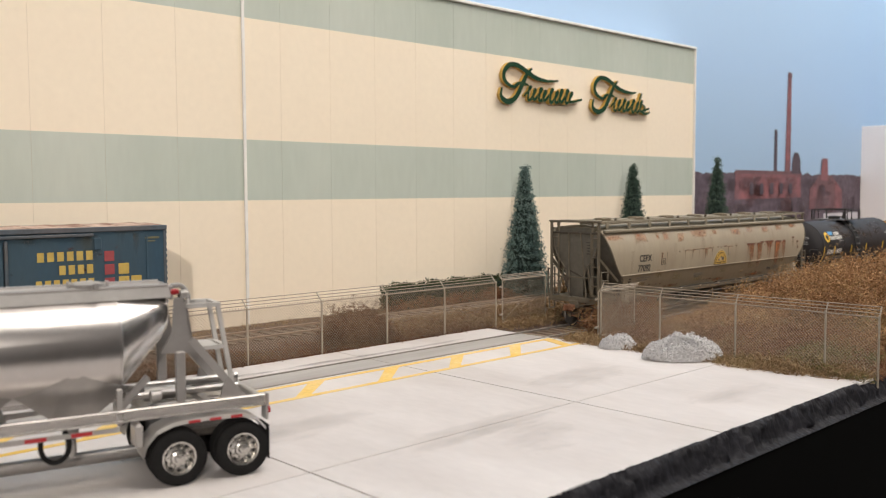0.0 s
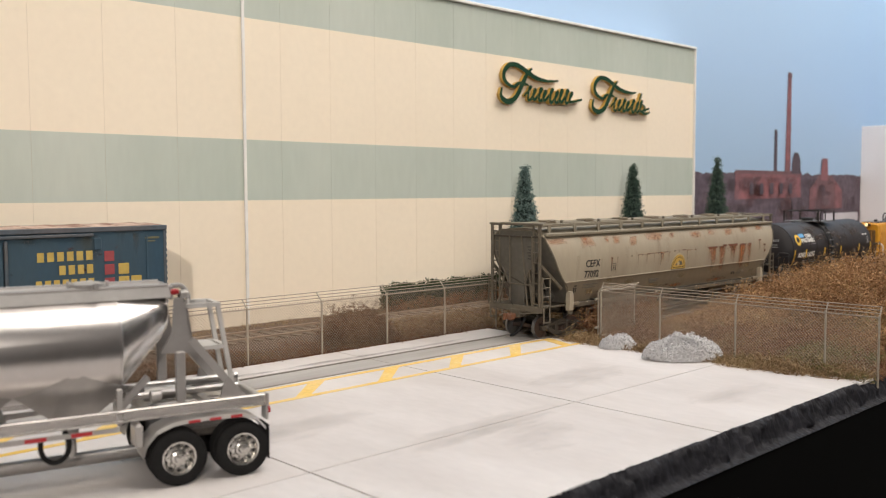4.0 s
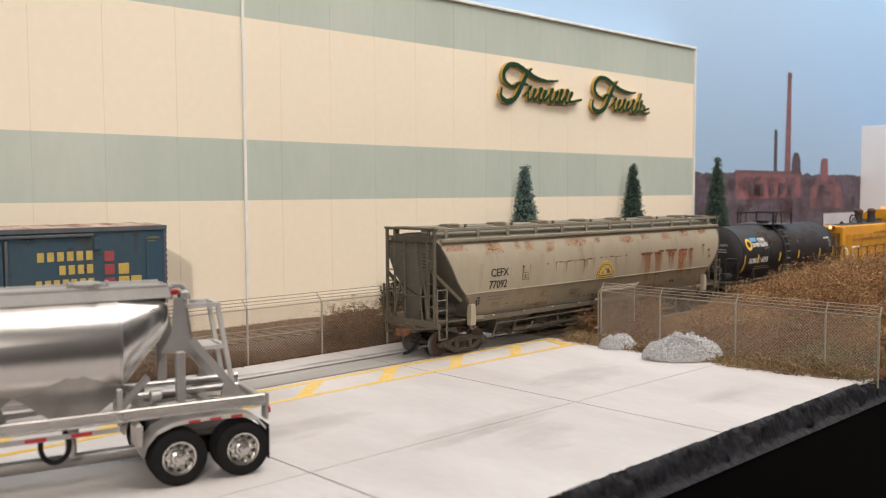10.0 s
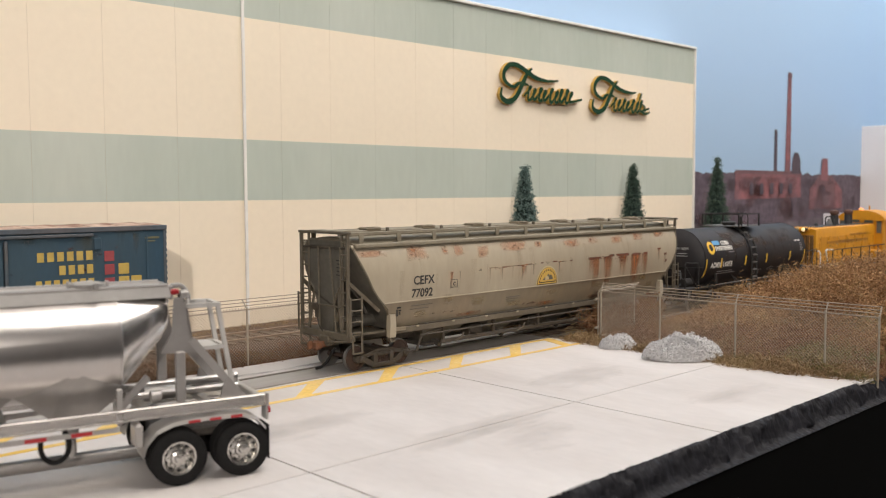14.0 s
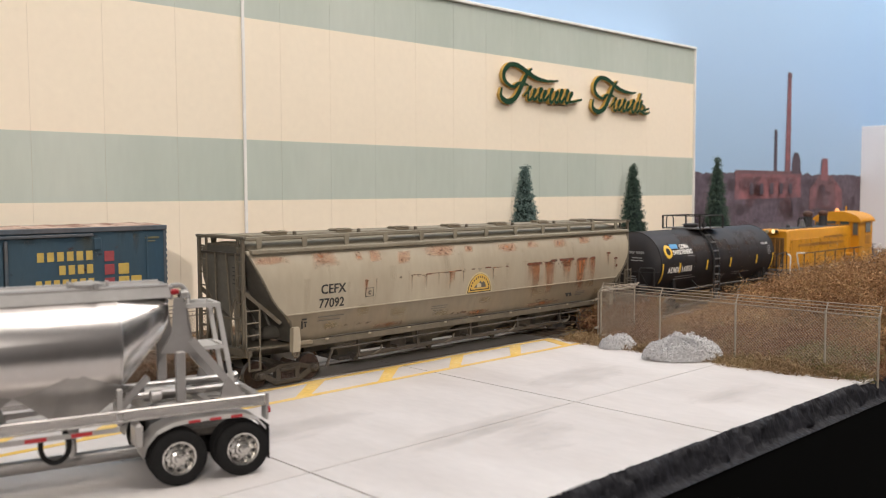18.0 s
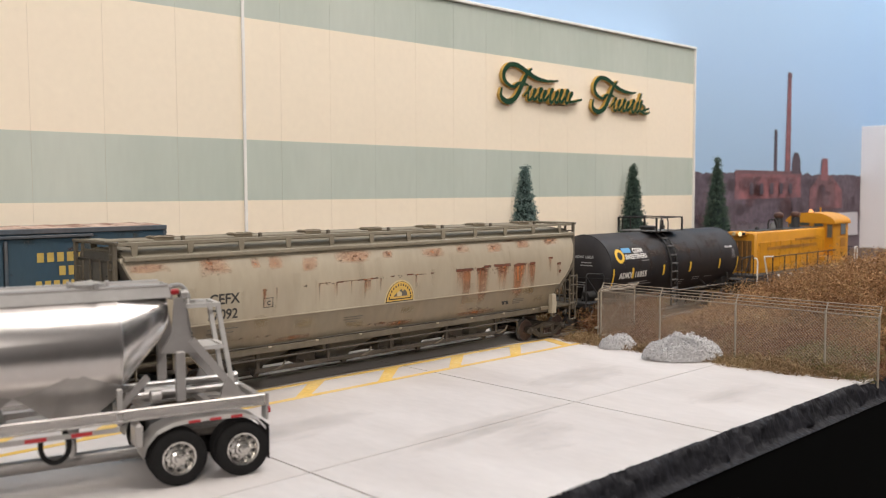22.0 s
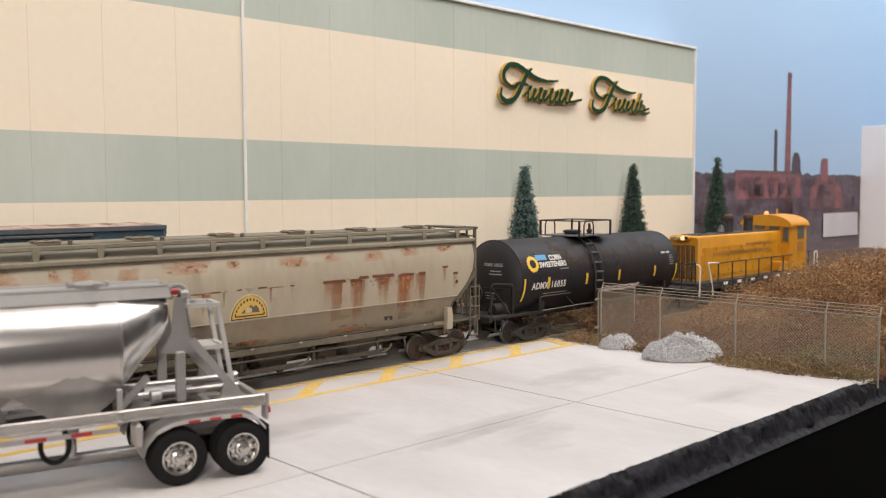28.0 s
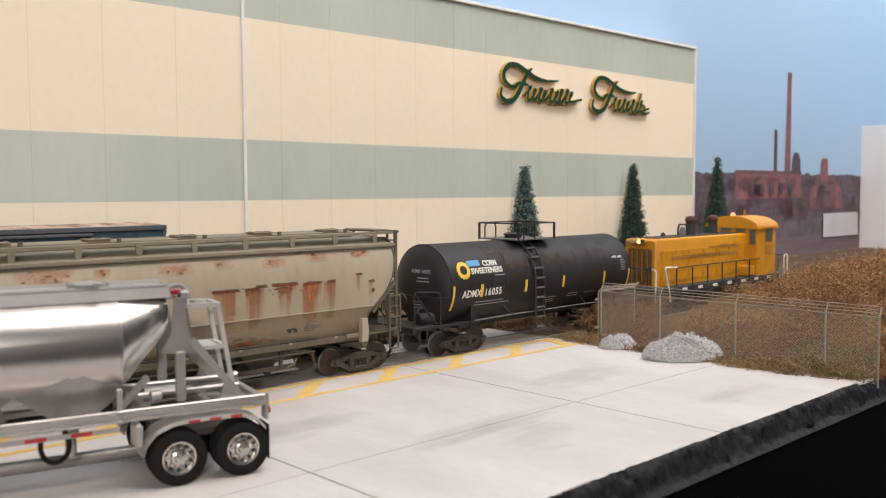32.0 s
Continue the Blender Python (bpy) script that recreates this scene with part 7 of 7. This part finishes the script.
def build_plants():
    spruce(36.85, 32.2, 0.15, 7.35, 1.42, "blue-green model spruce beside the hedge", SPRUCE, 11)
    spruce(47.0, 32.2, 0.15, 7.5, 1.3, "blue-green model spruce by the wall", SPRUCE_GREEN, 12)
    spruce(57.2, 32.2, 0.15, 8.1, 1.4, "dark green model spruce at the warehouse corner", SPRUCE_GREEN, 13)
    # hedge
    t = thing("hedge", 32.3, 33.1, 0.1, 0, "clipped dark green hedge along the warehouse wall", "hedge")
    part("inner_mass", Geo().box(0, 0, 0.6, 9.0, 0.8, 1.1, 0.15), SPRUCE_DARK, t)
    rs = np.random.RandomState(4)
    n = 14000
    c = rs.uniform(-1, 1, (n, 3)) * np.array([4.6, 0.52, 0.62]) + np.array([0, 0, 0.68])
    c[:, 2] += 0.08 * np.sin(c[:, 0] * 3.1) + 0.05 * np.sin(c[:, 0] * 8)
    ob = part("leaves", leaf_mesh("leaves", c, rs.normal(size=(n, 3)), 0.11, 0.08, HEDGE, 4), None, t)
    tagged(ob, kind="stuff")

    def field(x, y):
        if y > 22.2 or x < 28.6:
            return 0
        h = 0.12 + 0.85 * min(1, max(0, x - 31.5) / 6)
        if y > 20.8:
            h *= max(0.25, (22.4 - y) / 1.6)
        return h
    weeds("dry_weeds", "dense dry brown weeds on the mound behind the fence", (29.5, 44, 10.9, 22.3), 115, field, WEED, 21, 0.12, 0.026, clump=0.42)
    weeds("dry_weeds", "dense dry brown weeds on the mound beside the track", (44, 62, 10.5, 22.3), 38, field, WEED, 22, 0.17, 0.04, clump=0.6)
    weeds("reddish_weeds", "patches of dark reddish dry weeds on the slope", (30.0, 38.0, 12.5, 21.5), 40, lambda x, y: 0.85 * max(0, noise.noise((x * 0.4, y * 0.45, 31)) + 0.12), WEED_SHRUB, 44, 0.12, 0.024, clump=0.4)
    weeds("reddish_weeds", "low reddish dry weeds inside the fence corner", (29.4, 33.5, 10.8, 22.0), 120, lambda x, y: 0.42, WEED_RED, 23, 0.10, 0.022)
    # weeds along the slab's edge and round the heaps
    def rim(x, y):
        e = 28.05 + 0.25 * noise.noise((0, y * 0.7, 2)) + 0.85 * max(0, 1 - (y - 10.8) / 2.4)
        return 0.5 * max(0, 1 - abs(x - e - 0.35) / 0.6) * (0.75 + 0.6 * noise.noise((x, y * 1.3, 8)))
    weeds("edge_weeds", "tufts of dry grass along the edge of the concrete", (27.3, 29.6, 11.0, 22.6), 165, rim, WEED_FINE, 24, 0.18, 0.022, clump=0.3, base=lambda x, y: 0.0)
    weeds("green_tufts", "green-yellow weed tufts in the fence corner", (29.4, 31.6, 11.3, 14.2), 60, lambda x, y: 0.5, WEED_GREEN, 33, 0.15, 0.024)
    weeds("green_tufts", "green-yellow grass tufts at the fence foot", (28.3, 29.3, 11.0, 16.0), 45, lambda x, y: 0.42 * max(0, noise.noise((x * 0.9, y * 1.1, 5)) + 0.35), WEED_GREEN, 34, 0.18, 0.022, base=lambda x, y: 0.0)
    weeds("green_tufts", "faded green weeds in patches on the slope behind the fence", (31.4, 36.5, 11.0, 18.5), 34, lambda x, y: 0.8 * max(0, noise.noise((x * 0.45, y * 0.5, 14)) + 0.22), WEED_GREEN, 43, 0.13, 0.024, clump=0.35)
    weeds("dry_stalks", "tall wispy dry stalks among the weeds", (33, 46, 11.0, 21.5), 5, lambda x, y: 1.5 * min(1, max(0, x - 32) / 5), WEED_FINE, 35, 0.12, 0.02)
    # behind the long fence
    def verge(x, y):
        h = (0.24 if x > 23 else 0.07) + 0.12 * noise.noise((x * 0.4, y * 0.5, 6))
        return h
    weeds("verge_weeds", "low brown weeds between fence and siding", (9, 33, 27.0, 29.2), 100, verge, WEED_RED, 25, 0.10, 0.022)
    weeds("shrub", "bushy reddish-brown shrub behind the chain-link fence", (20.7, 23.9, 27.3, 28.7), 75,
          lambda x, y: 1.7 * max(0, 1 - ((x - 22.0) / 1.75) ** 2) * max(0, 1 - abs(y - 28.0) / 1.1) ** 0.5, WEED_SHRUB, 37, 0.13, 0.026, stems=34)
    weeds("fence_litter", "dark dry litter along the foot of the fence", (9, 29.3, 26.78, 26.95), 90, lambda x, y: 0.07, WEED_SHRUB, 38, 0.09, 0.03, base=lambda x, y: 0.0)
    weeds("verge_grass", "dry grass along the siding", (23.5, 50, 27.2, 29.6), 40, lambda x, y: 0.32, WEED_FINE, 26, 0.16, 0.03)
    weeds("wall_grass", "dry grass below the warehouse wall", (14, 58, 32.6, 33.8), 16, lambda x, y: 0.05, WEED_FINE, 27, 0.16, 0.035)
    weeds("track_weeds", "dry weeds beside the track past the gate", (28.6, 60, 25.6, 27.6), 30, lambda x, y: 0.35, WEED_FINE, 28, 0.17, 0.035)

    weeds("wall_weeds", "brown weeds in front of the hedge", (27.0, 37.5, 31.9, 32.5), 60, lambda x, y: 0.55, WEED_RED, 36, 0.13, 0.03, base=lambda x, y: 0.25)
    weeds("reddish_weeds", "tall reddish dry weeds along the open gate", (29.4, 34.5, 21.9, 22.75), 150, lambda x, y: 1.25, WEED_RED, 29, 0.12, 0.025)
    weeds("shrub", "brown-green shrub behind the gate", (38.0, 39.4, 30.0, 31.0), 130, lambda x, y: 1.9 * max(0, 1 - abs(x - 38.7) / 0.8), WEED_FINE, 30, 0.13, 0.05)
    # heaps of clear plastic scrap
    def heap(x, y, rx, ry, h, rz, seed, label):
        rs = np.random.RandomState(seed)
        t = thing("scrap_heap", x, y, 0, rz, label, "scrap heap", group="scrap heaps by the fence")
        dome = lambda u, v: max(0.0, 1 - u * u - v * v) ** 0.5
        rows = []
        for k in range(7):
            f = k / 6
            rr = math.cos(f * math.pi / 2 * 0.98)
            rows.append([(rx * 0.82 * rr * math.cos(a), ry * 0.82 * rr * math.sin(a), 0.005 + 0.88 * h * math.sin(f * math.pi / 2) * (1 + 0.12 * noise.noise((3 * math.cos(a), 3 * math.sin(a), k * 0.5 + seed)))) for a in [2 * math.pi * i / 22 for i in range(22)]])
        part("core", Geo().rings([[(a * 0.98, b * 0.98, c * 0.93) for a, b, c in r] for r in rows]), SHARD, t, angle=20)
        g = Geo()
        for i in range(int(9000 * rx)):
            a, q = rs.uniform(0, 2 * math.pi), rs.uniform(0, 1) ** 0.5
            u, v = q * math.cos(a), q * math.sin(a)
            z = h * dome(u, v) * (1 + 0.36 * noise.noise((u * 3.0, v * 3.0, seed)) + 0.2 * noise.noise((u * 9.0, v * 9.0, seed + 4))) * rs.uniform(0.72, 1.08)
            s = rs.uniform(0.010, 0.032)
            rot = Euler((rs.uniform(-0.6, 0.6) - v * 0.8, rs.uniform(-0.6, 0.6) + u * 0.8, rs.uniform(0, 6.28))).to_matrix()
            p = Vector((u * rx, v * ry, max(0.03, z)))
            b = len(g.v)
            for c in ((-1.6, -0.6, 0.3), (1.7, -0.5, -0.2), (1.4, 0.6, 0.25), (-1.5, 0.5, -0.3)):
                g.v.append(tuple(p + rot @ (Vector(c) * s)))
            g.face((b, b + 1, b + 2))
            g.face((b, b + 2, b + 3))
        me = g.mesh("plastic_scrap", [SHARD], smooth=False)
        tagged(part("plastic_scrap", me, None, t), kind="stuff")
    heap(27.9, 16.95, 1.45, 0.78, 0.76, -42, 31, "large heap of crumpled clear grey plastic scrap")
    heap(28.1, 19.85, 0.72, 0.48, 0.46, -42, 32, "small heap of crumpled clear grey plastic scrap")

room()
build_backdrop()
build_building()
build_ground()
build_slab()
build_tracks()
build_fences()
build_trailer()
build_boxcar()
build_sign()
build_plants()

# ---- motion of the train ----
# distance run since the start, in metres of the prototype
RUN = [(0, 0.0), (3, 2.9), (6, 5.75), (9, 8.6), (12, 11.45), (14, 13.37), (17, 16.25), (20, 19.12), (24, 22.95), (28, 26.8), (32, 30.62)]
X_HOPPER, X_TANK, X_LOCO = 40.45, 58.12, 72.1


def run_at(t):
    return float(np.interp(t, [a for a, _ in RUN], [b for _, b in RUN]))


def motions():
    for car, x in ((HOPPER, X_HOPPER), (TANK, X_TANK), (LOCO, X_LOCO)):
        walk(car, [(t, at(x - d, YC, 0.03)) for t, d in RUN])
    for w, x, r in WHEELS:
        walk(w, [(i * 0.5, at(x, 0, r, 0, -math.degrees(run_at(i * 0.5) / r), 0)) for i in range(65)])


motions()
